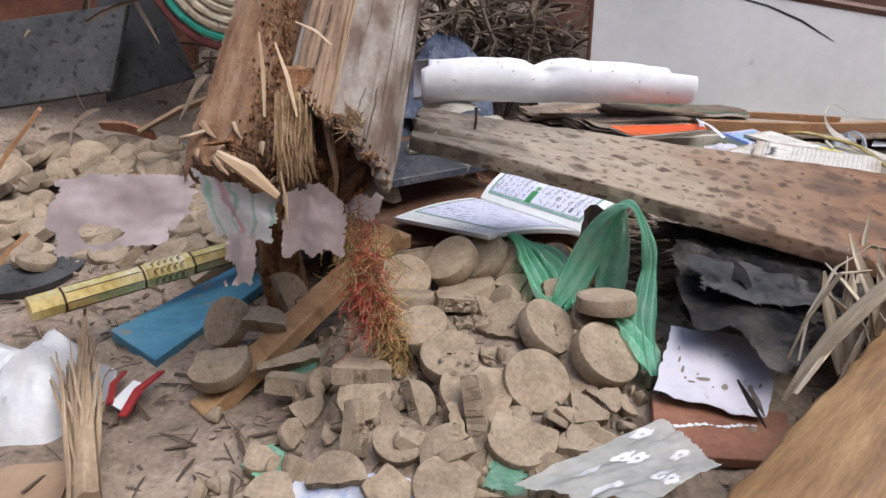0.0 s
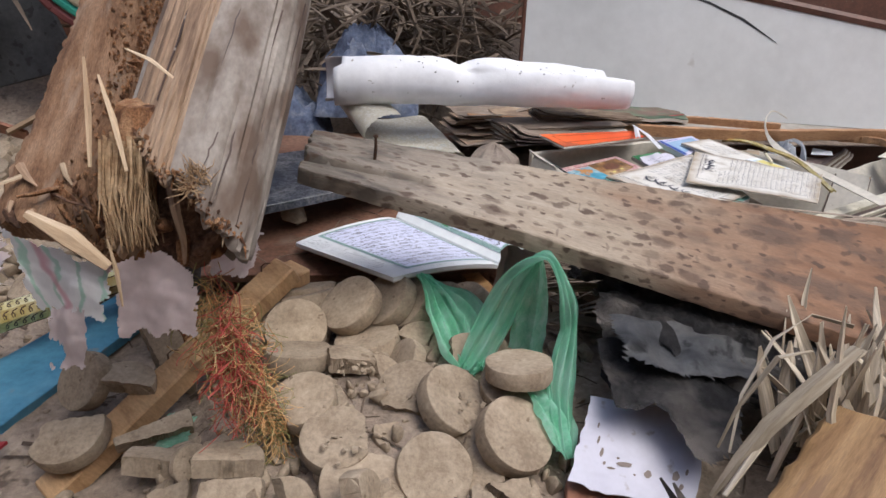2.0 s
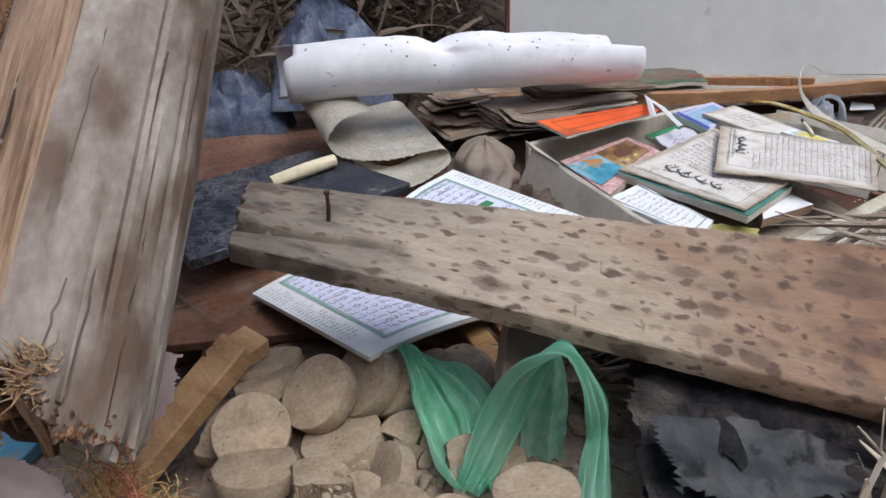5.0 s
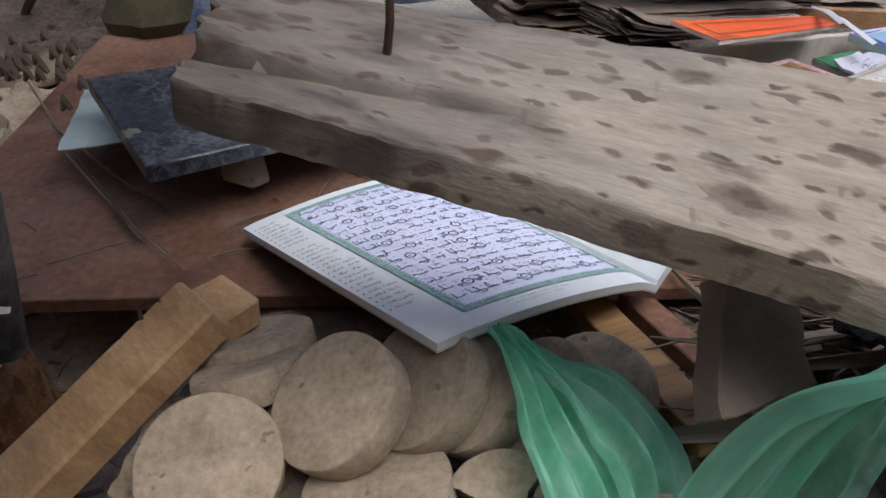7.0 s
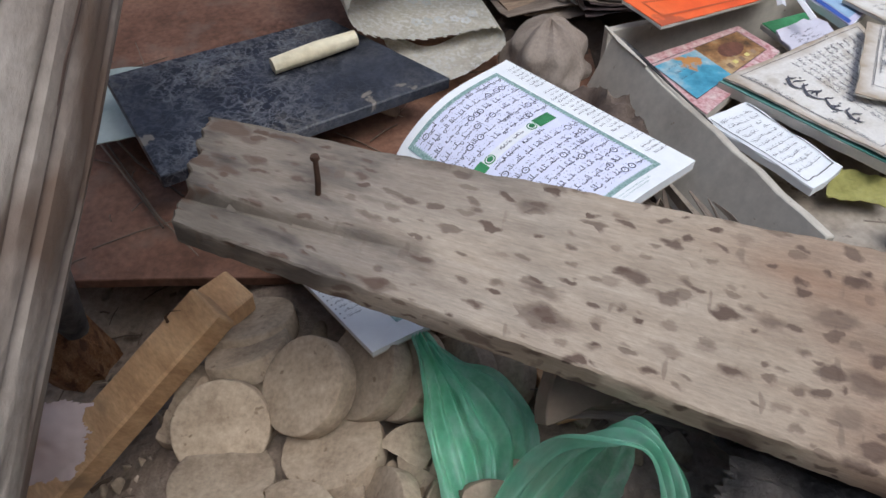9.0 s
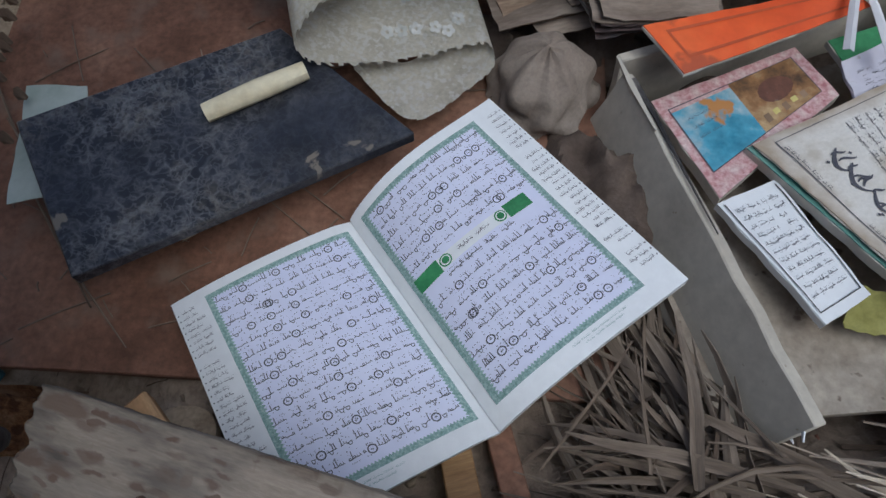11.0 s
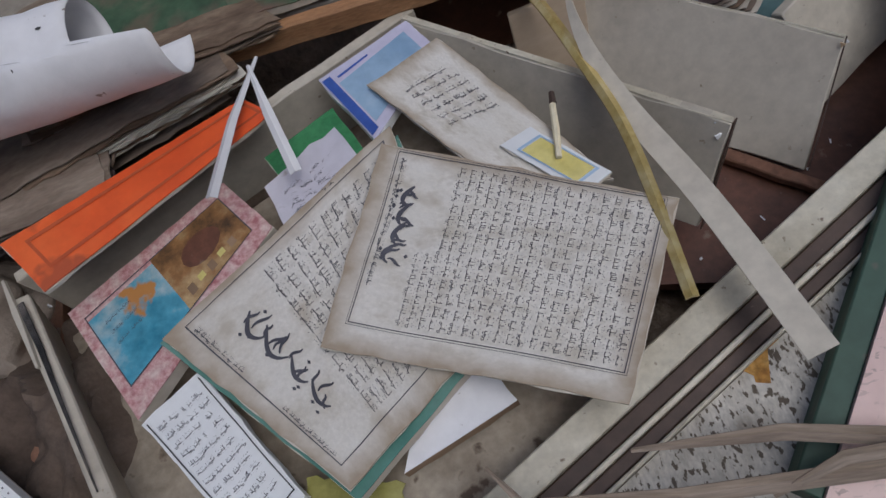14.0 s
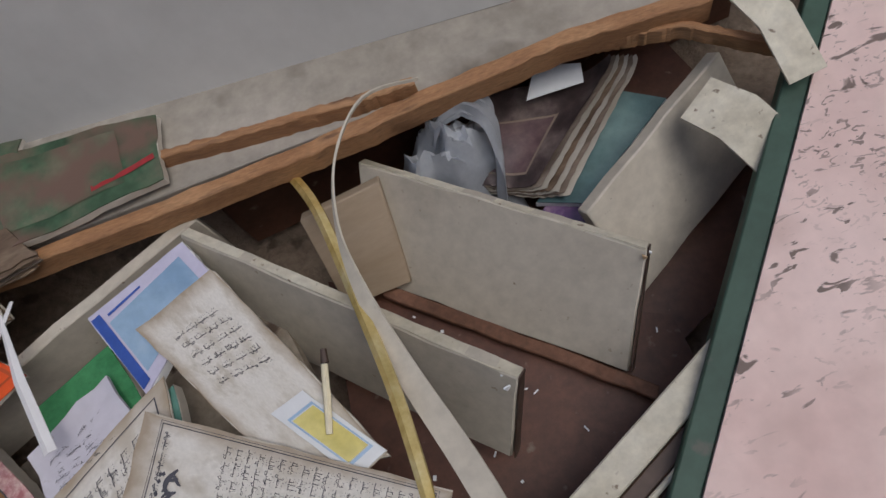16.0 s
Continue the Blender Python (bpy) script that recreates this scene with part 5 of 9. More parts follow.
def build_post():
    base = holder("wooden_post", (-0.13, 0.66, -0.03), "broken weathered timber post leaning back, its low end torn and rotten", "post")

    def low_grey(d):
        return -0.020 + 0.030 * max(0, min(1, (d - 50) / 30)) + 0.03 * max(0, -d / 60)

    def low_tan(d):
        return 0.004 + 0.062 * max(0, min(1, (d - 90) / 50))

    def low_pale(d):
        return 0.05 - 0.03 * max(0, min(1, (d - 160) / 40))
    part("grey_face", log_shell(-70, 86, low_grey, 2, 0.016, 0.007), LOG_GREY, base, "grey weathered outer face with long cracks")
    part("split_face", log_shell(85, 142, low_tan, 5, 0.013, 0.022), SPLIT_WOOD, base, "pale brown split face")
    part("split_face", log_shell(141, 235, low_pale, 9, 0.012, 0.06), LOG_GREY, base, "pale outer strip beside the split")
    under = bmesh.new()
    tube([log_point(0, t, 0) for t in (0.03, 0.06, 0.2, 0.5, 0.88)], [0.030, 0.044, 0.046, 0.050, 0.052], 20, under, 0.08)
    part("rotten_core", under, DARK_ROT, base, "dark hollow rotten inside")
    part("rotten_core", rough_column([(-0.126, 0.572, 0.200, 0.012), (-0.124, 0.572, 0.222, 0.027), (-0.120, 0.575, 0.250, 0.034), (-0.116, 0.592, 0.285, 0.036), (-0.110, 0.63, 0.32, 0.034)], 34, 3, 0.45), DARK_ROT, base, "dark crumbling hollow")
    for p, size, turn, m in (((-0.118, 0.548, 0.262), 0.017, (20, 10, 30), DARK_ROT), ((-0.136, 0.545, 0.245), 0.013, (60, 10, 0), ROT_WOOD), ((-0.106, 0.545, 0.232), 0.014, (10, 50, 10), DARK_ROT), ((-0.124, 0.542, 0.224), 0.011, (0, 20, 70), ROT_WOOD), ((-0.098, 0.552, 0.222), 0.009, (40, 20, 70), ROT_WOOD)):
        part("rotten_lump", chunk(p, size, int(size * 9000), (0.6, 0.7, 1.7), turn, None, 14), m, base)
    flap = eased([(-0.126, 0.545, 0.285), (-0.122, 0.532, 0.264), (-0.119, 0.530, 0.240), (-0.122, 0.534, 0.218)])
    part("hanging_flap", ribbon(flap, [0.009 - 0.007 * i / len(flap) for i in range(len(flap))], (1, 0.3, 0.1), 0.0016, None, 0.3), SPLIT_WOOD, base, "brown hanging flap of wood")
    for deg0, deg1, s0, s1, w in ((52, 46, -0.005, 0.15, 0.0016), (30, 28, -0.012, 0.11, 0.0013), (66, 60, 0.015, 0.07, 0.0012), (40, 34, 0.10, 0.34, 0.0016), (72, 66, 0.12, 0.30, 0.0014), (12, 10, 0.02, 0.26, 0.0012), (112, 108, 0.08, 0.3, 0.0016), (128, 124, 0.09, 0.35, 0.0020)):
        pts = [log_point(deg0 + (deg1 - deg0) * i / 10 + 2.0 * noise.noise(V(i * 0.9, deg0, 0)), s0 + (s1 - s0) * i / 10, 1.006) for i in range(11)]
        side = log_point(deg0 + 3, 0.05) - log_point(deg0 - 3, 0.05)
        part("crack", ribbon(pts, [w * math.sin(math.pi * (i + 0.5) / 11) for i in range(11)], side, 0.0012), FRAME_DARK, base, "long dark drying crack")
    r = random.Random(57)
    fibre = bmesh.new()
    for k in range(200):
        x, y = r.uniform(-0.172, -0.140), 0.530 + r.uniform(-0.005, 0.014)
        z1, z0 = 0.300 + r.uniform(-0.025, 0.015), 0.236 + r.uniform(-0.006, 0.030)
        tube([(x, y + 0.016, z1), (x + r.gauss(0, 0.002), y, (z0 + z1) / 2), (x + r.gauss(0.001, 0.003), y - 0.002, z0)], [0.0012, r.uniform(0.0006, 0.0013), 0.0004], 4, fibre, 0.2)
    fringe = bmesh.new()
    for k in range(110):
        p = log_point(r.uniform(56, 74), r.uniform(0.0, 0.022), r.uniform(0.93, 1.01))
        q = p + V(r.gauss(-0.004, 0.005), r.gauss(-0.003, 0.003), r.gauss(0.002, 0.008))
        tube([p, (p + q) / 2 + V(r.gauss(0, 0.002), -0.002, 0), q], [0.0004, 0.0005, 0.0002], 3, fringe)
    part("straw_fringe", fringe, STRAW_WOOD, base, "frayed straw coloured fringe")
    part("fibre_block", fibre, STRAW_WOOD, base, "straw coloured bundle of torn wood fibres")
    part("fibre_core", rough_column([(-0.156, 0.550, 0.236, 0.010), (-0.157, 0.550, 0.25, 0.016), (-0.155, 0.556, 0.28, 0.018), (-0.150, 0.585, 0.33, 0.016)], 22, 12, 0.4), ROT_WOOD, base)
    crust, dark = bmesh.new(), bmesh.new()
    for k in range(420):
        deg = r.uniform(20, 150)
        low = low_grey(deg) if deg < 86 else low_tan(deg)
        p = log_point(deg, low + abs(r.gauss(0.0, 0.005)), r.uniform(0.84, 1.0))
        chunk(p, r.uniform(0.0010, 0.0030), k, (1, 0.8, r.uniform(0.7, 1.6)), (r.uniform(-40, 40), r.uniform(-40, 40), r.uniform(0, 360)), crust if k % 3 else dark, 4)
    part("crumbled_edge", crust, ROT_WOOD, base, "crumbled orange brown rotten edge")
    part("crumbled_edge", dark, DARK_ROT, base, "dark crumbled rotten edge")
    for k in range(18):
        deg = r.uniform(10, 150)
        low = low_grey(deg) if deg < 86 else low_tan(deg)
        p = log_point(deg, low + 0.008, 0.93)
        d = (-LOG_WAY + V(r.gauss(0, 0.3), r.gauss(0, 0.2), r.gauss(-0.3, 0.5))).normalized() * r.uniform(0.006, 0.018)
        part("splinter", tube([p, p + d * 0.55, p + d], [0.001, r.uniform(0.0008, 0.0018), 0.0004], 4, None, 0.2, 0.5, k), r.choice((SPLIT_WOOD, STALK, ROT_WOOD)), base)

    other = holder("broken_timber", (-0.25, 0.70, -0.05), "rotten brown fibrous timber leaning beside the post", "timber")

    def face(u, v):
        p = V(*quad(*TIMBER)(u, v))
        groove = 0.022 * math.exp(-((u - 0.74) / 0.15) ** 2) + 0.030 * math.exp(-((u - 0.74) / 0.2) ** 2 - (v / 0.12) ** 2)
        rough = 0.3 + 0.7 * math.exp(-((u - 0.74) / 0.22) ** 2)
        return p + V(0.1, -0.55, 0.8).normalized() * (0.012 * noise.noise(V(u * 3, v * 5, 3)) + rough * (0.006 * noise.noise(V(u * 14, v * 26, 5)) + 0.004 * noise.noise(V(u * 40, v * 60, 6))) - groove)
    part("slab", slab(lambda v, u: face(u, v), 110, 40, 0.03, 0.5, 0.12, (0, 0.6, -0.8), 0.0015, 6), TIMBER_BROWN, other)
    part("foot", rough_column([(-0.25, 0.84, -0.08, 0.03), (-0.25, 0.80, 0.1, 0.03), (-0.22, 0.76, 0.33, 0.035)], 20, 9, 0.3), ROT_WOOD, other)
    clump = bmesh.new()
    for k in range(1500):
        u, v = r.gauss(0.70, 0.14), r.uniform(0.0, 0.8) ** 1.2
        if 0 < u < 1:
            chunk(V(*face(u, v)) + V(0.002, -0.001, 0.002), r.uniform(0.0008, 0.0032), k + 40, (1, 0.8, 1.2), (r.uniform(-40, 40), r.uniform(-40, 40), r.uniform(0, 360)), clump, 3)
    for k in range(16):
        p = V(*face(r.uniform(0.35, 0.98), r.uniform(0.0, 0.10))) + V(0, -0.004, r.uniform(-0.012, 0.006))
        part("rotten_lump", chunk(p, r.uniform(0.006, 0.014), k + 300, (0.5, 0.6, r.uniform(1.4, 2.4)), (r.uniform(10, 60), r.uniform(-40, 40), r.uniform(0, 180)), None, 12), r.choice((ROT_WOOD, ROT_WOOD, DARK_ROT, SPLIT_WOOD)), other)
    part("rotten_crust", clump, ROT_WOOD, other, "granular orange brown rotten wood")
    for k in range(16):
        u, v = r.uniform(0.05, 0.98), r.uniform(0.0, 0.12)
        p = V(*face(u, v)) + V(0, -0.003, 0.004)
        d = V(r.gauss(0.4, 0.6), r.gauss(-0.4, 0.15), r.gauss(-0.5, 0.5)).normalized() * r.uniform(0.012, 0.034)
        w = r.uniform(0.003, 0.009)
        part("splinter", ribbon([p, p + d * 0.5 + V(0, -0.003, 0), p + d], [w, w * 0.8, w * 0.15], (1, r.gauss(0, 0.4), 0.2), 0.0016, None, 0.3), r.choice((SPLIT_WOOD, STALK, ROT_WOOD, DARK_ROT)), other)
    for k, (p, q, w) in enumerate((((-0.194, 0.600, 0.360), (-0.185, 0.552, 0.290), 0.0045), ((-0.172, 0.565, 0.355), (-0.150, 0.528, 0.296), 0.0045), ((-0.226, 0.527, 0.263), (-0.172, 0.518, 0.224), 0.013), ((-0.154, 0.575, 0.372), (-0.122, 0.572, 0.352), 0.003), ((-0.166, 0.512, 0.250), (-0.164, 0.510, 0.195), 0.003))):
        mid = (V(*p) + V(*q)) / 2 + V(0.002, -0.002, 0.003)
        thing("splinter", tube([p, mid, q], [w * 0.25, w * 0.6, w * 0.3], 5, None, 0.2, 0.6, k), PALE_WOOD, "pale pointed wood splinter stuck on the post", "splinter", "splinters on the post")


build_post()

thing("floorboard", bevelled(slab(lambda u, v: (-0.34 + 0.62 * u, 0.862 + 0.52 * v, 0.026 + 0.035 * v + 0.003 * noise.noise(V(u * 3, v * 3, 1))), 24, 20, 0.012, 0.62, 0.52), 0.001), RED_BOARD, "worn red brown hardboard sheet covered with dust", "board")
thing("lath", bevelled(plate([(-0.322, 0.592, -0.062), (-0.295, 0.565, -0.062), (-0.075, 0.777, 0.083), (-0.101, 0.804, 0.083)], 0.024, 0.02, rumple(0.001, 9, 3)), 0.002), BATTEN, "pale brown sawn wooden batten with small nails", "batten")
for k, (x, y, z) in enumerate(((-0.112, 0.772, 0.084), (-0.205, 0.690, 0.020), (-0.226, 0.664, 0.004))):
    thing("nail", tube([(x, y, z - 0.004), (x, y, z + 0.003), (x + 0.004, y + 0.003, z + 0.0055), (x + 0.011, y + 0.004, z + 0.005)], [0.0012, 0.0012, 0.0012, 0.0008], 6, None, 0.05, 0.3, k), RUST, "small bent rusty nail in the batten", "nail", "nails in the batten")
thing("lath", bevelled(plate([(-0.108, 0.818, 0.062), (-0.078, 0.790, 0.062), (-0.060, 0.815, 0.060), (-0.088, 0.842, 0.060)], 0.02, 0.02), 0.002), BATTEN, "short sawn wooden offcut beside the batten", "batten")
thing("blue_board", bevelled(plate([(-0.466, 0.722, -0.040), (-0.381, 0.656, -0.045), (-0.285, 0.875, -0.040), (-0.345, 0.918, -0.036)], 0.016, 0.02, rumple(0.001, 5, 2)), 0.001), BLUE_PAINT, "broken board with worn blue paint in the rubble", "board")

gran = [(-0.15, 0.916, 0.097), (0.106, 1.067, 0.096), (-0.027, 1.171, 0.108), (-0.236, 1.052, 0.112)]
thing("stone_tile", bevelled(plate(gran, 0.014, 0.03), 0.0012), GRANITE, "black marbled stone tile with a dusty face", "tile")
for k, (x, y, s) in enumerate(((-0.10, 0.99, 0.024), (0.04, 1.075, 0.020), (-0.17, 1.05, 0.026), (-0.03, 1.12, 0.024))):
    z = 0.030 + 0.067 * (y - 0.862)
    thing("stone", chunk((x, y, z + s * 0.8), s, 40 + k, (1, 1, 0.8)), CLAY, "lump of rubble wedged under the stone tile", "stone")
thing("chalk_stick", bevelled(tube([(-0.073, 1.068, 0.111), (-0.03, 1.093, 0.114), (0.007, 1.116, 0.114)], [0.0085, 0.0095, 0.0085], 10, None, 0.04), 0.001), CHALK, "short thick cream chalk stick lying on the stone tile", "chalk stick")


# ---------------------------------------------------------------- the open book
def strokes(fn, u0, u1, v, h, words, r, bm, lift=0.0006, pen=0.055):
    """One row of joined script as plain pen strokes, not letters: teeth, stems, bowls and marks, h high, on fn."""
    mid = V(*fn((u0 + u1) / 2, v))
    su = (V(*fn((u0 + u1) / 2 + 0.02, v)) - mid).length / 0.02
    sv = (V(*fn((u0 + u1) / 2, v + 0.01)) - mid).length / 0.01
    H = h * sv
    gap = (u1 - u0) * su / words

    def at(x, y):
        return bm.verts.new(V(*fn(u0 + x / su, v + y / sv)) + V(0, 0, lift))

    def line(pts, w):
        n, a, b = len(pts), [], []
        for i, (x, y) in enumerate(pts):
            dx, dy = pts[min(n - 1, i + 1)][0] - pts[max(0, i - 1)][0], pts[min(n - 1, i + 1)][1] - pts[max(0, i - 1)][1]
            d = math.hypot(dx, dy) or 1e-9
            k = w * (1 - 0.35 * abs(dy) / d) / d
            a.append(at(x - dy * k, y + dx * k))
            b.append(at(x + dy * k, y - dx * k))
        for i in range(n - 1):
            bm.faces.new([a[i], b[i], b[i + 1], a[i + 1]])
    p = H * pen
    for k in range(words):
        x, end = gap * (k + r.uniform(0.0, 0.05)), gap * (k + r.uniform(0.80, 0.94))
        base = [(x, H * r.uniform(-0.05, 0.02))]
        while x < end - 0.12 * H:
            kind, w = r.random(), H * r.uniform(0.11, 0.21)
            y = H * r.uniform(-0.07, 0.03)
            if kind < 0.30:
                base += [(x + w * 0.4, y), (x + w * 0.55, y + H * 0.16), (x + w * 0.72, y)]
            elif kind < 0.52:
                line([(x + w * 0.5, y), (x + w * 0.5 + H * r.uniform(-0.04, 0.06), y + H * r.uniform(0.36, 0.54))], p * 1.15)
            elif kind < 0.66:
                line([(x + w * 0.5 + 0.07 * H * math.cos(q), y + 0.07 * H + 0.07 * H * math.sin(q)) for q in (0.0, 1.3, 2.6, 3.9, 5.2, 6.3)], p * 0.8)
            elif kind < 0.80:
                w *= 1.5
                line([(x + w * (0.5 + 0.5 * math.cos(q)), y - H * 0.22 * math.sin(q)) for q in (0.0, 0.6, 1.2, 1.9, 2.5, 3.1)], p)
            base.append((x + w, y))
            for _ in range(r.choice((1, 1, 2, 3))):
                a, o = x + w * r.random(), H * r.choice((-0.30, 0.30, 0.40, 0.47)) * r.uniform(0.85, 1.1)
                e = H * r.choice((0.03, 0.05, 0.07))
                line([(a, o), (a + e, o + e * 0.5)], p * 0.75)
            x += w
        line(base, p * 0.85)
    return bm


def patch(fn, u0, u1, v0, v1, lift, nu=10, nv=10, bm=None):
    """A thin printed field on a page."""
    own = bm or bmesh.new()
    g = [[own.verts.new(V(*fn(u0 + (u1 - u0) * i / nu, v0 + (v1 - v0) * j / nv)) + V(0, 0, lift)) for j in range(nv + 1)] for i in range(nu + 1)]
    for i in range(nu):
        for j in range(nv):
            own.faces.new([g[i][j], g[i + 1][j], g[i + 1][j + 1], g[i][j + 1]])
    return own


def border(fn, u0, u1, v0, v1, w, wv, lift, sides="lrtb"):
    bm = bmesh.new()
    if "l" in sides:
        patch(fn, u0, u0 + w, v0, v1, lift, 1, 14, bm)
    if "r" in sides:
        patch(fn, u1 - w, u1, v0, v1, lift, 1, 14, bm)
    if "t" in sides:
        patch(fn, u0 + w, u1 - w, v1 - wv, v1, lift, 12, 1, bm)
    if "b" in sides:
        patch(fn, u0 + w, u1 - w, v0, v0 + wv, lift, 12, 1, bm)
    return bm


TINT = surface("pale lilac print tint", [(0.67, 0.69, 0.86), (0.73, 0.75, 0.90)], 5, 90, 0.8, 0.03, 0.0005, speck=0.03, per_thing=0.02)


def build_book():
    base = holder("open_book", (0.10, 0.90, 0.03), "open paperback book with green framed printed pages, lying face up", "book")
    r = random.Random(12)
    # u from the fore edge to the spine, v from the foot to the head
    left = quad((0.042, 0.733, 0.093), (0.188, 0.827, 0.058), (0.05, 1.006, 0.047), (-0.091, 0.917, 0.046),
                lambda u, v: 0.007 * math.sin(math.pi * u) ** 0.8 - 0.004 * max(0, u - 0.9) / 0.1)
    right = quad((0.33, 0.949, 0.080), (0.188, 0.827, 0.058), (0.05, 1.006, 0.047), (0.168, 1.113, 0.088),
                 lambda u, v: 0.021 * math.sin(math.pi * u ** 1.5) ** 0.75)
    part("page_block", slab(left, 26, 16, 0.005, 0.17, 0.24, (0, 0, -1)), PAGE, base)
    part("page_block", slab(right, 26, 16, 0.010, 0.17, 0.24, (0, 0, -1)), PAGE, base)
    cov = slab(lambda u, v: V(*left(u * 1.0, v)) + V(0, 0, -0.0052), 12, 8, 0.0012, 0.17, 0.24, (0, 0, -1))
    part("cover", cov, OLD_PAGE, base, "worn pale paper cover")
    cov = slab(lambda u, v: V(*right(u * 1.0, v)) + V(0, 0, -0.0102), 12, 8, 0.0012, 0.17, 0.24, (0, 0, -1))
    part("cover", cov, OLD_PAGE, base, "worn pale paper cover")
    for fn, sgn in ((left, 1), (right, -1)):
        u0, u1, v0, v1 = 0.17, 0.955, 0.070, 0.955
        part("print_tint", patch(fn, u0, u1, v0, v1, 0.0004, 22, 14), TINT, base)
        part("print_border", border(fn, u0, u1, v0, v1, 0.026, 0.019, 0.0008), GREEN_INK, base, "grey green zigzag printed border")
        zig = bmesh.new()
        for k in range(62):
            for edge_u, way in ((u0 + 0.026, 1), (u1 - 0.026, -1)):
                a = v0 + 0.01 + (v1 - v0 - 0.02) * k / 62
                zig.faces.new([zig.verts.new(V(*fn(edge_u + x * way, a + y)) + V(0, 0, 0.0008)) for x, y in ((0, 0), (0.013, 0.0068), (0, 0.0136))])
        for k in range(46):
            for edge_v, way in ((v0 + 0.019, 1), (v1 - 0.019, -1)):
                a = u0 + 0.03 + (u1 - u0 - 0.06) * k / 46
                zig.faces.new([zig.verts.new(V(*fn(a + x, edge_v + y * way)) + V(0, 0, 0.0008)) for x, y in ((0, 0), (0.008, 0.008), (0.016, 0))])
        part("zigzag_print", zig, GREEN_INK, base, "row of small grey green printed points")
        for k in range(15):
            v = v1 - 0.048 - k * (v1 - v0 - 0.08) / 14.6
            if fn is right and k in (6, 7):
                if k == 6:
                    part("heading_bar", patch(fn, 0.27, 0.92, v - 0.03, v + 0.018, 0.0008, 16, 2), PAGE, base)
                    for a, b in ((0.265, 0.40), (0.80, 0.935)):
                        part("heading_ornament", patch(fn, a, b, v - 0.034, v + 0.022, 0.0010, 5, 2), DEEP_GREEN, base, "green printed ornament")
                    for c in (0.435, 0.765):
                        for q, m, up in ((1.0, DEEP_GREEN, 0.0010), (0.78, PAGE, 0.0013), (0.6, DEEP_GREEN, 0.0016)):
                            med = bmesh.new()
                            med.faces.new([med.verts.new(V(*fn(c + q * 0.032 * math.cos(s * 0.3927), v - 0.006 + q * 0.023 * math.sin(s * 0.3927))) + V(0, 0, up)) for s in range(16)])
                            part("medallion", med, m, base, "round green printed medallion")
                    part("text_line", strokes(fn, 0.5, 0.7, v - 0.006, 0.02, 2, r, bmesh.new(), 0.0012), INK, base)
                else:
                    part("text_line", strokes(fn, 0.4, 0.8, v, 0.032, 4, r, bmesh.new(), 0.0009), INK, base)
                continue
            part("text_line", strokes(fn, u0 + 0.035, u1 - 0.03, v, 0.054, r.randint(9, 11), r, bmesh.new(), 0.0009, 0.036), INK, base)
            for _ in range(r.choice((1, 2, 2, 3))):
                u = r.uniform(u0 + 0.08, u1 - 0.08)
                c = 12
                pts = [[fn(u + q * 0.022 * math.cos(2 * math.pi * s / c), v + q * 0.0165 * math.sin(2 * math.pi * s / c)) for s in range(c)] for q in (0.72, 1.0)]
                rings = bmesh.new()
                vs = [[rings.verts.new(V(*p) + V(0, 0, 0.0012)) for p in row] for row in pts]
                for s in range(c):
                    rings.faces.new([vs[0][s], vs[1][s], vs[1][(s + 1) % c], vs[0][(s + 1) % c]])
                clear = bmesh.new()
                clear.faces.new([clear.verts.new(V(*fn(u + 0.026 * math.cos(2 * math.pi * s / c), v + 0.0195 * math.sin(2 * math.pi * s / c))) + V(0, 0, 0.0011)) for s in range(c)])
                mark = part("verse_mark", rings, INK, base)
                part("mark_ground", clear, TINT, mark)
                seven = bmesh.new()
                strokes(fn, u - 0.009, u + 0.009, v, 0.018, 1, r, seven, 0.0012, 0.07)
                part("mark_figure", seven, INK, mark)
        margin_rows = bmesh.new()
        for k in range(29):
            v = 0.93 - k * 0.0285
            if r.random() < 0.92:
                strokes(fn, 0.03, r.uniform(0.10, 0.155), v, 0.020, 2, r, margin_rows, 0.0009, 0.045)
                patch(fn, 0.012, 0.018, v - 0.003, v + 0.003, 0.0009, 1, 1, margin_rows)
        part("margin_text", margin_rows, INK, base)
        foot = bmesh.new()
        strokes(fn, 0.3, 0.6, 0.05, 0.010, 6, r, foot, 0.0009)
        strokes(fn, 0.33, 0.55, 0.035, 0.010, 4, r, foot, 0.0009)
        part("margin_text", foot, GREEN_INK, base)


build_book()


# ---------------------------------------------------------------- cabinet with drawer compartments
def upright(a, b, height, thick, lean=(0, 0, 0), cells=0.03, seed=1):
    """A board standing on edge: its top edge runs from a to b, its face hangs down."""
    a, b, ln = V(*a), V(*b), V(*lean)
    low = V(0, 0, -height) + ln
    nrm = (b - a).cross(low).normalized()
    return bevelled(slab(quad(a, b, b + low, a + low), max(2, round((b - a).length / cells)), max(2, round(height / cells)), thick, (b - a).length, height, nrm, 0.0012, seed), 0.0012)


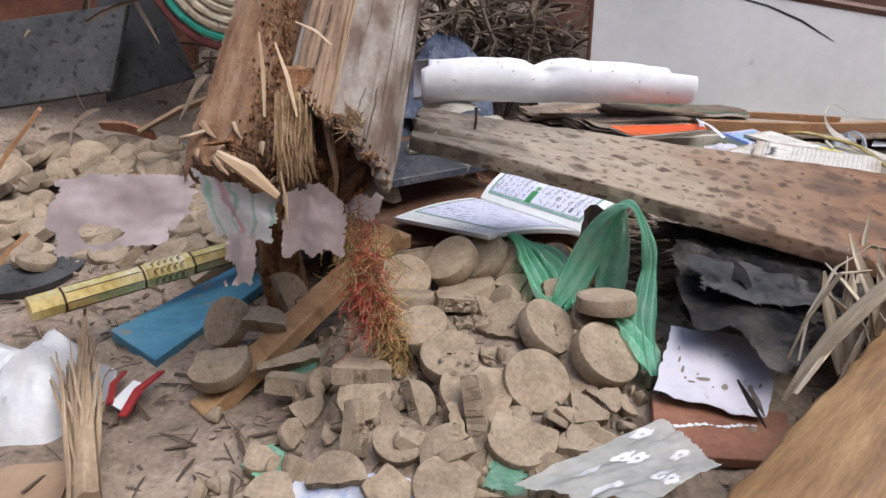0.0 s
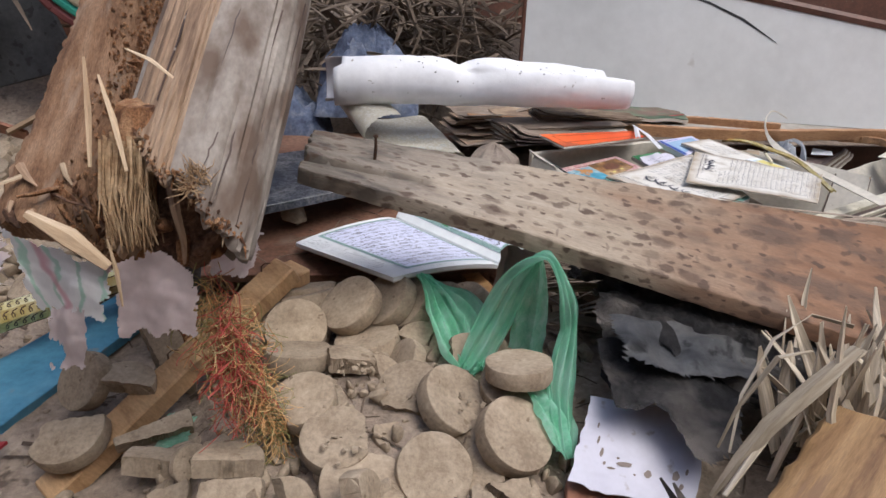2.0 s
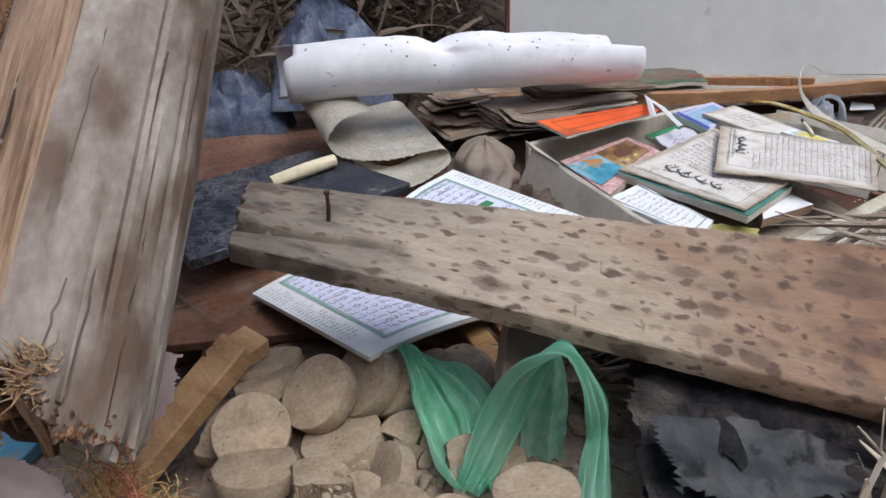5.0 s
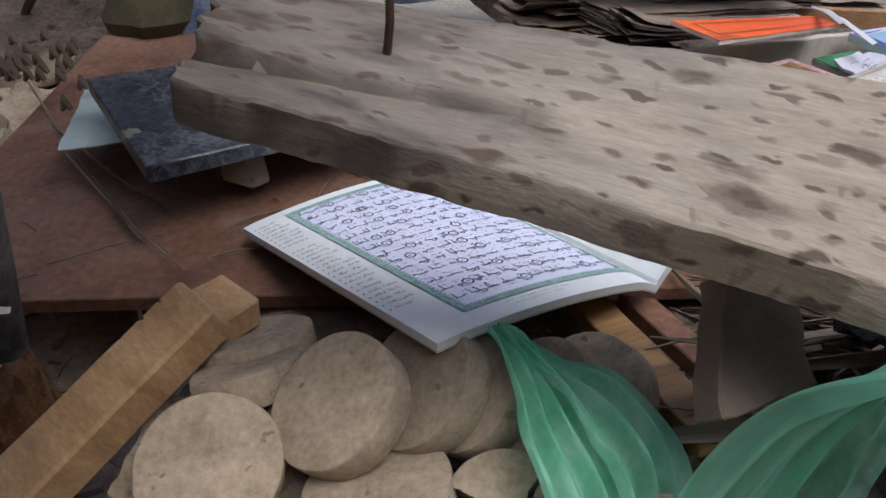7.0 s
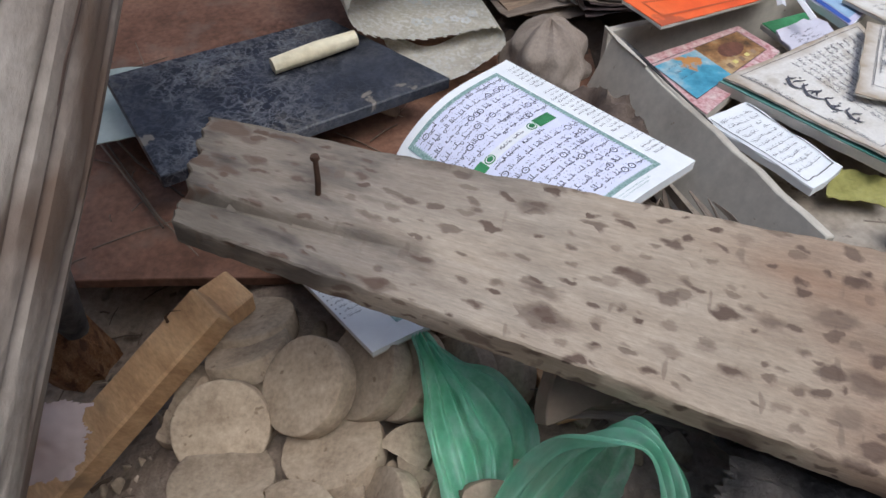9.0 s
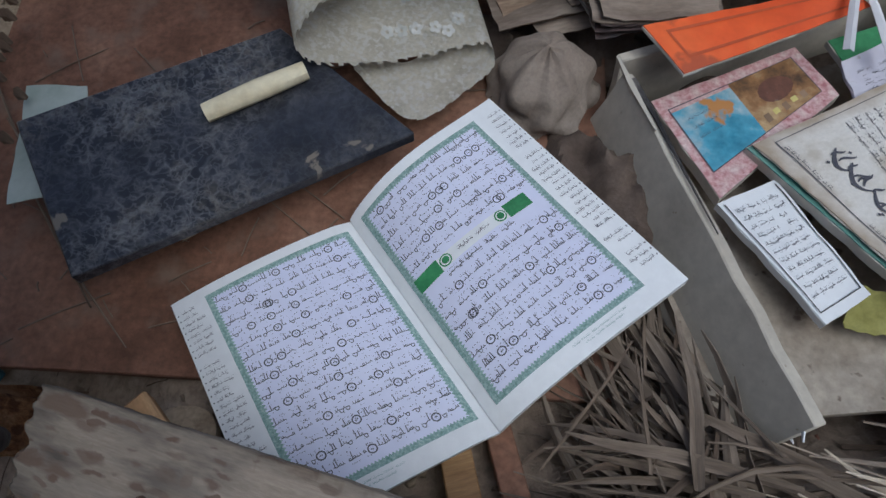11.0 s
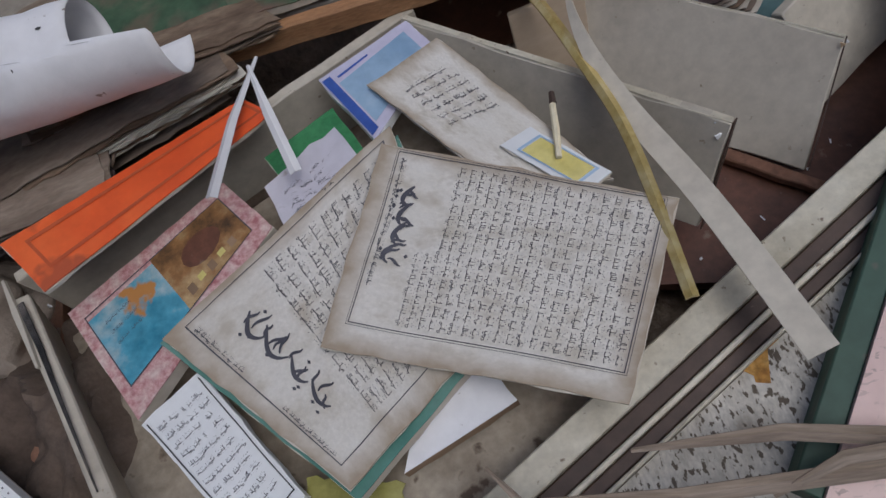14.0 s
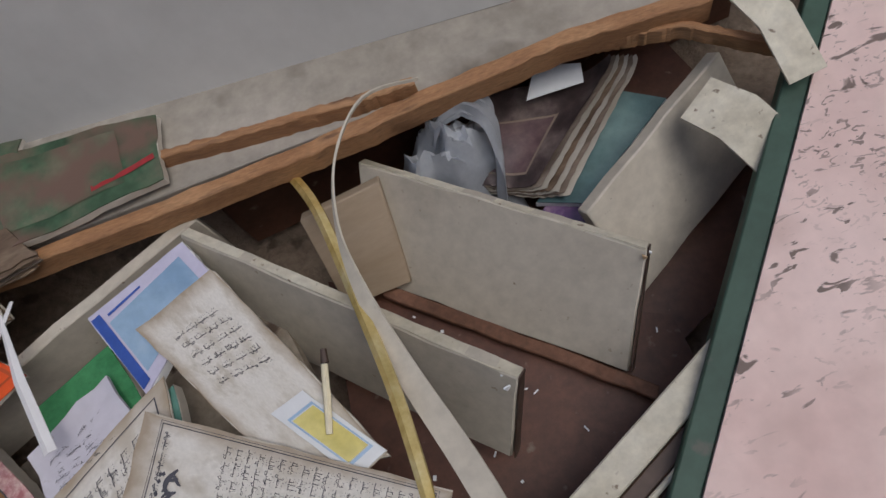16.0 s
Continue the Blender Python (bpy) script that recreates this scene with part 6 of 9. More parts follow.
def build_cabinet():
    base = holder("broken_cabinet", (0.7, 1.1, -0.05), "collapsed cream painted cabinet, its compartments open and full of papers", "cabinet")
    part("crack", ribbon([(0.292, 1.128, 0.1035), (0.309, 1.088, 0.1022), (0.323, 1.050, 0.1010), (0.350, 0.980, 0.0988)], [0.005, 0.004, 0.0025, 0.0006], (0.93, 0.37, 0), 0.0012), BLACK_PLASTIC, base, "dark split along the board's edge")
    part("edge_splinter", ribbon([(0.279, 1.150, 0.1065), (0.290, 1.120, 0.1045), (0.308, 1.074, 0.1030)], [0.002, 0.005, 0.002], (0.93, 0.37, 0.1), 0.003), CREAM_BOARD, base, "splinter standing off the board's edge")
    part("side_board", upright((0.284, 1.134, 0.102), (0.402, 0.835, 0.092), 0.085, 0.012, (-0.03, -0.01, 0)), CREAM_BOARD, base)
    part("divider", upright((0.612, 1.279, 0.09), (0.797, 1.091, 0.09), 0.078, 0.010, (-0.025, -0.03, 0)), CREAM_BOARD, base, "cream divider board with a splintered end")
    part("divider", upright((0.748, 1.292, 0.066), (0.905, 1.143, 0.066), 0.075, 0.010, (-0.035, -0.055, 0)), CREAM_BOARD, base, "cream divider board with a splintered end")
    part("back_board", upright((0.285, 1.150, 0.100), (0.625, 1.290, 0.085), 0.075, 0.010), CREAM_BOARD, base)
    # a cream board coloured dark: the shade of the void behind is in its colour
    part("back_board", upright((0.62, 1.33, 0.06), (1.10, 1.36, 0.05), 0.1, 0.010), DARK_BOARD, base)
    for a, b, low in (((0.612, 1.279, 0.09), (0.797, 1.091, 0.09), (-0.025, -0.03, -0.078)), ((0.748, 1.292, 0.066), (0.905, 1.143, 0.066), (-0.035, -0.055, -0.075))):
        a, b, low = V(*a), V(*b), V(*low)
        d, side = (b - a).normalized(), (b - a).cross(low).normalized() * 0.010
        top = [a.lerp(b, k / 14) + side * 0.5 + V(0, 0, 0.0008) for k in range(15)]
        part("top_edge", ribbon(top, [0.008 + 0.003 * noise.noise(V(k * 1.7, a.x * 9, 2)) for k in range(15)], side.normalized(), 0.0012), FRAME_PAINT, base, "pale chipped upper edge")
        part("broken_edge", plate([b + d * 0.0006 + side * 0.1, b + d * 0.0006 + side * 0.9, b + d * 0.0006 + side * 0.9 + low, b + d * 0.0006 + side * 0.1 + low], 0.001, 0.006, None, 0.0008, 4, d), FRAME_DARK, base, "rough dark brown broken edge")
    part("bottom_board", plate([(0.36, 0.85, 0.030), (0.72, 0.90, 0.030), (0.64, 1.26, 0.040), (0.27, 1.12, 0.040)], 0.012, 0.03), DIRTY_CREAM, base, "dirty cream bottom board")
    part("bottom_board", plate([(0.66, 1.06, -0.012), (0.92, 0.99, -0.028), (0.92, 1.12, -0.028), (0.68, 1.25, -0.012)], 0.012, 0.03), DARK_BOARD, base, "dark brown varnished bottom board")
    part("bottom_board", plate([(0.72, 1.24, -0.014), (0.92, 1.10, -0.030), (1.06, 1.16, -0.03), (1.02, 1.36, -0.014)], 0.012, 0.03), DARK_BOARD, base, "dark brown varnished bottom board")


build_cabinet()
thing("loose_board", upright((0.884, 1.187, 0.058), (1.021, 1.262, 0.060), 0.07, 0.012, (0.02, -0.05, 0)), CREAM_BOARD, "loose cream painted board leaning in the cabinet", "board")
thing("wood_block", bevelled(plate([(0.692, 1.215, 0.002), (0.748, 1.212, 0.006), (0.758, 1.266, 0.072), (0.694, 1.262, 0.072)], 0.012, 0.02), 0.001), PLY, "pale plywood offcut leaning on the divider", "board")

def booklet(name, corners, thick, cover, label, category="book", pages=OLD_PAGE, bulge=None, group="papers in the cabinet"):
    """A closed booklet or a leaf stack: a paper block and a cover on top."""
    c = [V(*p) for p in corners]
    mid = sum(c, V(0, 0, 0)) / 4
    base = holder(name, (mid.x, mid.y, mid.z - thick), label, category, group)
    part("page_block", plate([p - V(0, 0, 0.0012) for p in c], thick, 0.012, bulge, 0.0008, 3, (0, 0, -1)), pages, base)
    wide, deep = (c[1] - c[0]).length, (c[3] - c[0]).length
    part("cover", slab(quad(*c, bulge), max(2, round(wide / 0.012)), max(2, round(deep / 0.012)), 0.001, 1 if cover is AGED_PAGE else wide, 1 if cover is AGED_PAGE else deep, (0, 0, -1), 0.0009 if cover is AGED_PAGE else 0.0004, 5), cover, base)
    return base, quad(*c, bulge)


def calligraphy(fn, u, v0, v1, w, pen, seed):
    """A line of bold curved brush strokes with dots, along v at u."""
    r = random.Random(seed)
    bm = bmesh.new()

    def stroke(pts, k):
        n, a, b = len(pts), [], []
        for i, (x, y) in enumerate(pts):
            x0, y0 = pts[max(0, i - 1)]
            x1, y1 = pts[min(n - 1, i + 1)]
            d = math.hypot(x1 - x0, y1 - y0) or 1
            q = k * (0.25 + 0.75 * math.sin(math.pi * (i + 0.6) / (n + 0.2))) / d
            a.append(bm.verts.new(V(*fn(x - (y1 - y0) * q, y + (x1 - x0) * q)) + V(0, 0, 0.0011)))
            b.append(bm.verts.new(V(*fn(x + (y1 - y0) * q, y - (x1 - x0) * q)) + V(0, 0, 0.0011)))
        for i in range(n - 1):
            bm.faces.new([a[i], b[i], b[i + 1], a[i + 1]])
    n = 4
    for k in range(n):
        a, ln = v0 + (v1 - v0) * k / n, (v1 - v0) / n * r.uniform(0.9, 1.25)
        deep, lift = r.uniform(0.30, 0.55) * w, r.uniform(-0.12, 0.12) * w
        stroke([(u + lift - deep * math.sin(math.pi * (i / 10) ** 0.8) + 0.2 * w * i / 10, a + ln * i / 10) for i in range(11)], pen)
    for k in range(12):
        a = v0 + (v1 - v0) * (k + r.uniform(0.1, 0.9)) / 12
        x, h, tilt = u + r.uniform(-0.35, 0.1) * w, r.uniform(0.35, 0.8) * w, r.uniform(-0.03, 0.05)
        stroke([(x + h * i / 6, a + tilt * i / 6 + 0.008 * math.sin(i * 0.9)) for i in range(7)], pen * 0.7)
    for k in range(9):
        a, x = v0 + (v1 - v0) * r.random(), u + r.choice((-0.6, -0.45, 0.5, 0.65)) * w
        bm.faces.new([bm.verts.new(V(*fn(x + p * pen * 0.8, a + q * pen * 1.2)) + V(0, 0, 0.0011)) for p, q in ((-1, 0), (0, -1), (1, 0), (0, 1))])
    return bm


def leaf_rows(base, fn, u0, u1, v0, v1, rows, h, words, seed, gap=0.0009, pen=0.04):
    r = random.Random(seed)
    for k in range(rows):
        v = v1 - (k + 0.5) * (v1 - v0) / rows
        part("text_line", strokes(fn, u0, u1 - r.choice((0, 0, 0.02, 0.08)) * (u1 - u0), v, h, words, r, bmesh.new(), gap, pen), INK, base)


# orange booklet
b, f = booklet("orange_booklet", [(0.329, 1.116, 0.124), (0.503, 1.209, 0.114), (0.484, 1.228, 0.118), (0.297, 1.163, 0.13)], 0.003, ORANGE, "orange covered booklet lying on the cabinet's back board")
part("cover_frame", border(f, 0.07, 0.985, 0.22, 0.82, 0.012, 0.06, 0.0006), DARK_ORANGE, b, "darker printed frame")
# picture booklet
b, f = booklet("picture_booklet", [(0.364, 1.026, 0.076), (0.478, 1.137, 0.080), (0.446, 1.187, 0.084), (0.312, 1.122, 0.080)], 0.012, PINK_MARBLE, "pink marbled booklet with two colour pictures on its cover")
part("picture", patch(f, 0.06, 0.47, 0.2, 0.82, 0.0006, 8, 6), SKY_PICTURE, b, "blue printed picture")
part("picture", patch(f, 0.47, 0.92, 0.2, 0.86, 0.0007, 8, 6), BROWN_PICTURE, b, "brown printed picture")
bm = bmesh.new()
bm.faces.new([bm.verts.new(V(*f(0.70 + 0.12 * math.cos(q * 0.449), 0.56 + 0.16 * math.sin(q * 0.449))) + V(0, 0, 0.0010)) for q in range(14)])
part("arch_print", bm, DARK_BOARD, b, "dark printed arch")
for k in range(5):
    part("print_patch", patch(f, 0.52 + 0.07 * k, 0.56 + 0.07 * k, 0.26 + 0.03 * (k % 2), 0.36, 0.0011, 1, 1), YELLOW if k % 2 else CARDBOARD, b, "small printed window")
leaf_rows(b, f, 0.12, 0.30, 0.45, 0.75, 3, 0.04, 2, 17, 0.0010)
part("picture_edge", border(f, 0.055, 0.925, 0.19, 0.865, 0.006, 0.01, 0.0009), INK, b)
# folded page strip
b, f = booklet("folded_pages", [(0.435, 0.922, 0.066), (0.471, 0.947, 0.070), (0.411, 1.046, 0.078), (0.363, 1.024, 0.072)], 0.008, PAGE, "folded strip of printed white pages", "papers", PAGE, rumple(0.005, 2.2, 5))
leaf_rows(b, f, 0.12, 0.88, 0.14, 0.92, 11, 0.05, 4, 3)
part("page_border", border(f, 0.05, 0.95, 0.07, 0.97, 0.018, 0.008, 0.0010, "lrb"), SLAB_GREY, b, "dark grey printed rule")
# green book with the first loose leaf on it
b, f = booklet("green_book", [(0.507, 0.933, 0.083), (0.60, 0.995, 0.085), (0.585, 1.175, 0.085), (0.388, 1.072, 0.085)], 0.010, GREEN_COVER, "closed green hardback book")
b, f = booklet("printed_leaf", [(0.505, 0.939, 0.0885), (0.592, 0.995, 0.09), (0.582, 1.181, 0.09), (0.392, 1.073, 0.0895)], 0.0012, AGED_PAGE, "yellowed printed leaf with large lettering", "paper", OLD_PAGE, rumple(0.0015, 4, 2))
part("ruled_frame", border(f, 0.07, 0.96, 0.08, 0.96, 0.005, 0.004, 0.0009), INK, b)
part("ornament_row", strokes(lambda u, v: f(v, u), 0.12, 0.40, 0.088, 0.03, 9, random.Random(2), bmesh.new(), 0.0010), INK, b, "row of small printed ornaments")
part("ornament_row", strokes(lambda u, v: f(v, u), 0.62, 0.92, 0.088, 0.03, 9, random.Random(3), bmesh.new(), 0.0010), INK, b, "row of small printed ornaments")
r = random.Random(31)
for k in range(11):
    part("text_line", strokes(lambda u, v: f(v, u), 0.12 if k > 3 else 0.16, 0.92, 0.90 - k * 0.052, 0.048, 8, r, bmesh.new(), 0.0006, 0.036), INK, b)
part("title", calligraphy(f, 0.24, 0.26, 0.80, 0.105, 0.0095, 4), INK, b, "large black brush lettering")
# second loose leaf
b, f = booklet("printed_leaf", [(0.505, 1.026, 0.100), (0.672, 0.938, 0.100), (0.742, 1.045, 0.106), (0.575, 1.157, 0.103)], 0.001, AGED_PAGE, "yellowed leaf printed with close rows, its edge stained", "paper", OLD_PAGE, rumple(0.003, 3, 8))
part("ruled_frame", border(f, 0.075, 0.965, 0.125, 0.975, 0.003, 0.004, 0.0009), INK, b)
part("ruled_frame", border(f, 0.068, 0.972, 0.115, 0.985, 0.0015, 0.002, 0.0009), INK, b)
part("ornament_row", strokes(lambda u, v: f(v, u), 0.30, 0.95, 0.10, 0.028, 16, random.Random(5), bmesh.new(), 0.0010), INK, b, "row of small printed ornaments")
for k in range(20):
    part("text_line", strokes(lambda u, v: f(v, u), 0.15, 0.96 if k < 18 else 0.5, 0.935 - k * 0.0365, 0.037, 13, r, bmesh.new(), 0.0006, 0.033), INK, b)
part("title", calligraphy(f, 0.155, 0.42, 0.80, 0.075, 0.0095, 9), INK, b, "large black brush lettering")
# white thin book
booklet("white_book", [(0.534, 0.943, 0.070), (0.612, 0.965, 0.072), (0.60, 0.995, 0.072), (0.555, 0.99, 0.070)], 0.012, WHITE_PAPER, "thin white book with a brown edge", pages=CARDBOARD)
# upper books
b, f = booklet("blue_book", [(0.569, 1.173, 0.09), (0.632, 1.235, 0.094), (0.616, 1.268, 0.098), (0.538, 1.241, 0.096)], 0.008, LILAC_PAGE, "light blue booklet with a dark blue edge stripe", pages=PAGE)
part("picture", patch(f, 0.12, 0.9, 0.12, 0.80, 0.0006, 6, 6), BLUE_COVER, b, "light blue printed field")
part("stripe", patch(f, 0.01, 0.10, 0.05, 0.95, 0.0007, 2, 6), DEEP_BLUE, b, "dark blue stripe")
part("stripe", patch(f, 0.15, 0.5, 0.86, 0.89, 0.0007, 4, 1), DEEP_BLUE, b, "thin blue line")
b, f = booklet("old_booklet", [(0.649, 1.089, 0.0965), (0.713, 1.0765, 0.0975), (0.6355, 1.234, 0.103), (0.5745, 1.216, 0.1005)], 0.003, AGED_PAGE, "old stained booklet with a handwritten cover")
leaf_rows(b, f, 0.22, 0.84, 0.50, 0.86, 6, 0.042, 4, 9)
b, f = booklet("yellow_booklet", [(0.652, 1.125, 0.1020), (0.692, 1.071, 0.0995), (0.713, 1.079, 0.1005), (0.675, 1.131, 0.1030)], 0.0012, PAGE, "yellow and white booklet under the leaf")
part("picture", patch(f, 0.2, 0.85, 0.2, 0.85, 0.0006, 4, 4), YELLOW, b, "yellow printed field")
part("picture_edge", border(f, 0.16, 0.89, 0.14, 0.91, 0.03, 0.04, 0.0008), BLUE_COVER, b)
booklet("green_booklet", [(0.50, 1.150, 0.076), (0.56, 1.17, 0.076), (0.54, 1.225, 0.08), (0.48, 1.20, 0.08)], 0.006, DEEP_GREEN, "dark green booklet standing among the papers")
b, f = booklet("crumpled_page", [(0.49, 1.125, 0.084), (0.56, 1.15, 0.084), (0.54, 1.20, 0.088), (0.48, 1.165, 0.09)], 0.002, PAPER_LILAC, "crumpled lilac white printed page", "paper", PAPER_LILAC, rumple(0.009, 3.5, 9))
leaf_rows(b, f, 0.15, 0.85, 0.1, 0.7, 5, 0.08, 4, 5, 0.0012)
thing("cloth_scrap", plate([(0.455, 0.925, 0.052), (0.52, 0.915, 0.05), (0.53, 0.94, 0.056), (0.47, 0.96, 0.06)], 0.001, 0.006, rumple(0.006, 4, 3), 0.002), LEAF_YELLOW, "yellow green cloth scrap", "cloth")
# brown brittle papers behind: curled sheaves
r = random.Random(44)
for k in range(24):
    y, z = 1.180 + 0.0050 * k + r.uniform(-0.006, 0.006), 0.092 + 0.0012 * k
    x0, ln, d = 0.19 + r.uniform(-0.03, 0.07), r.uniform(0.17, 0.26), r.uniform(0.05, 0.08)
    curl, tilt = r.uniform(0.0, 0.016), r.uniform(-0.012, 0.012)

    def bend(u, v, k=k, curl=curl):
        return curl * (1 - v) ** 3 * (0.4 + 0.6 * math.sin(3 * u + k)) + rumple(0.003, 2, k)(u, v)
    thing("brown_paper", plate([(x0, y, z), (x0 + ln, y + 0.38 * ln + tilt, z - 0.004), (x0 + ln - 0.02, y + 0.38 * ln + d, z - 0.002), (x0 - 0.025, y + d, z + 0.003)], r.choice((0.0006, 0.0010, 0.0018)), 0.012, bend, 0.0014, k), r.choice((BROWN_PAPER, BROWN_PAPER, CURL_PAPER)) if k < 22 else r.choice((BROWN_PAPER, CURL_PAPER, OLD_PAGE)), "sheaf of brown brittle old paper with torn edges", "paper", "brown papers")


def sheaf(name, corners, thick, leaves, seed, mats, label, curl=0.0):
    """A stack of old leaves whose edges stand out unevenly; corners of its upper face, front edge first."""
    c = [V(*p) for p in corners]
    mid = sum(c, V(0, 0, 0)) / 4
    base = holder(name, (mid.x, mid.y, mid.z - thick), label, "papers", "brown papers")
    r = random.Random(seed)
    across, back = (c[1] - c[0]).normalized(), (c[3] - c[0]).normalized()
    for k in range(leaves):
        f = k / max(1, leaves - 1)
        low = V(0, 0, -thick * (1 - f))
        push = [across * r.gauss(0, 0.004) - back * r.uniform(-0.002, 0.006) for _ in range(4)]
        q = [p + low + d for p, d in zip(c, push)]

        def bend(u, v, k=k, f=f):
            return curl * f * math.exp(-u * 5) * (1 - 0.4 * v) + rumple(0.0022, 3, seed + k * 0.37)(u, v)
        part("leaf", plate(q, thick / leaves * r.uniform(0.45, 0.8), 0.010, bend, 0.0016, seed + k, (0, 0, -1)), r.choice(mats), base)
    return base


sheaf("old_papers", [(0.255, 1.200, 0.126), (0.480, 1.262, 0.122), (0.455, 1.320, 0.124), (0.225, 1.262, 0.130)], 0.020, 11, 3, (OLD_PAGE, OLD_PAGE, CURL_PAPER, BROWN_PAPER), "thick sheaf of yellowed brittle leaves with frayed edges")
sheaf("old_papers", [(0.315, 1.252, 0.142), (0.520, 1.292, 0.124), (0.505, 1.318, 0.126), (0.305, 1.290, 0.146)], 0.014, 8, 17, (BROWN_PAPER, CURL_PAPER, BROWN_PAPER), "dark brown sheaf of brittle old leaves")
sheaf("curled_magazine", [(0.262, 1.172, 0.122), (0.372, 1.196, 0.116), (0.365, 1.235, 0.118), (0.250, 1.222, 0.126)], 0.012, 7, 29, (CURL_PAPER, MAGAZINE, OLD_PAGE), "old magazine with its dusty pages curled up", 0.012)
# shelf: green magazine
b, f = booklet("green_magazine", [(0.489, 1.300, 0.124), (0.622, 1.308, 0.120), (0.625, 1.366, 0.121), (0.470, 1.392, 0.126)], 0.006, GREEN_MAG, "green magazine with a faded picture lying on the shelf", "magazine", OLD_PAGE, rumple(0.004, 3, 7), "")
part("picture", patch(f, 0.12, 0.80, 0.16, 0.88, 0.0008, 8, 6), GREEN_MAG, b, "faded brown picture")
part("stripe", patch(lambda u, v: f(u, v + 0.25 * (u - 0.5)), 0.62, 0.98, 0.18, 0.25, 0.0010, 6, 2), RED_TAG, b, "red stripe")
booklet("old_papers", [(0.34, 1.325, 0.126), (0.50, 1.318, 0.122), (0.52, 1.395, 0.122), (0.34, 1.42, 0.126)], 0.003, GREEN_MAG, "stack of greenish brown old papers on the shelf", "papers", OLD_PAGE, rumple(0.005, 3, 9), "")
# back compartment
booklet("teal_magazine", [(0.860, 1.228, 0.018), (0.892, 1.212, 0.018), (0.985, 1.266, 0.020), (0.955, 1.290, 0.022)], 0.006, TEAL, "teal covered magazine in the cabinet", "magazine", PAGE)
booklet("purple_magazine", [(0.850, 1.215, 0.010), (0.885, 1.190, 0.010), (0.955, 1.240, 0.012), (0.92, 1.262, 0.014)], 0.006, PURPLE, "purple covered magazine with pale figures", "magazine", PAGE)
def build_open_magazine():
    base = holder("open_magazine", (0.88, 1.27, 0.02), "open brown printed magazine with its pages curled over", "magazine")
    for k in range(7):
        grow = 0.0035 * k
        flat = quad((0.826, 1.252, 0.034 - 0.0022 * k), (0.862 + grow, 1.230 - grow * 0.6, 0.034 - 0.0022 * k), (0.958 + grow, 1.292, 0.044 - 0.0022 * k), (0.862, 1.320, 0.042 - 0.0022 * k))

        def page(u, v, flat=flat, k=k):
            lift = max(0.0, (u - 0.55) / 0.45)
            over = max(0.0, (v - 0.80) / 0.20)
            p = V(*flat(u, v)) + V(0, 0, 0.022 * lift * lift * (0.4 + 0.6 * v) + 0.004 * math.sin(3 * v) + 0.0015 * noise.noise(V(u * 3, v * 3, k)))
            return p + V(-0.010, -0.004, 0.006) * over * over * lift
        sheet = part("page", slab(page, 28, 22, 0.0011, 0.08, 0.1, (0, 0, -1), 0.0006, k), (MAGAZINE, CURL_PAPER, OLD_PAGE, BROWN_PAPER, OLD_PAGE, CURL_PAPER, OLD_PAGE)[k], base)
        if k == 0:
            part("picture_edge", border(page, 0.10, 0.72, 0.10, 0.62, 0.03, 0.02, 0.0007), CURL_PAPER, sheet, "pale printed frame")
            part("picture", patch(page, 0.13, 0.69, 0.12, 0.60, 0.0006, 8, 8), PURPLE_BROWN, sheet, "dim purple brown printed picture")


build_open_magazine()
thing("white_card", plate([(0.882, 1.291, 0.056), (0.926, 1.286, 0.056), (0.930, 1.300, 0.060), (0.898, 1.313, 0.062)], 0.0008, 0.01), PAGE, "small blank white card among the magazines", "card")


def build_bag():
    base = holder("carrier_bag", (0.81, 1.27, 0.0), "crumpled whitish plastic carrier bag in the cabinet", "plastic bag")
    part("body", heap(0.768, 0.856, 1.236, 1.316, -0.012, 0.100, 6, 3.2, 0.003, 0.5), BAG_FILM, base)
    part("handle", film([(0.806, 1.285, 0.060), (0.818, 1.292, 0.082), (0.836, 1.290, 0.088), (0.848, 1.276, 0.078), (0.846, 1.256, 0.052), (0.836, 1.240, 0.02)], [0.026, 0.024, 0.022, 0.024, 0.028, 0.030], (0.3, 0.9, 0.2), 0.003, 3, 9), BAG_FILM, base)


build_bag()
r = random.Random(9)
bm = bmesh.new()
for k in range(26):
    x, y = r.uniform(0.70, 0.92), r.uniform(1.03, 1.22)
    a = r.uniform(0, 3.14)
    d = V(math.cos(a), math.sin(a), 0) * r.uniform(0.0015, 0.005)
    p = V(x, y, -0.008 - 0.06 * (x - 0.70) * 0.9)
    ribbon([p, p + d], r.uniform(0.001, 0.0025), (-d.y, d.x, 0), 0.0006, bm)
thing("paint_flakes", bm, PAGE, "small white paint flakes on the dark board", "flakes", kind="stuff")
thing("lath", bevelled(plate([(0.72, 1.215, -0.002), (0.88, 1.065, -0.014), (0.886, 1.073, -0.014), (0.727, 1.224, -0.002)], 0.008, 0.02, rumple(0.001, 9, 2), 0.001), 0.001), RED_BOARD, "reddish brown lath on the cabinet's dark bottom", "lath")
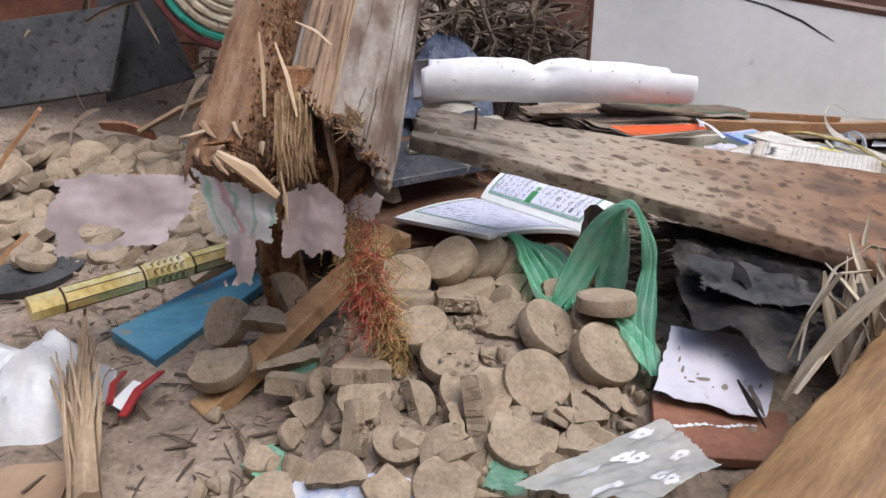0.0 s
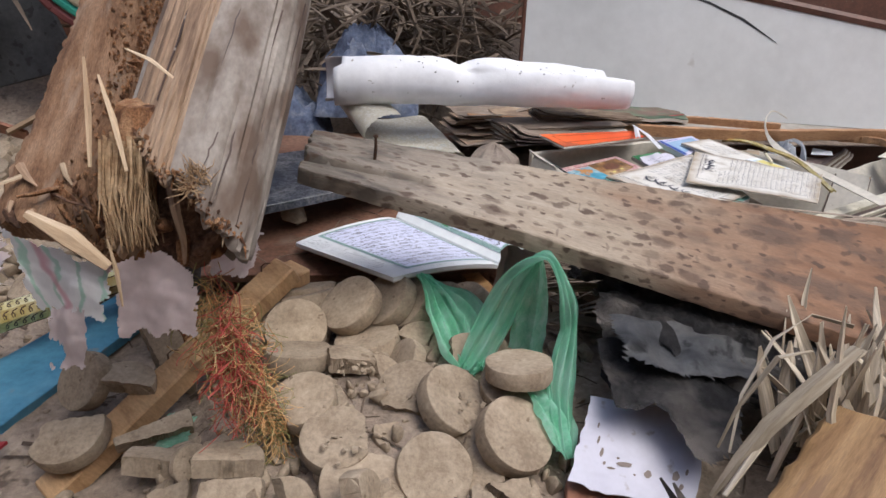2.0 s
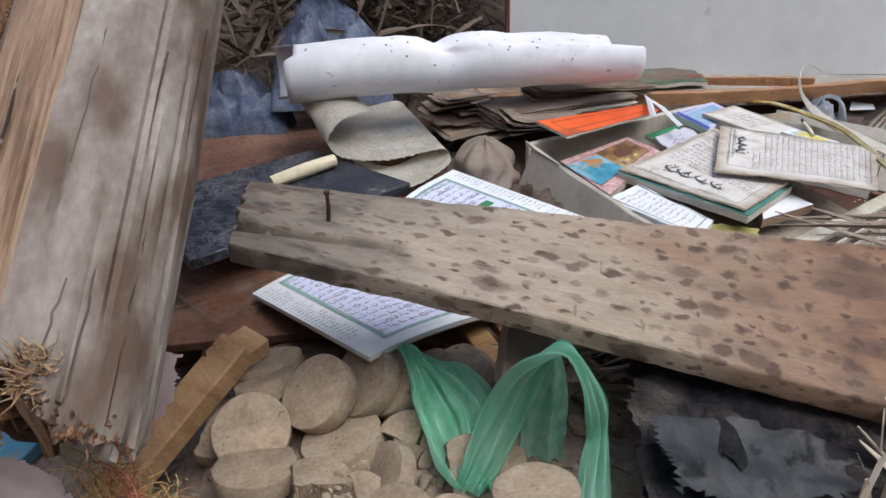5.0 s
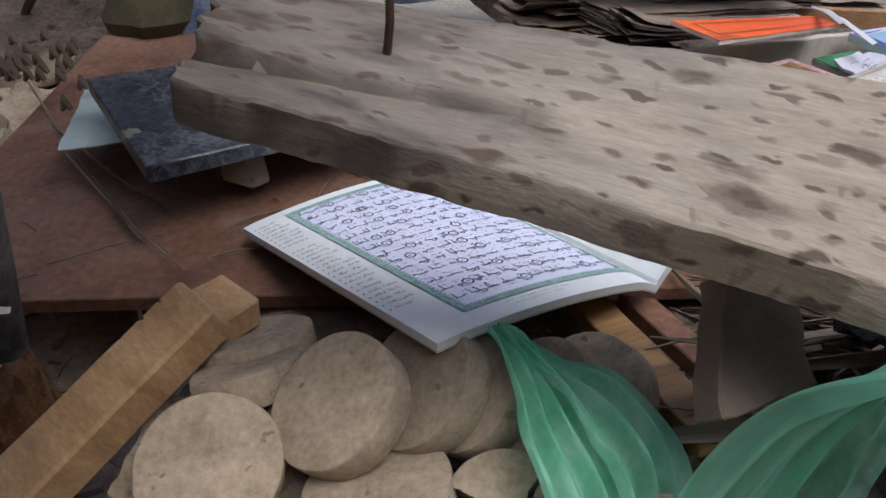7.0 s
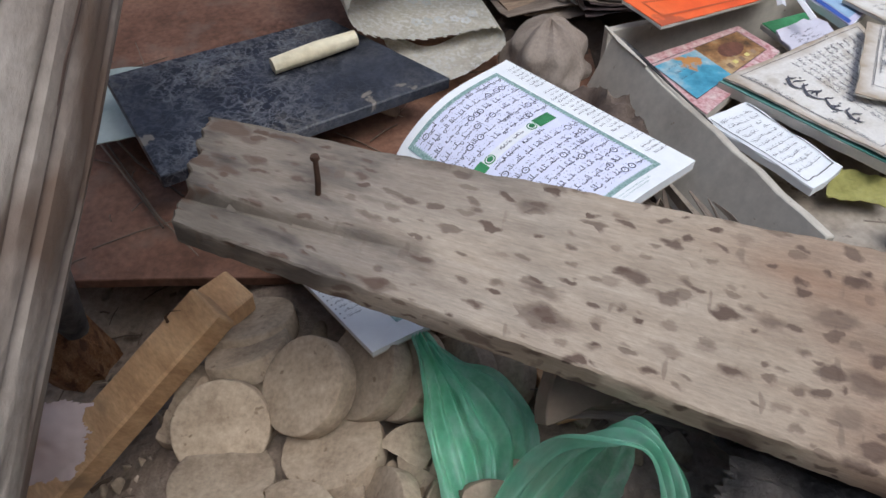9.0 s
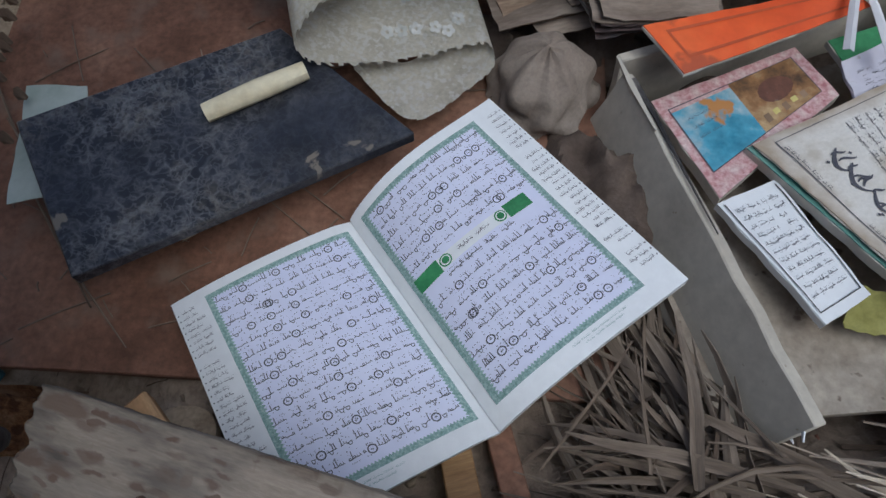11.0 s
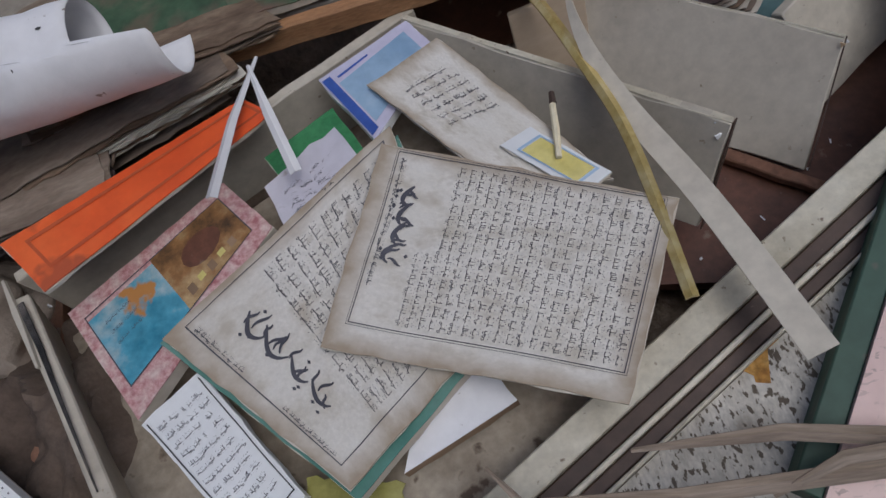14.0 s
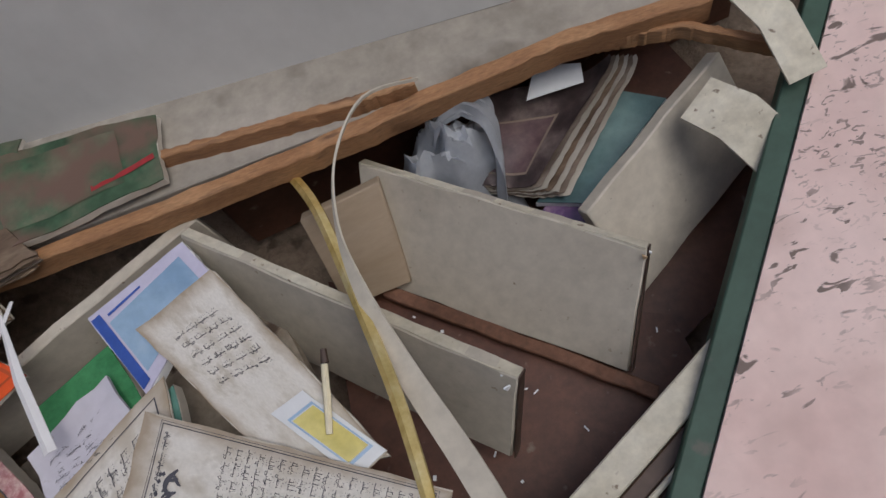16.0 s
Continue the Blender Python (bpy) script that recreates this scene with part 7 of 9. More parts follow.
# strips
r = random.Random(91)
for a, n in (((0.797, 1.091, 0.086), 6), ((0.905, 1.143, 0.060), 4), ((0.402, 0.835, 0.086), 5), ((0.286, 1.132, 0.094), 6)):
    for k in range(n):
        p = V(*a) + V(r.uniform(-0.010, 0.004), r.uniform(-0.004, 0.010), r.uniform(-0.030, 0.006))
        d = V(r.gauss(0.5, 0.5), r.gauss(-0.5, 0.4), r.gauss(0.1, 0.4)).normalized() * r.uniform(0.003, 0.008)
        thing("splinter", ribbon([p, p + d], [r.uniform(0.002, 0.005), 0.0006], (0.3, 0.3, 1), 0.0012), r.choice((PAGE, PALE_WOOD, DARK_BOARD)), "chipped splinter on a cabinet board's broken end", "splinter", "board splinters")
thing("brass_strip", ribbon(eased([(0.698, 1.30, 0.080), (0.714, 1.25, 0.095), (0.725, 1.16, 0.106), (0.730, 1.09, 0.110), (0.726, 0.985, 0.100)]), 0.008, (1, 0, 0.1), 0.003, None, 0.35), GOLD, "narrow shiny brass trim strip", "trim strip")
thing("laminate_strip", ribbon(eased([(0.812, 1.292, 0.128), (0.775, 1.282, 0.145), (0.745, 1.252, 0.140), (0.730, 1.215, 0.125), (0.729, 1.175, 0.112), (0.738, 1.12, 0.104), (0.758, 1.04, 0.101), (0.776, 0.935, 0.100)]), eased([0.002, 0.002, 0.0025, 0.004, 0.010, 0.015, 0.017, 0.018]), eased([(0.3, 0.5, 1), (0.3, 0.3, 1), (0.5, 0, 1), (0.7, 0, 0.8), (1, 0.05, 0.55), (1, 0.1, 0.3), (1, 0.15, 0.2), (1, 0.15, 0.2)]), 0.0015), CREAM_BOARD, "curved cream edging strip torn off the cabinet", "edging strip")
thing("white_strip", ribbon([(0.978, 1.222, 0.082), (0.992, 1.195, 0.086), (1.005, 1.160, 0.078)], [0.034, 0.036, 0.036], (1, 0.4, 0.2), 0.002), FRAME_PAINT, "broken white laminate strip with a jagged end", "strip")
thing("white_strip", ribbon([(1.022, 1.265, 0.125), (1.034, 1.235, 0.115), (1.036, 1.195, 0.10)], [0.022, 0.024, 0.024], (1, 0.2, 0.2), 0.002), FRAME_PAINT, "narrow white laminate strip", "strip")
for k, (p, q) in enumerate((((0.499, 1.264, 0.118), (0.460, 1.137, 0.134)), ((0.493, 1.254, 0.122), (0.512, 1.154, 0.109)))):
    thing("paper_strip", ribbon([p, (V(*p) + V(*q)) / 2 + V(0, 0, 0.004), q], [0.003, 0.008, 0.009], (1, 0.2, 0), 0.0006, None, 0.25), WHITE_PAPER, "torn narrow white paper strip", "paper")


# ---------------------------------------------------------------- fallen frame, pink panel
def build_frame():
    base = holder("window_frame", (0.75, 0.98, -0.02), "fallen cream and brown window frame round a mottled pane", "window frame")
    a, b = V(0.50, 0.884, 0.057), V(0.99, 1.111, 0.074)
    d = (b - a).normalized()
    n = V(d.y, -d.x, 0)
    w = 0.0
    for name, width, drop, m in (("rail", 0.020, 0.0, FRAME_PAINT), ("groove", 0.011, 0.006, FRAME_DARK), ("rail", 0.004, 0.003, FRAME_PAINT), ("groove", 0.009, 0.008, FRAME_DARK), ("rail", 0.003, 0.004, FRAME_PAINT)):
        p, q = a + n * w, b + n * w
        part(name, bevelled(plate([p - V(0, 0, drop), q - V(0, 0, drop), q + n * (width - 0.0005) - V(0, 0, drop), p + n * (width - 0.0005) - V(0, 0, drop)], 0.03, 0.05, None, 0, 1, (0, 0, -1)), 0.001), m, base)
        w += width
    p, q = a + n * w, b + n * w
    part("pane", plate([p - V(0, 0, 0.012), q - V(0, 0, 0.012), q + n * 0.10 - V(0, 0, 0.008), p + n * 0.16 - V(0, 0, 0.008)], 0.004, 0.05, None, 0, 1, (0, 0, -1)), MOTTLED, base, "mottled white obscured pane")


build_frame()
bm = bmesh.new()
ring = [bm.verts.new((0.760 + 0.014 * (1 + 0.5 * noise.noise(V(2.2 * math.cos(q * 0.3142), 2.2 * math.sin(q * 0.3142), 4))) * math.cos(q * 0.3142), 0.953 + 0.018 * math.sin(q * 0.3142), 0.0535)) for q in range(20)]
bm.faces.new(ring)
ext = bmesh.ops.extrude_face_region(bm, geom=bm.faces[:])
bmesh.ops.translate(bm, verts=[v for v in ext["geom"] if isinstance(v, bmesh.types.BMVert)], vec=(0, 0, -0.003))
bmesh.ops.recalc_face_normals(bm, faces=bm.faces)
thing("stain", bm, RUST_STAIN, "dried rust brown stain on the pane", "stain")


def build_panel():
    base = holder("pink_panel", (0.95, 1.0, 0.0), "pink painted panel in a green frame, spotted with mould", "panel")
    a, b = V(0.750, 0.868, 0.075), V(1.112, 1.275, 0.092)
    d = (b - a).normalized()
    n = V(d.y, -d.x, -0.05)
    part("face", plate([a, b, b + n * 0.45, a + n * 0.45], 0.012, 0.05), PINK_PANEL, base)
    part("frame_edge", bevelled(plate([a - n * 0.016 - V(0, 0, 0.003), b - n * 0.016 - V(0, 0, 0.003), b - n * 0.0005 - V(0, 0, 0.003), a - n * 0.0005 - V(0, 0, 0.003)], 0.03, 0.05), 0.001), FRAME_GREEN, base, "green painted edge")


build_panel()

# ---------------------------------------------------------------- back: white panel, rails, roll of paper

def build_white_panel():
    base = holder("leaning_panel", (0.8, 1.40, 0.08), "large white laminated panel with a dark edge, leaning back", "panel")
    a, b, c, d = (0.312, 1.432, 0.112), (1.50, 1.255, 0.09), (1.50, 1.325, 0.215), (0.318, 1.480, 0.40)
    part("face", plate([a, b, c, d], 0.016, 0.06, None, 0, 1, (0, 1, 0.2)), WHITE_PANEL, base)
    part("edge_strip", tube([V(*d) + V(0, 0.004, 0.002), V(*c) + V(0, 0.004, 0.002)], 0.010, 6), DARK_BOARD, base, "dark brown edge")
    part("edge_strip", tube([V(*a) + V(-0.003, 0.004, 0), V(*d) + V(-0.003, 0.004, 0)], 0.0045, 6), DARK_BOARD, base, "dark brown edge")
    f = quad(a, b, c, d)
    part("scratch", ribbon([V(*f(u, v)) - V(0, 0.0012, 0) for u, v in ((0.24, 0.93), (0.30, 0.90), (0.36, 0.82), (0.42, 0.68))], [0.002, 0.004, 0.005, 0.001], (0, 0, 1), 0.0006), SLAB_GREY, base, "grey scuff line")


build_white_panel()
thing("dark_board", bevelled(plate([(0.2, 1.62, 0.25), (1.7, 1.52, 0.18), (1.7, 1.62, 0.62), (0.2, 1.72, 0.66)], 0.02, 0.1), 0.002), DARK_BOARD, "dark brown board leaning behind the white panel", "board")
thing("back_shelf", bevelled(plate([(0.20, 1.318, 0.116), (1.10, 1.290, 0.094), (1.10, 1.34, 0.096), (0.20, 1.47, 0.118)], 0.016, 0.04), 0.001), DIRTY_SHELF, "dirty cream shelf with a chipped edge", "shelf")


def rail(pts, w, h, seed, label):
    """A rough lath on edge along the points."""
    p, n = [V(*q) for q in pts], len(pts)

    def fn(u, v):
        t = min(n - 1.0001, u * (n - 1))
        k = int(t)
        c = p[k].lerp(p[k + 1], t - k)
        return c + V(0, w * (v - 0.5) + 0.0012 * noise.noise(V(u * 40, v * 3, seed)), 0.0015 * noise.noise(V(u * 30, v * 2, seed + 5)))
    ln = sum((p[k + 1] - p[k]).length for k in range(n - 1))
    return thing("edge_rail", bevelled(slab(fn, 60, 3, h, ln, w, (0, 0, -1), 0.0006, seed), 0.001), EDGE_WOOD, label, "lath")


rail([(0.19, 1.312, 0.122), (0.475, 1.299, 0.112), (0.60, 1.296, 0.107), (0.715, 1.294, 0.104), (0.82, 1.295, 0.104), (0.92, 1.291, 0.108), (1.01, 1.272, 0.114)], 0.012, 0.021, 4, "orange brown wooden lath along the shelf")
rail([(0.60, 1.334, 0.119), (0.69, 1.318, 0.119), (0.766, 1.307, 0.117), (0.81, 1.304, 0.114)], 0.007, 0.016, 7, "bowed orange brown lath split off the shelf")
rail([(0.93, 1.29, 0.098), (0.99, 1.27, 0.10), (1.045, 1.222, 0.095)], 0.008, 0.014, 9, "thin bent brown lath at the shelf's end")


def build_roll():
    base = holder("paper_roll", (0.2, 1.22, 0.15), "rolled sheet of white paper, dented and spotted", "paper roll")
    n, m = 60, 70

    def fn(u, v):
        ang = -2.2 + v * 7.4
        rad = 0.034 + 0.008 * v + 0.004 * noise.noise(V(u * 6, v * 3, 1)) + 0.0025 * abs(noise.noise(V(u * 14, v * 9, 2)))
        rad *= 1 - 0.35 * math.exp(-((u - 0.45) / 0.05) ** 2) * (0.5 + 0.5 * math.sin(ang))
        front = max(0.0, min(1.0, (v - 0.60) / 0.03))
        inner = max(0.0, min(1.0, (0.48 - v) / 0.03))
        x = -0.052 + (0.470 + 0.050 * front) * u + (0.014 - 0.03 * inner) * (1 - u) * (1 - front)
        end = max(0.0, min(1.0, (u - 0.55) / 0.45))
        pinch = 1 - 0.16 * end * end
        return (x, 1.235 + 0.01 * u + math.cos(ang) * rad * 0.9, 0.200 - 0.010 * end + math.sin(ang) * rad * pinch)
    bm = bmesh.new()
    g = [[bm.verts.new(fn(i / n, j / m)) for j in range(m + 1)] for i in range(n + 1)]
    for i in range(n):
        for j in range(m):
            bm.faces.new([g[i][j], g[i + 1][j], g[i + 1][j + 1], g[i][j + 1]])
    ob = part("sheet", bm, WHITE_PAPER, base)
    sol = ob.modifiers.new("thickness", "SOLIDIFY")
    sol.thickness = 0.0008
    r = random.Random(14)
    for k in range(26):
        u, v = r.uniform(0.2, 0.97), 0.60 + r.gauss(0, 0.045)
        c, side = V(*fn(u, v)), V(*fn(u + 0.003 * r.uniform(0.3, 1.6), v)) - V(*fn(u, v))
        up = V(*fn(u, v + 0.006)) - c
        out = side.cross(up).normalized()
        out = out if (c - V(c.x, 1.24, 0.2)).dot(out) > 0 else -out
        fleck = bmesh.new()
        fleck.faces.new([fleck.verts.new(c + out * 0.0014 + side * p + up * q) for p, q in ((-1, 0.1), (0, -0.7), (1.1, -0.2), (0.6, 0.8), (-0.4, 0.9))])
        part("ink_fleck", fleck, SLAB_GREY, base, "small dark ink fleck")


build_roll()

# ---------------------------------------------------------------- soft things

LACE_FOLD = eased([(0.040, 1.150, 0.076), (0.099, 1.095, 0.074), (0.150, 1.135, 0.073), (0.172, 1.156, 0.082), (0.163, 1.168, 0.093), (0.125, 1.156, 0.093), (0.084, 1.144, 0.093),
                   (0.045, 1.131, 0.101), (0.014, 1.119, 0.116), (0.002, 1.120, 0.138), (0.018, 1.132, 0.156), (0.042, 1.146, 0.158), (0.062, 1.158, 0.152)])


def lace_top(u, v):
    """The sheet's doubled fold: u along the folded front edge, v to the back."""
    t = max(0.0, min(len(LACE_FOLD) - 1.001, u * (len(LACE_FOLD) - 1)))
    k = int(t)
    p = LACE_FOLD[k].lerp(LACE_FOLD[k + 1], t - k)
    low = 0.35 if u < 0.26 else 1.0
    return p + V(-0.055, 0.185, 0.012) * v * low + V(0, 0.03, 0) * max(0, u - 0.80) * 5 * (1 - v) + V(0, 0, 0.003 * noise.noise(V(u * 9, v * 4, 3)) * min(1, v * 5))


def build_lace():
    base = holder("lace_cover", (0.09, 1.18, 0.07), "embossed cream lace vinyl table cover, folded and curled over", "table cover")
    part("sheet", torn(lace_top, 110, 60, lambda u, v: v > 0.012 + 0.020 * abs(math.sin(u * 130)), 0.0010, 0.12, 3), LACE, base)
    r = random.Random(6)
    for k in range(11):
        u, v = 0.37 + 0.028 * (k % 6) + r.uniform(-0.008, 0.008), 0.16 + 0.26 * (k // 6) + r.uniform(-0.05, 0.05)
        bm = bmesh.new()
        for q in range(5):
            a = q * 1.2566 + k
            cu, cv = u + 0.0075 * math.cos(a), v + 0.026 * math.sin(a)
            bm.faces.new([bm.verts.new(V(*lace_top(cu + 0.005 * math.cos(e * 1.0472), cv + 0.018 * math.sin(e * 1.0472))) + V(0, 0, 0.0016)) for e in range(6)])
        part("flower_relief", bm, LACE_FILM, base, "pale embossed flower")


build_lace()


def bundle(u, v):
    """A rounded cloth bundle with gathered folds."""
    a, h = 2 * math.pi * u, v
    rad = 0.049 * math.sin(math.pi * min(1, 0.36 + 0.64 * h)) ** 0.5
    fold = 1 + 0.03 * math.sin(4 * a + 5 * h) * (1 - h) + 0.36 * noise.noise(V(math.cos(a) * 1.9, math.sin(a) * 1.9, h * 3.5)) * (1 - 0.5 * h) + 0.07 * (1 - h) * noise.noise(V(math.cos(a) * 5, math.sin(a) * 5, h * 6))
    return (0.219 + math.cos(a) * rad * fold, 1.150 + math.sin(a) * rad * fold, 0.035 + 0.080 * h + 0.010 * noise.noise(V(math.cos(a) * 2, math.sin(a) * 2, 4 + h)))


thing("beige_cloth", slab(bundle, 60, 30, 0.002, 0.3, 0.1, (0, 0, -1)), CLOTH, "crumpled dusty beige cloth bundle beside the open book", "cloth")
thing("brown_cloth", heap(0.10, 0.40, 1.18, 1.34, 0.03, 0.06, 8, 5), BROWN_CLOTH, "crumpled brown cloth under the papers", "cloth")
thing("brown_cloth", heap(0.205, 0.345, 0.98, 1.15, 0.01, 0.062, 11, 3.5, 0.004), BROWN_CLOTH, "crumpled brown cloth between book and cabinet", "cloth")

# green bag: a strip from under the book, a loop and a hanging tail
BAG = "thin torn green plastic bag draped over the clay discs"
thing("plastic_bag", film([(0.066, 0.772, 0.080), (0.076, 0.748, 0.086), (0.084, 0.727, 0.085), (0.094, 0.702, 0.078), (0.104, 0.670, 0.068), (0.111, 0.636, 0.060), (0.118, 0.606, 0.060)], [0.008, 0.013, 0.022, 0.036, 0.046, 0.042, 0.028], (1, 0.45, -0.10), 0.0042, 4, 2, 36), GREEN_FILM, BAG, "plastic bag")
thing("plastic_bag", film([(0.080, 0.746, 0.087), (0.096, 0.726, 0.084), (0.118, 0.708, 0.079), (0.134, 0.680, 0.066), (0.128, 0.640, 0.058), (0.120, 0.604, 0.062)], [0.005, 0.018, 0.040, 0.044, 0.030, 0.028], (1, 0.55, -0.15), 0.0038, 3, 6, 32), GREEN_FILM, "side lobe of the thin torn green plastic bag", "plastic bag")
thing("plastic_bag", film([(0.112, 0.604, 0.060), (0.128, 0.620, 0.074), (0.144, 0.634, 0.100), (0.160, 0.637, 0.138), (0.176, 0.628, 0.172), (0.188, 0.620, 0.178), (0.200, 0.614, 0.160), (0.209, 0.608, 0.132), (0.212, 0.604, 0.104), (0.204, 0.580, 0.084), (0.193, 0.548, 0.070), (0.193, 0.512, 0.036)], [0.022, 0.032, 0.036, 0.032, 0.024, 0.016, 0.020, 0.024, 0.022, 0.024, 0.026, 0.018], [(0.8, -0.2, -0.4), (0.8, -0.2, -0.4), (0.8, -0.2, -0.35), (0.75, 0.0, -0.35), (0.6, 0.5, -0.1), (0.4, 0.8, 0.1), (0.5, 0.8, 0.2), (0.8, 0.5, 0), (0.8, 0.5, 0), (0.9, 0.3, 0), (1, 0.2, 0), (1, 0.2, 0)], 0.0036, 3, 5, 32), GREEN_FILM, "twisted loop of thin green plastic bag", "plastic bag")
thing("plastic_bag", film([(0.166, 0.556, 0.072), (0.177, 0.546, 0.069), (0.187, 0.534, 0.060), (0.193, 0.520, 0.047), (0.197, 0.506, 0.033)], [0.006, 0.026, 0.036, 0.034, 0.016], (0.55, 0.75, 0.2), 0.003, 2, 8, 20), GREEN_FILM, "torn flap of thin green plastic bag over a disc", "plastic bag")
thing("plastic_bag", film([(0.182, 0.634, 0.168), (0.183, 0.638, 0.138), (0.182, 0.640, 0.105), (0.180, 0.640, 0.075), (0.178, 0.638, 0.045)], [0.008, 0.022, 0.032, 0.036, 0.036], (1, -0.25, 0), 0.003, 2, 11, 16), GREEN_FILM, "hanging back wall of the green plastic bag", "plastic bag")

# black sheets
def tar(u, v):
    return (0.238 + 0.43 * u - 0.01 * v, 0.755 - 0.20 * v - 0.13 * u, 0.060 + 0.065 * math.sin(math.pi * min(1, 0.15 + 0.85 * v)) ** 0.7 - 0.02 * u + 0.026 * noise.noise(V(u * 5, v * 4, 6)) + 0.012 * noise.noise(V(u * 15, v * 13, 6)) + 0.005 * noise.noise(V(u * 42, v * 30, 9)))


thing("tar_sheet", torn(tar, 90, 50, lambda u, v: v < 0.93 + 0.10 * noise.noise(V(u * 7, 0, 2)) + 0.04 * noise.noise(V(u * 30, 0, 4)) and u > 0.03 + 0.04 * noise.noise(V(v * 8, 1, 1)), 0.002, 0.2, 3, 0.46, 0.22), BLACK_PLASTIC, "crumpled black tar sheet torn at its edge", "tar sheet")
thing("tar_sheet", torn(lambda u, v: (0.234 + 0.18 * u, 0.588 - 0.15 * v + 0.03 * u, 0.106 - 0.045 * v + 0.010 * noise.noise(V(u * 4, v * 4, 9)) + 0.010 * math.sin(u * 5)), 44, 34, lambda u, v: v < 0.50 + 0.48 * math.exp(-((u - 0.42) / 0.20) ** 2) + 0.08 * noise.noise(V(u * 8, 0, 6)) and not ((u - 0.3) ** 2 + (v - 0.25) ** 2 < 0.004), 0.002, 0.25, 8, 0.19, 0.12), BLACK_PLASTIC, "torn flap of black tar sheet over a paper", "tar sheet")
thing("tar_sheet", torn(lambda u, v: (0.240 + 0.16 * u, 0.595 - 0.080 * v, 0.128 - 0.02 * v + 0.012 * noise.noise(V(u * 4, v * 3, 19)) - 0.02 * u), 34, 20, lambda u, v: v < 0.75 + 0.2 * noise.noise(V(u * 6, 0, 12)) and 0.04 < u < 0.96, 0.002, 0.25, 12, 0.15, 0.07), TAR_DUSTY, "dusty grey flap of tar sheet", "tar sheet")
thing("stone", bevelled(plate([(0.150, 0.664, 0.108), (0.205, 0.690, 0.100), (0.212, 0.735, 0.120), (0.168, 0.722, 0.140)], 0.016, 0.012, rumple(0.004, 4, 3), 0.003), 0.001), MUD, "flat dark brown stone wedged under the plank", "stone")
thing("stick", bevelled(plate([(0.134, 0.842, 0.036), (0.158, 0.850, 0.036), (0.196, 0.712, 0.048), (0.172, 0.706, 0.048)], 0.012, 0.012), 0.001), BEAM_WOOD, "brown wooden stick under the open book", "stick")
thing("stick", bevelled(plate([(0.172, 0.848, 0.032), (0.196, 0.842, 0.032), (0.226, 0.742, 0.042), (0.206, 0.738, 0.042)], 0.012, 0.012), 0.001), RED_BOARD, "dark brown wooden stick under the book", "stick")

def build_paper():
    base = holder("stained_paper", (0.25, 0.48, 0.02), "white paper blotted with dark stains under the tar sheet", "paper")
    f = quad((0.188, 0.476, 0.036), (0.288, 0.448, 0.024), (0.335, 0.53, 0.058), (0.227, 0.556, 0.062), rumple(0.004, 3, 6))
    part("sheet", slab(f, 16, 14, 0.0008, 0.1, 0.1, (0, 0, -1), 0.0015, 3), PAPER_LILAC, base)
    for u, v, a, b in ((0.40, 0.30, 0.060, 0.030), (0.60, 0.26, 0.030, 0.035), (0.15, 0.5, 0.010, 0.05), (0.20, 0.38, 0.014, 0.045), (0.30, 0.24, 0.035, 0.012), (0.82, 0.30, 0.03, 0.05), (0.88, 0.20, 0.018, 0.03), (0.12, 0.66, 0.008, 0.03), (0.50, 0.22, 0.012, 0.01), (0.34, 0.36, 0.012, 0.014), (0.90, 0.36, 0.012, 0.03), (0.24, 0.28, 0.012, 0.02)):
        bm = bmesh.new()
        ring = [bm.verts.new(V(*f(u + a * math.cos(q * 0.45) * (1 + 0.3 * noise.noise(V(q, u * 9, v))), v + b * math.sin(q * 0.45) * (1 + 0.3 * noise.noise(V(q, u * 9, 4))))) + V(0, 0, 0.0007)) for q in range(14)]
        bm.faces.new(ring)
        part("blot", bm, STAIN, base, "dark brown blot")


build_paper()


def build_red_board():
    base = holder("red_board", (0.22, 0.44, 0.0), "red brown board dotted with a row of white paint blobs", "board")
    c = [(0.192, 0.492, 0.022), (0.172, 0.408, 0.018), (0.305, 0.40, 0.012), (0.320, 0.47, 0.014)]
    part("board", bevelled(plate(c, 0.012, 0.02), 0.001), RED_PAINTED, base)
    f = quad(*c)
    r = random.Random(5)
    for k in range(13):
        u, v = 0.55 + 0.02 * math.sin(k), 0.10 + 0.052 * k
        part("paint_blob", chunk(V(*f(u - 0.012 * k, v)) + V(0, 0, 0.001), 0.0035 * r.uniform(0.6, 1.2), k, (1.3, 0.8, 0.4)), WHITE_PAPER, base, "white paint blob")


build_red_board()
thing("beam", bevelled(slab(lambda u, v: V(*quad((0.12, 0.250, 0.058), (0.392, 0.462, 0.128), (0.450, 0.402, 0.120), (0.19, 0.178, 0.055))(u, v)) + V(0, 0, 0.008 * math.sin(math.pi * v) + 0.002 * noise.noise(V(u * 9, v * 4, 3))), 30, 8, 0.05, 0.4, 0.09, (0, 0.05, -1), 0.002, 3), 0.003), BEAM_WOOD, "honey brown wooden beam with a split edge", "beam")


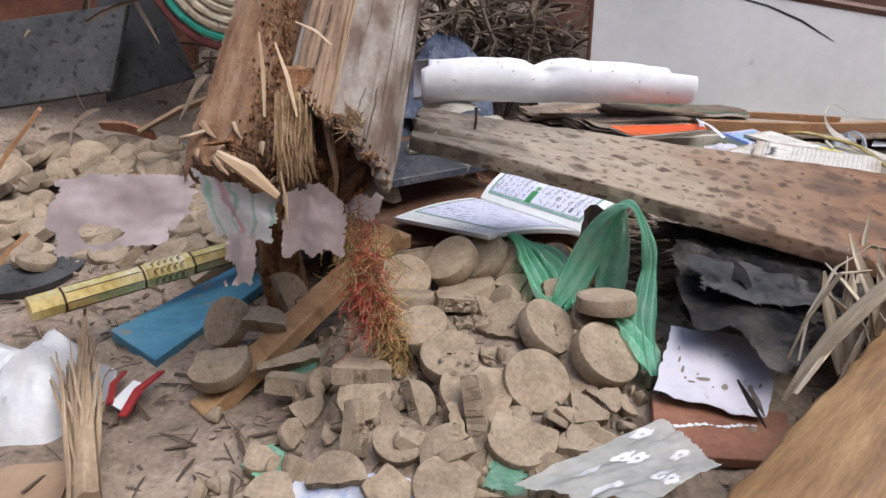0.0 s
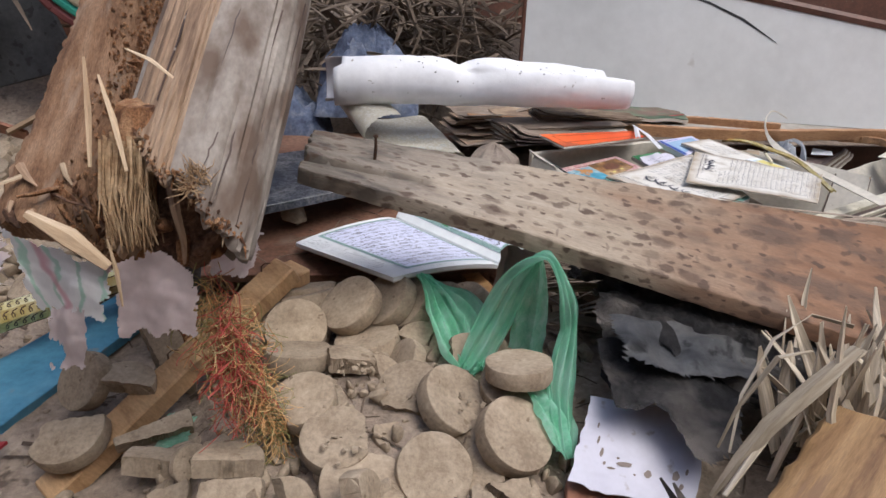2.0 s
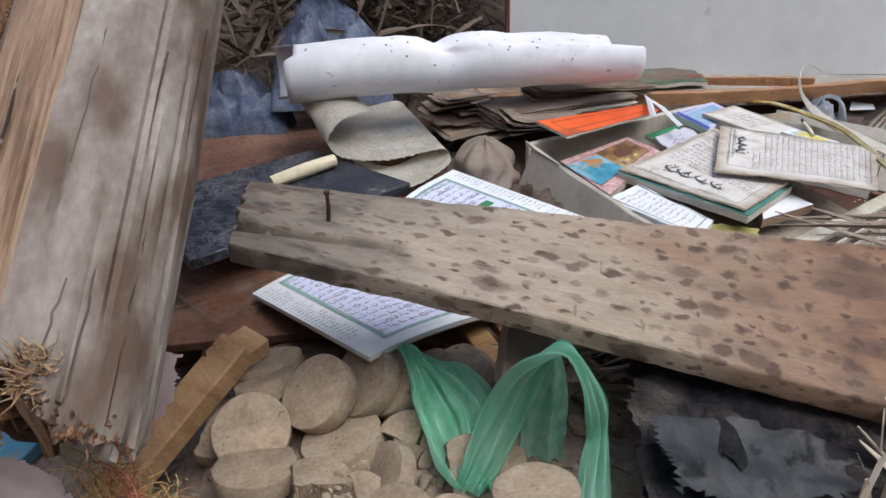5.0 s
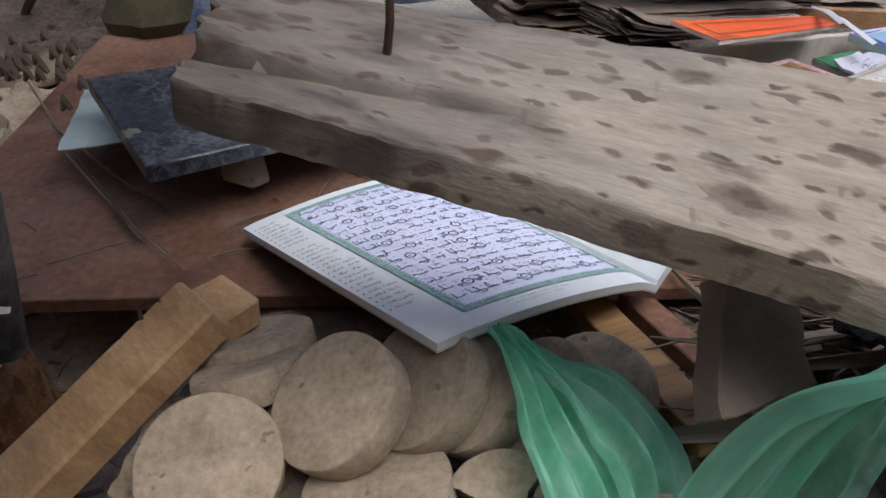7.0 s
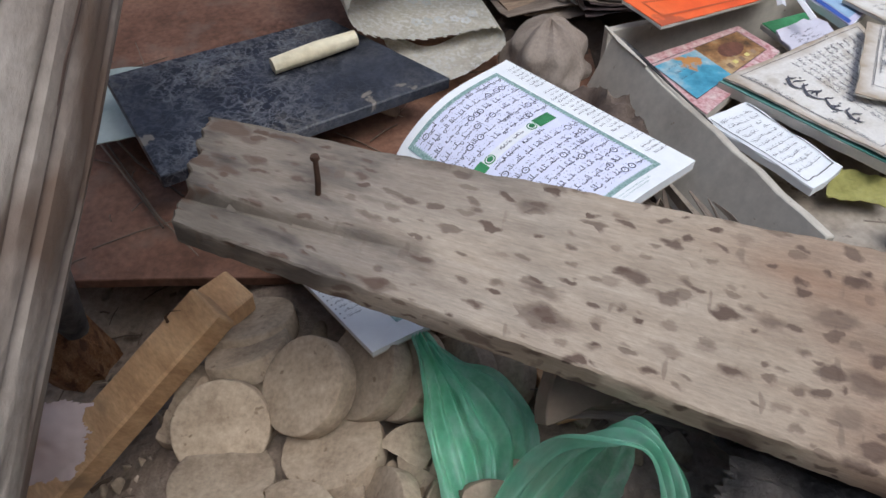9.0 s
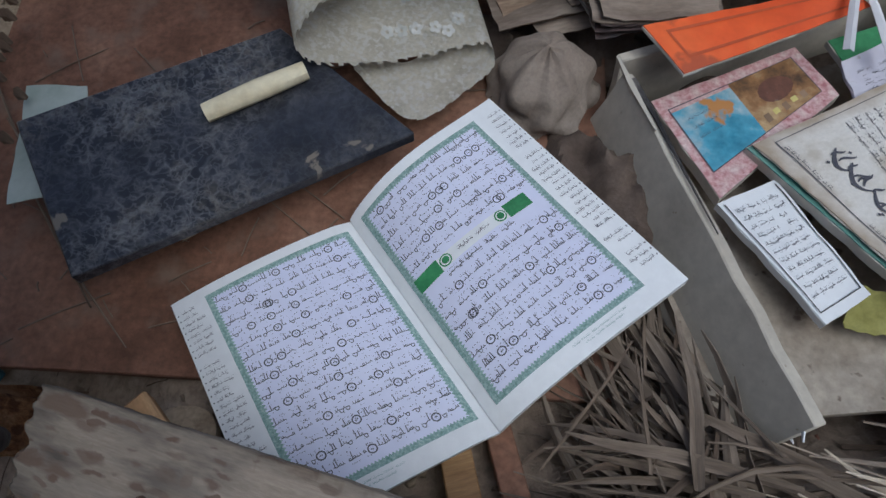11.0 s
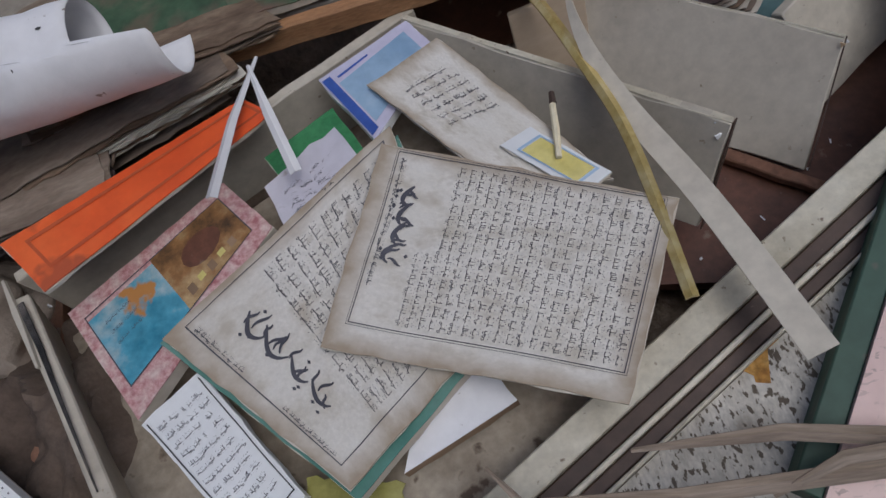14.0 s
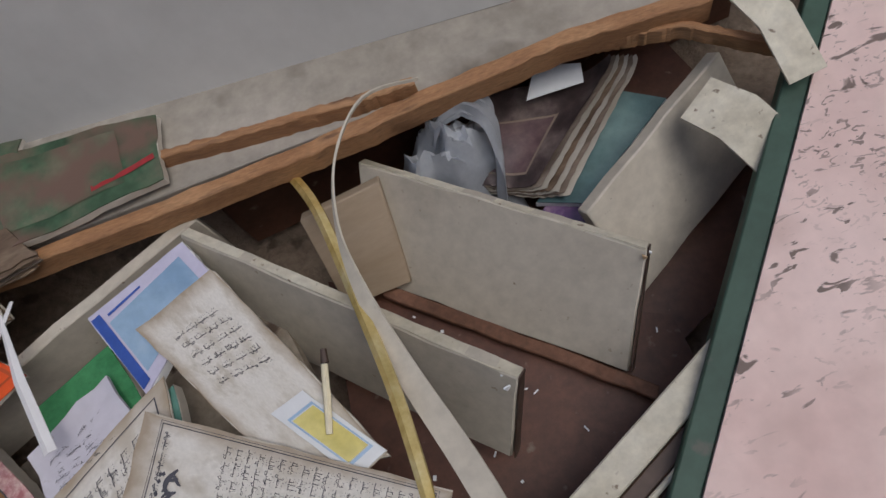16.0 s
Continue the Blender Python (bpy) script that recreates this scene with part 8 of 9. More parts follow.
def build_lace_film():
    base = holder("lace_film", (0.12, 0.36, 0.0), "clear plastic table cover printed with white flowers", "table cover")
    f = quad((0.030, 0.358, 0.026), (0.13, 0.325, 0.036), (0.215, 0.365, 0.042), (0.188, 0.43, 0.044), rumple(0.007, 4, 6))
    part("sheet", torn(f, 40, 26, lambda u, v: 0.02 < u < 0.98 and 0.03 < v < 0.97, 0.0006, 0.3, 4), LACE_FILM, base)
    r = random.Random(3)
    for k in range(9):
        u, v = r.uniform(0.1, 0.9), r.uniform(0.1, 0.9)
        bm = bmesh.new()
        for q in range(5):
            ang = q * 1.2566 + k
            cu, cv = u + 0.035 * math.cos(ang), v + 0.05 * math.sin(ang)
            bm.faces.new([bm.verts.new(V(*f(cu + 0.024 * math.cos(e * 0.7854), cv + 0.036 * math.sin(e * 0.7854))) + V(0, 0, 0.0012)) for e in range(8)])
        part("flower_print", bm, WHITE_PAPER, base, "white printed flower")


build_lace_film()

thing("paper_twist", tube([(0.694, 1.139, 0.1075), (0.690, 1.120, 0.1065), (0.685, 1.099, 0.1050)], [0.0022, 0.0024, 0.002], 7, None, 0.12), CHALK, "small cream paper twist with a dark tip", "paper")
thing("paper_twist", tube([(0.6943, 1.1395, 0.1075), (0.696, 1.148, 0.1085)], [0.0026, 0.002], 7, None, 0.12), FRAME_DARK, "dark burnt end of a paper twist", "paper")

# ---------------------------------------------------------------- left side things
def build_tube():
    base = holder("brass_tube", (-0.40, 0.80, -0.05), "octagonal brass tube with dark lines and an engraved collar", "tube")
    a, b = V(-0.535, 0.675, 0.018), V(-0.262, 0.93, 0.010)
    d = (b - a).normalized()
    e = d.orthogonal().normalized()
    f = d.cross(e)
    part("body", tube([a, b], [0.017, 0.017], 8), GOLD, base)
    for q in (0.10, 0.37, 0.56, 0.80):
        part("band", tube([a.lerp(b, q), a.lerp(b, q + 0.008)], [0.0178, 0.0178], 8), RUST, base, "thin dark band")
    part("collar", tube([a.lerp(b, 0.385), a.lerp(b, 0.55)], [0.0178, 0.0178], 8), GOLD, base)
    for q in (0.39, 0.535):
        part("collar_rim", tube([a.lerp(b, q), a.lerp(b, q + 0.018)], [0.0186, 0.0186], 8), GOLD, base)
    for k in range(8):
        out = e * math.cos(k * math.pi / 4) + f * math.sin(k * math.pi / 4)
        for q0, q1 in ((0.11, 0.365), (0.57, 0.79), (0.82, 0.99)):
            part("line", tube([a.lerp(b, q0) + out * 0.0169, a.lerp(b, q1) + out * 0.0169], 0.0007, 4), RUST, base, "dark line along an edge")
        side = (e * math.cos((k + 0.5) * math.pi / 4) + f * math.sin((k + 0.5) * math.pi / 4))
        across = d.cross(side)
        for s in range(5):
            c = a.lerp(b, 0.415 + 0.025 * s) + side * 0.0166
            part("scroll", tube([c + d * 0.0042 * math.cos(w * 0.9 - 0.6) + across * 0.0045 * math.sin(w * 0.9 - 0.6) + d * 0.0016 * (w - 3) for w in range(7)], 0.0007, 4), RUST, base, "dark engraved scroll")


build_tube()



def ragged(seed, m=0.05, hole=None):
    def keep(u, v):
        n = noise.noise(V(u * 5, v * 5, seed)) * 0.10 + noise.noise(V(u * 17, v * 17, seed + 3)) * 0.05
        if hole and (u - hole[0]) ** 2 / hole[2] ** 2 + (v - hole[1]) ** 2 / hole[3] ** 2 < 1 + 6 * n:
            return False
        return min(u, 1 - u, v, 1 - v) > m + n
    return keep


def hung(c, amp, seed):
    f = quad(*c)

    def fn(u, v):
        return V(*f(u, v)) + V(0.1, -0.6, 0.6) * amp * (noise.noise(V(u * 2.2, v * 2.2, seed)) + 0.16 * noise.noise(V(u * 8, v * 8, seed + 2)))
    return fn


thing("torn_paper", torn(hung([(-0.430, 0.560, 0.138), (-0.262, 0.505, 0.176), (-0.246, 0.556, 0.236), (-0.465, 0.650, 0.210)], 0.014, 4), 70, 40, ragged(4, 0.07, (0.42, 0.25, 0.16, 0.1)), 0.0008, 0.3, 4), LILAC, "torn dusty lilac paper sheet caught on the timber", "paper", "torn papers")
thing("torn_paper", torn(hung([(-0.240, 0.535, 0.178), (-0.180, 0.512, 0.178), (-0.168, 0.520, 0.226), (-0.262, 0.550, 0.243)], 0.006, 7), 40, 34, ragged(7, 0.05), 0.0008, 0.3, 7), LABEL_PAPER, "torn paper label with green and pink print", "paper", "torn papers")
thing("torn_paper", torn(hung([(-0.238, 0.520, 0.128), (-0.200, 0.512, 0.132), (-0.192, 0.518, 0.190), (-0.228, 0.528, 0.192)], 0.010, 8), 26, 30, ragged(12, 0.08, (0.2, 0.3, 0.2, 0.2)), 0.0008, 0.35, 8), LILAC, "ragged strip of lilac paper hanging down", "paper", "torn papers")
thing("torn_paper", torn(hung([(-0.174, 0.512, 0.166), (-0.112, 0.512, 0.164), (-0.106, 0.520, 0.236), (-0.172, 0.520, 0.242)], 0.008, 9), 44, 44, lambda u, v: ragged(9, 0.05)(u, v) and v < 0.98 - 0.75 * max(0, u - 0.62) - 0.5 * max(0, 0.45 - u), 0.0008, 0.3, 9), LILAC, "torn lilac paper hanging on the post", "paper", "torn papers")
thing("torn_paper", torn(hung([(-0.126, 0.606, 0.166), (-0.092, 0.612, 0.158), (-0.074, 0.640, 0.198), (-0.128, 0.625, 0.214)], 0.007, 13), 40, 48, ragged(14, 0.07), 0.0008, 0.35, 13), LILAC, "torn pinkish white paper scrap below the post", "paper", "torn papers")

r = random.Random(21)
for m, count, lab in ((ORANGE_STRAW, 520, "tuft of tangled orange straw"), (GREEN_STRAW, 300, "strands of green straw in the tuft"), (RED_STRAW, 300, "strands of red straw in the tuft")):
    bm = bmesh.new()
    for k in range(count):
        t = r.random() ** 0.8
        red = m is RED_STRAW
        c = V(-0.114 + 0.046 * t, 0.545 - 0.004 * t, 0.195 - 0.165 * t) if not red else V(-0.096, 0.538, 0.118)
        w = 0.004 + 0.008 * math.sin(math.pi * min(1, t + 0.12))
        p = c + V(r.gauss(0, w), r.gauss(0, w * 0.6), r.gauss(0, 0.010 + 0.018 * red))
        pts = [p]
        d = V(r.gauss(0.1, 0.6), r.gauss(0, 0.5), r.gauss(-0.5, 0.5)).normalized()
        turn = V(r.gauss(0, 1), r.gauss(0, 1), r.gauss(0, 1)).normalized()
        for _ in range(7):
            d = (Matrix.Rotation(r.uniform(0.1, 0.7), 3, turn) @ d + V(0, 0, -0.15)).normalized()
            p = p + d * r.uniform(0.003, 0.006)
            pts.append(p)
        tube(pts, 0.00036, 3, bm)
    thing("straw_tuft", bm, m, lab, "straw", kind="stuff")

thing("stone_slab", bevelled(plate([(-1.10, 1.33, 0.10), (-0.695, 1.345, 0.158), (-0.652, 1.40, 0.325), (-1.06, 1.40, 0.27)], 0.015, 0.04), 0.0015), SLAB_GREY, "grey dusty stone slab leaning on the rubble", "slab")
thing("stone_slab", bevelled(plate([(-0.74, 1.41, 0.12), (-0.55, 1.43, 0.17), (-0.62, 1.47, 0.34), (-0.74, 1.46, 0.34)], 0.015, 0.04), 0.0015), SLAB_GREY, "dark stone slab behind another slab", "slab")


thing("dark_board", bevelled(plate([(-1.5, 1.62, 0.15), (-0.60, 1.60, 0.16), (-0.56, 1.72, 0.75), (-1.5, 1.74, 0.75)], 0.02, 0.1), 0.002), DARK_BOARD, "dark brown board standing behind the stone slabs", "board")
for k, (p, q, w, m) in enumerate((((-0.86, 1.10, 0.0), (-0.74, 1.16, 0.16), 0.05, EDGE_WOOD), ((-0.60, 1.22, 0.10), (-0.47, 1.33, 0.15), 0.05, CARDBOARD), ((-0.70, 1.28, 0.10), (-0.58, 1.24, 0.09), 0.025, RED_PAINTED), ((-0.66, 0.80, 0.0), (-0.63, 0.86, 0.04), 0.022, EDGE_WOOD))):
    thing("board_fragment", ribbon([p, (V(*p) + V(*q)) / 2 + V(0, 0, 0.006), q], [w * 0.7, w, w * 0.8], (0.7, -0.5, 0.5), 0.006), m, "broken brown board fragment in the rubble", "board", "board fragments")


def build_basket():
    base = holder("woven_basket", (-0.40, 1.30, 0.2), "round coiled palm basket tray with green and maroon rim", "basket tray")
    c, n = V(-0.41, 1.34, 0.41), V(0.25, -0.9, 0.25).normalized()
    a = n.orthogonal().normalized()
    b = n.cross(a)
    for k in range(9):
        rad = 0.03 + k * 0.0165
        m = BASKET_M if k == 8 else (BASKET_G if k == 7 else BASKET_W)
        pts = [c + (a * math.cos(2 * math.pi * s / 40) + b * math.sin(2 * math.pi * s / 40)) * rad - n * 0.002 * k * k * 0.3 for s in range(41)]
        part("coil", tube(pts, 0.0085, 7, None, 0.12, 1, k), m, base)


build_basket()


def fronds(name, count, base, way, spread, ln, width, mat, seed, label, droop=0.1, jitter=0.02, keep=None, bend=0.13):
    """Dry palm leaf strips out of one place; keep(p) tells where a strip may lie."""
    r = random.Random(seed)
    bm = bmesh.new()
    for k in range(count):
        p = V(*base) + V(r.gauss(0, jitter), r.gauss(0, jitter), r.gauss(0, jitter * 0.5))
        d = (V(*way) + V(r.gauss(0, spread), r.gauss(0, spread), r.gauss(0, spread * 0.6))).normalized()
        L = ln * r.uniform(0.5, 1.1)
        bow = r.gauss(0, bend)
        pts = []
        for i in range(6):
            pts.append(p.copy())
            d = Matrix.Rotation(bow, 3, 'Z') @ d
            d = (d + V(r.gauss(0, 0.06), r.gauss(0, 0.06), -droop * 0.3 + r.gauss(0, 0.05))).normalized()
            p = p + d * L / 5
        w = width * r.uniform(0.4, 1.2)
        if keep and not all(keep(q) for q in pts):
            continue
        ribbon(pts, [w * 0.7, w, w, w * 0.85, w * 0.6, w * 0.15], (r.gauss(0, 1), r.gauss(0, 1), r.gauss(0, 0.6)), 0.0008, bm, r.uniform(-0.3, 0.3))
    return thing(name, bm, mat, label, "palm leaf", kind="stuff")


fronds("palm_fronds", 120, (0.445, 0.475, 0.05), (0.12, 0.15, 0.8), 0.24, 0.135, 0.015, PALM, 3, "pale dry palm leaf strips standing up", 0.05, 0.028)
for pts, ws in (([(0.392, 0.46, 0.182), (0.36, 0.45, 0.155), (0.332, 0.448, 0.119), (0.314, 0.446, 0.086), (0.298, 0.444, 0.048)], [0.010, 0.015, 0.014, 0.010, 0.004]), ([(0.37, 0.48, 0.165), (0.337, 0.47, 0.168), (0.326, 0.47, 0.141), (0.316, 0.47, 0.117), (0.308, 0.468, 0.078)], [0.007, 0.006, 0.004, 0.003, 0.002])):
    thing("palm_strip", ribbon(pts, ws, (0.75, -0.3, 0.55), 0.001, None, 0.2), PALM, "pale bent dry palm leaf strip", "palm leaf")
for p, q in (((0.249, 0.44, 0.074), (0.284, 0.436, 0.022)), ((0.262, 0.442, 0.066), (0.281, 0.438, 0.034))):
    thing("splinter", ribbon([p, (V(*p) + V(*q)) / 2, q], [0.002, 0.006, 0.001], (0.8, 0, 0.6), 0.001), BLACK_PLASTIC, "dark torn splinter of tar sheet on the paper", "splinter")
fronds("palm_fronds", 60, (0.54, 0.47, 0.03), (-0.05, 0.10, 0.7), 0.35, 0.15, 0.012, PALM, 13, "pale dry palm leaf strips by the beam", 0.15, 0.04)
thing("palm_strip", ribbon([(0.425, 0.49, 0.158), (0.38, 0.475, 0.135), (0.335, 0.452, 0.105), (0.295, 0.425, 0.070)], [0.008, 0.012, 0.010, 0.005], (0.3, -0.6, 0.5), 0.0012, None, 0.2), PALM, "broad bent pale palm leaf strip", "palm leaf")
thing("palm_strip", ribbon([(0.43, 0.515, 0.165), (0.40, 0.53, 0.168), (0.365, 0.52, 0.15), (0.33, 0.49, 0.115), (0.31, 0.455, 0.085)], [0.004, 0.005, 0.004, 0.003, 0.002], (0.5, -0.3, 0.5), 0.0008), PALM, "thin curved pale palm leaf strip", "palm leaf")
for k, (p, q, w) in enumerate((((0.82, 0.878, 0.088), (0.665, 0.918, 0.080), 0.010), ((0.80, 0.872, 0.088), (0.56, 0.915, 0.085), 0.010), ((0.80, 0.88, 0.095), (0.725, 0.876, 0.085), 0.008), ((0.63, 0.868, 0.085), (0.585, 0.930, 0.088), 0.007), ((0.76, 0.85, 0.086), (0.60, 0.905, 0.09), 0.006), ((0.86, 0.79, 0.09), (0.52, 0.84, 0.095), 0.010), ((0.84, 0.80, 0.088), (0.50, 0.825, 0.09), 0.009))):
    mid = (V(*p) + V(*q)) / 2 + V(0, 0.006 * (-1) ** k, 0.005)
    thing("palm_strip", ribbon([p, mid, q], [w, w * 0.9, w * 0.25], (0.1, 0.9, 0.3), 0.0012, None, 0.25), DRY_LEAF, "dry palm leaf strip lying across the frame", "palm leaf", "palm strips on the frame")
fronds("palm_fronds", 110, (0.80, 0.765, 0.075), (-0.9, 0.06, 0.03), 0.10, 0.34, 0.010, DRY_LEAF, 5, "dry brown palm leaf strips lying flat", 0.03, 0.035, lambda p: p.y < 0.885 - 0.15 * max(0, 0.62 - p.x))
fronds("palm_fronds", 50, (0.60, 0.765, 0.07), (-0.9, 0.10, 0.0), 0.12, 0.22, 0.009, PALM, 25, "pale dry palm leaf strips lying flat beside the cabinet", 0.03, 0.03, lambda p: p.y < 0.84)
def OPEN_SIDE(p):
    """True in the gap between the open book, the cabinet and the plank."""
    if p.x > 0.375 - 0.40 * (p.y - 0.85) and p.y > 0.82 or p.z > 0.085:
        return False
    return p.y - 0.824 < (p.x - 0.20) * 0.91 - 0.004 or p.z < 0.045 and p.x > 0.2


fronds("palm_fibres", 240, (0.36, 0.79, 0.045), (-0.25, 0.62, 0.03), 0.22, 0.19, 0.011, LEAF_BROWN, 6, "brown dry palm leaf strips beside the open book", 0.10, 0.050, OPEN_SIDE, 0.05)
fronds("palm_fibres", 120, (0.40, 0.80, 0.060), (-0.75, 0.10, 0.02), 0.16, 0.20, 0.009, LEAF_BROWN, 46, "brown dry palm leaf strips lying over others", 0.06, 0.035, OPEN_SIDE, 0.05)
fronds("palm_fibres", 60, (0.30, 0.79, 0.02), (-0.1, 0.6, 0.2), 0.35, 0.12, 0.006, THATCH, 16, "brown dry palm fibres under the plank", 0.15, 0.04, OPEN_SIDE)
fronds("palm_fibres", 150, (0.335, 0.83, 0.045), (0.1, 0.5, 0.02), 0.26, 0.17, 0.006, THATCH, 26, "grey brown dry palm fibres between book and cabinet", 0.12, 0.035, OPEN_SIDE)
def BEHIND(p):
    return p.y > 1.40 and (p.x < 0.285 or p.y > 1.50)


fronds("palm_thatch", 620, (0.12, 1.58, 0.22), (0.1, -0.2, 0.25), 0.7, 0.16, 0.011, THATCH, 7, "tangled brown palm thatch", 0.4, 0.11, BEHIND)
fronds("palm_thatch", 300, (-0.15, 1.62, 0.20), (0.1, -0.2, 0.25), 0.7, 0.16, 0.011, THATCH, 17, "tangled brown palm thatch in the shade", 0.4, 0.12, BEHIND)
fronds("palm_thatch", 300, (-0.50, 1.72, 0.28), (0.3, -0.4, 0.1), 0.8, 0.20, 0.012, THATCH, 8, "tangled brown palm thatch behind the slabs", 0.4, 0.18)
fronds("palm_fibres", 40, (-0.345, 0.405, -0.012), (-0.42, 0.86, 0.0), 0.008, 0.27, 0.005, STALK, 31, "bundle of stiff dry palm fibres", 0.0, 0.006, None, 0.01)
thing("palm_stalk", tube([(-0.495, 0.725, -0.010), (-0.42, 0.56, -0.010), (-0.335, 0.385, -0.015)], [0.002, 0.010, 0.015], 12, None, 0.20, 0.7, 4), STALK, "pointed dry palm stalk splitting into fibres", "palm leaf")
thing("white_sheet", heap(-0.62, -0.415, 0.49, 0.70, -0.085, 0.115, 21, 2.6, 0.005, 0.8), WHITE_FILM, "crumpled white plastic sheet on the earth", "plastic sheet")
thing("red_tag", ribbon([(-0.366, 0.634, -0.045), (-0.376, 0.59, -0.040), (-0.380, 0.550, -0.048)], [0.009, 0.012, 0.010], (1, 0.2, 0.2), 0.003), RED_TAG, "bright red plastic strip on the earth", "plastic strip")
thing("white_card", plate([(-0.405, 0.575, -0.050), (-0.383, 0.560, -0.050), (-0.372, 0.608, -0.048), (-0.394, 0.618, -0.048)], 0.002, 0.02), PAGE, "small white card between red strips", "card")
thing("red_tag", ribbon([(-0.412, 0.636, -0.046), (-0.412, 0.605, -0.042), (-0.404, 0.572, -0.048)], [0.005, 0.008, 0.007], (1, 0.2, 0.2), 0.003), RED_TAG, "dark red plastic strip on the earth", "plastic strip")
thing("cardboard", plate([(-0.53, 0.43, -0.055), (-0.39, 0.415, -0.050), (-0.395, 0.475, -0.046), (-0.50, 0.465, -0.050)], 0.004, 0.02, rumple(0.004, 3, 3), 0.003), CARDBOARD, "torn brown cardboard piece on the earth", "cardboard")
thing("film_scrap", torn(hung([(-0.235, 0.465, -0.045), (-0.165, 0.415, -0.04), (-0.155, 0.455, -0.03), (-0.20, 0.49, -0.035)], 0.008, 3), 24, 18, ragged(33, 0.08), 0.0006, 0.35, 5), GREEN_FILM, "torn scrap of green plastic film", "plastic scrap")
thing("film_scrap", torn(hung([(0.01, 0.375, 0.01), (0.05, 0.36, 0.01), (0.055, 0.39, 0.02), (0.02, 0.40, 0.02)], 0.006, 5), 16, 12, ragged(35, 0.08), 0.0006, 0.35, 6), GREEN_FILM, "torn scrap of green plastic film", "plastic scrap")
thing("film_scrap", torn(hung([(-0.21, 0.60, -0.035), (-0.17, 0.60, -0.03), (-0.165, 0.64, -0.02), (-0.20, 0.65, -0.025)], 0.006, 6), 16, 12, ragged(38, 0.08), 0.0006, 0.35, 7), GREEN_FILM, "faded scrap of green plastic film", "plastic scrap")
thing("wrapper", plate([(-0.17, 0.355, 0.0), (-0.04, 0.35, 0.005), (-0.05, 0.382, 0.018), (-0.15, 0.382, 0.008)], 0.001, 0.008, rumple(0.010, 5, 3), 0.003), WRAPPER, "blue and white printed plastic wrapper", "wrapper")
thing("blue_cloth", heap(-0.10, 0.10, 1.36, 1.52, 0.10, 0.16, 2, 5), BLUE_CLOTH, "crumpled blue grey patterned cloth", "cloth")
thing("blue_cloth", heap(-0.28, -0.08, 1.36, 1.50, 0.05, 0.10, 12, 5), BLUE_CLOTH, "crumpled blue grey cloth by the hardboard", "cloth")
thing("round_tray", tube([(-0.70, 0.93, -0.075), (-0.70, 0.93, -0.045), (-0.70, 0.93, -0.042)], [0.085, 0.095, 0.080], 36, None, 0.01), SLAB_GREY, "round dark blue grey dusty tray bottom", "tray")
thing("olive_bag", rough_column([(-0.29, 1.40, 0.04, 0.05), (-0.285, 1.40, 0.075, 0.065), (-0.28, 1.40, 0.11, 0.05), (-0.28, 1.40, 0.125, 0.01)], 24, 4, 0.12), OLIVE, "dark olive round bundle behind the hardboard", "bundle")
thing("green_paper", plate([(-0.245, 0.99, 0.075), (-0.19, 1.01, 0.075), (-0.205, 1.115, 0.085), (-0.270, 1.118, 0.078)], 0.001, 0.01, rumple(0.002, 3, 2), 0.001), GREEN_PAPER, "pale green printed paper under the stone tile", "paper")
bm = bmesh.new()
r = random.Random(61)
for k in range(46):
    x, y = r.gauss(-0.335, 0.035), r.gauss(1.15, 0.035)
    tube([(x, y, 0.085), (x + 0.004, y, 0.094), (x + 0.008, y, 0.086)], [0.002, 0.006, 0.002], 6, bm, 0.1)
thing("dried_dates", bm, BROWN_PAPER, "small dried brown dates on the hardboard", "dates", kind="stuff")


def build_slipper():
    base = holder("dark_slipper", (-0.17, 0.80, 0.03), "dark slipper with a worn gold band, standing on its side", "slipper")
    part("sole", rough_column([(-0.206, 0.80, 0.035, 0.010), (-0.200, 0.79, 0.105, 0.020), (-0.192, 0.785, 0.155, 0.024), (-0.186, 0.785, 0.20, 0.014)], 20, 3, 0.06), BLACK_PLASTIC, base)
    part("band", ribbon([(-0.186, 0.768, 0.115), (-0.180, 0.762, 0.15), (-0.179, 0.766, 0.19)], [0.008, 0.014, 0.008], (1, 0.4, 0), 0.002), CHALK, base, "worn pale gold band")


build_slipper()

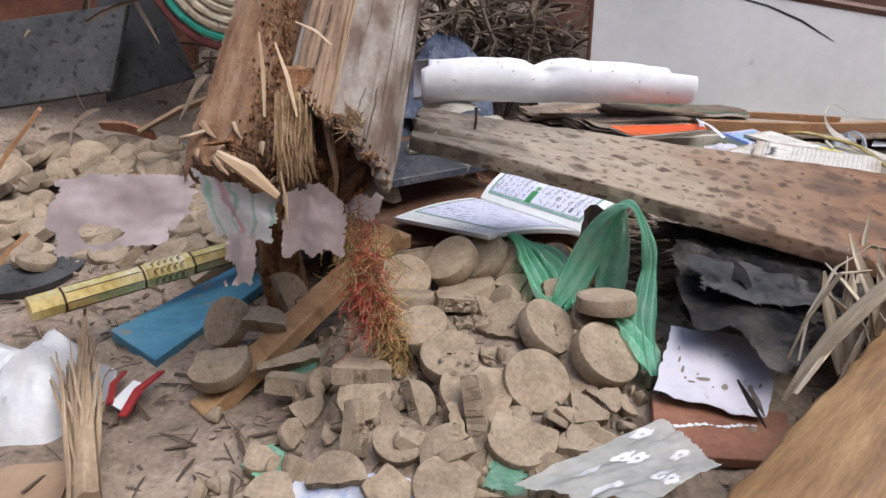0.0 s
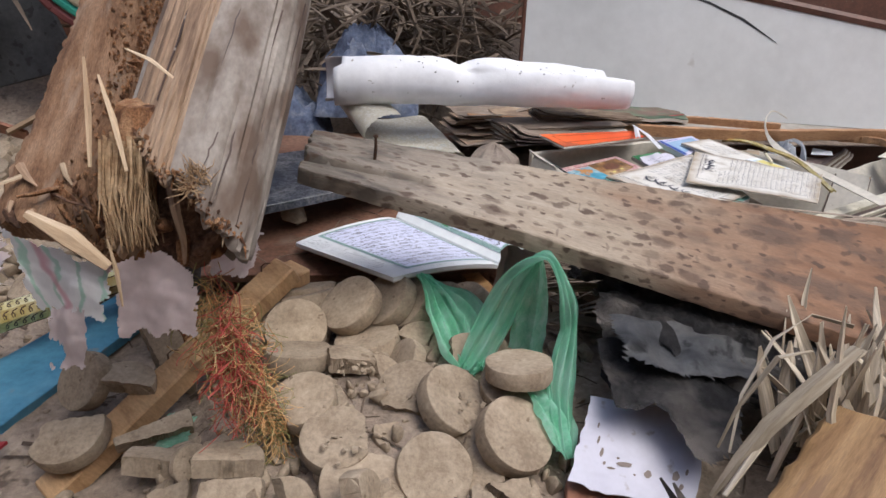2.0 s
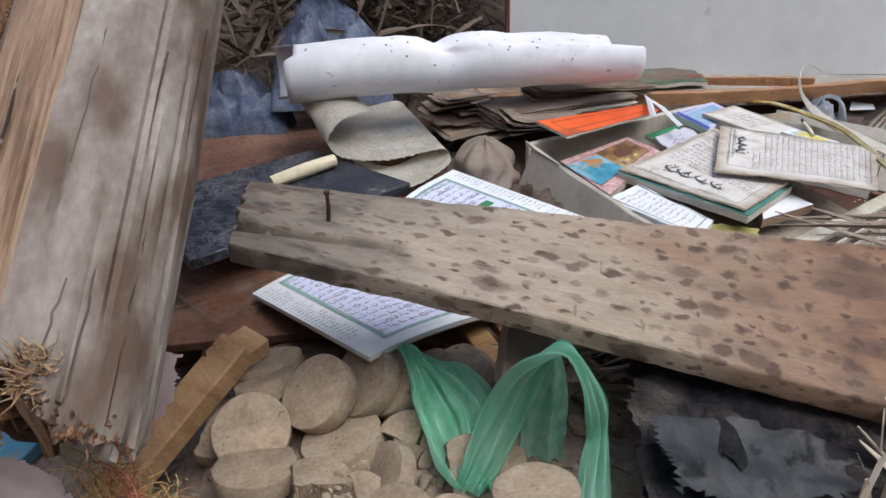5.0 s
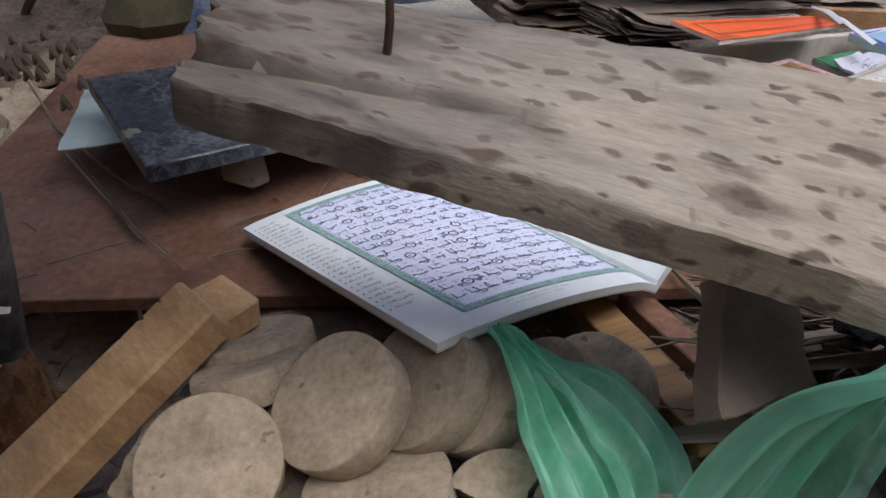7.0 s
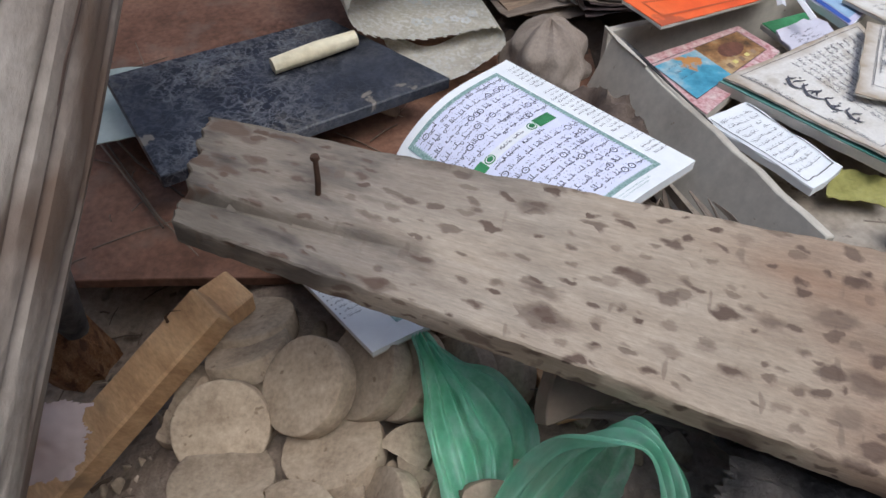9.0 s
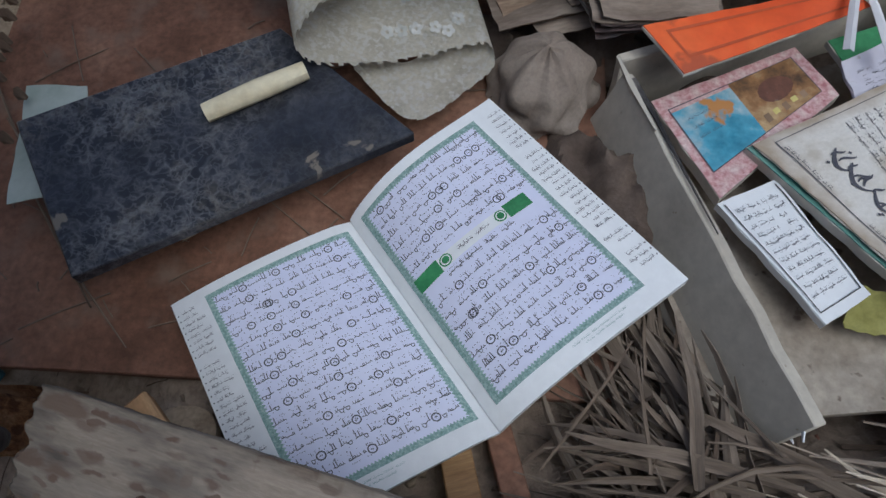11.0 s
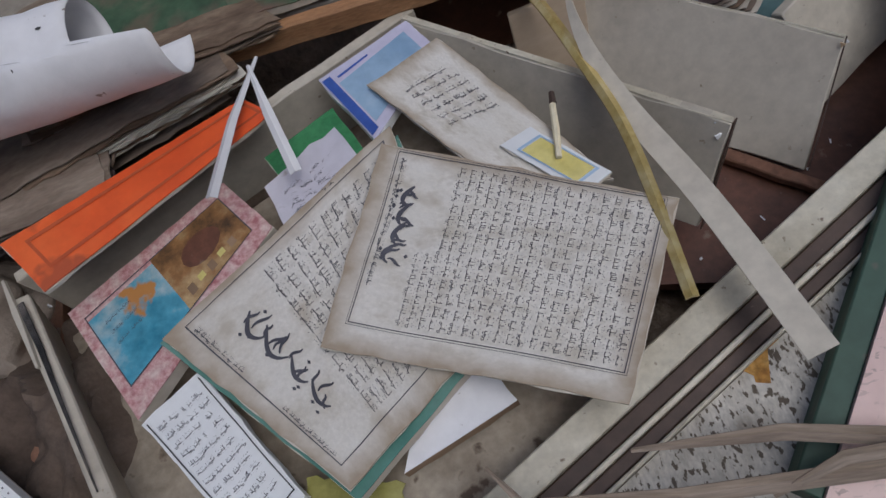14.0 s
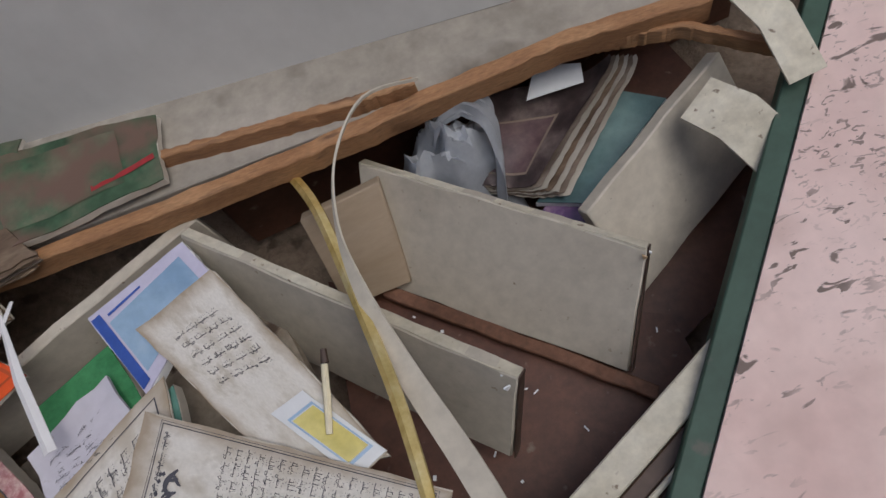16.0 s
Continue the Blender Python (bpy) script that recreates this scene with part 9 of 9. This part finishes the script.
# loose litter in the gaps
bm = bmesh.new()
r = random.Random(71)
for k in range(1500):
    x, y = r.uniform(-0.75, 0.95), r.uniform(0.28, 1.35)
    if x > 0.33 and y > 0.86 or y > 0.80 and -0.1 < x < 0.36:
        continue
    a = r.uniform(0, 6.28)
    ln = r.choice((0.012, 0.02, 0.03, 0.05))
    z = ground_z(x, y) + 0.003
    d = V(math.cos(a), math.sin(a), r.gauss(0, 0.15)) * ln
    p = V(x, y, z)
    ribbon([p, p + d * 0.5 + V(0, 0, 0.002), p + d], r.choice((0.0008, 0.0012, 0.002, 0.004)), (-d.y, d.x, r.gauss(0, 0.01)), 0.0006, bm)
thing("plant_litter", bm, THATCH, "dry straw and leaf litter scattered in the rubble", "litter", kind="stuff")
bm = bmesh.new()
for k in range(700):
    x, y = r.uniform(-0.6, 0.6), r.uniform(0.28, 1.0)
    s = r.choice((0.002, 0.003, 0.004, 0.007))
    chunk((x, y, ground_z(x, y) + s * 0.3), s, k + 3000, (1, 0.8, 0.6), (r.uniform(0, 90), 0, r.uniform(0, 360)), bm, 4)
thing("earth_crumbs", bm, DIRT, "crumbs of dry earth on the ground", "earth", kind="stuff")
bm = bmesh.new()
for k in range(60):
    x, y = r.uniform(-0.3, 0.2), r.uniform(0.88, 1.25)
    z = 0.029 + 0.067 * (y - 0.862)
    a, ln = r.uniform(0, 6.28), r.choice((0.01, 0.02, 0.04, 0.08))
    d = V(math.cos(a), math.sin(a), 0) * ln
    tube([V(x, y, z), V(x, y, z + 0.002) + d * 0.5, V(x, y, z) + d], 0.0007, 4, bm)
for pts in ([(-0.365, 1.2, 0.056), (-0.25, 1.031, 0.045), (-0.175, 0.932, 0.038), (-0.126, 0.882, 0.033)], [(-0.30, 1.10, 0.050), (-0.21, 1.0, 0.047), (-0.155, 0.955, 0.040)], [(-0.28, 1.06, 0.048), (-0.20, 0.96, 0.042), (-0.165, 0.915, 0.037)]):
    tube(pts, [0.0012, 0.0013, 0.0011, 0.0006][:len(pts)], 5, bm, 0.15)
thing("twigs", bm, THATCH, "thin dry twigs lying on the hardboard", "twigs", kind="stuff")
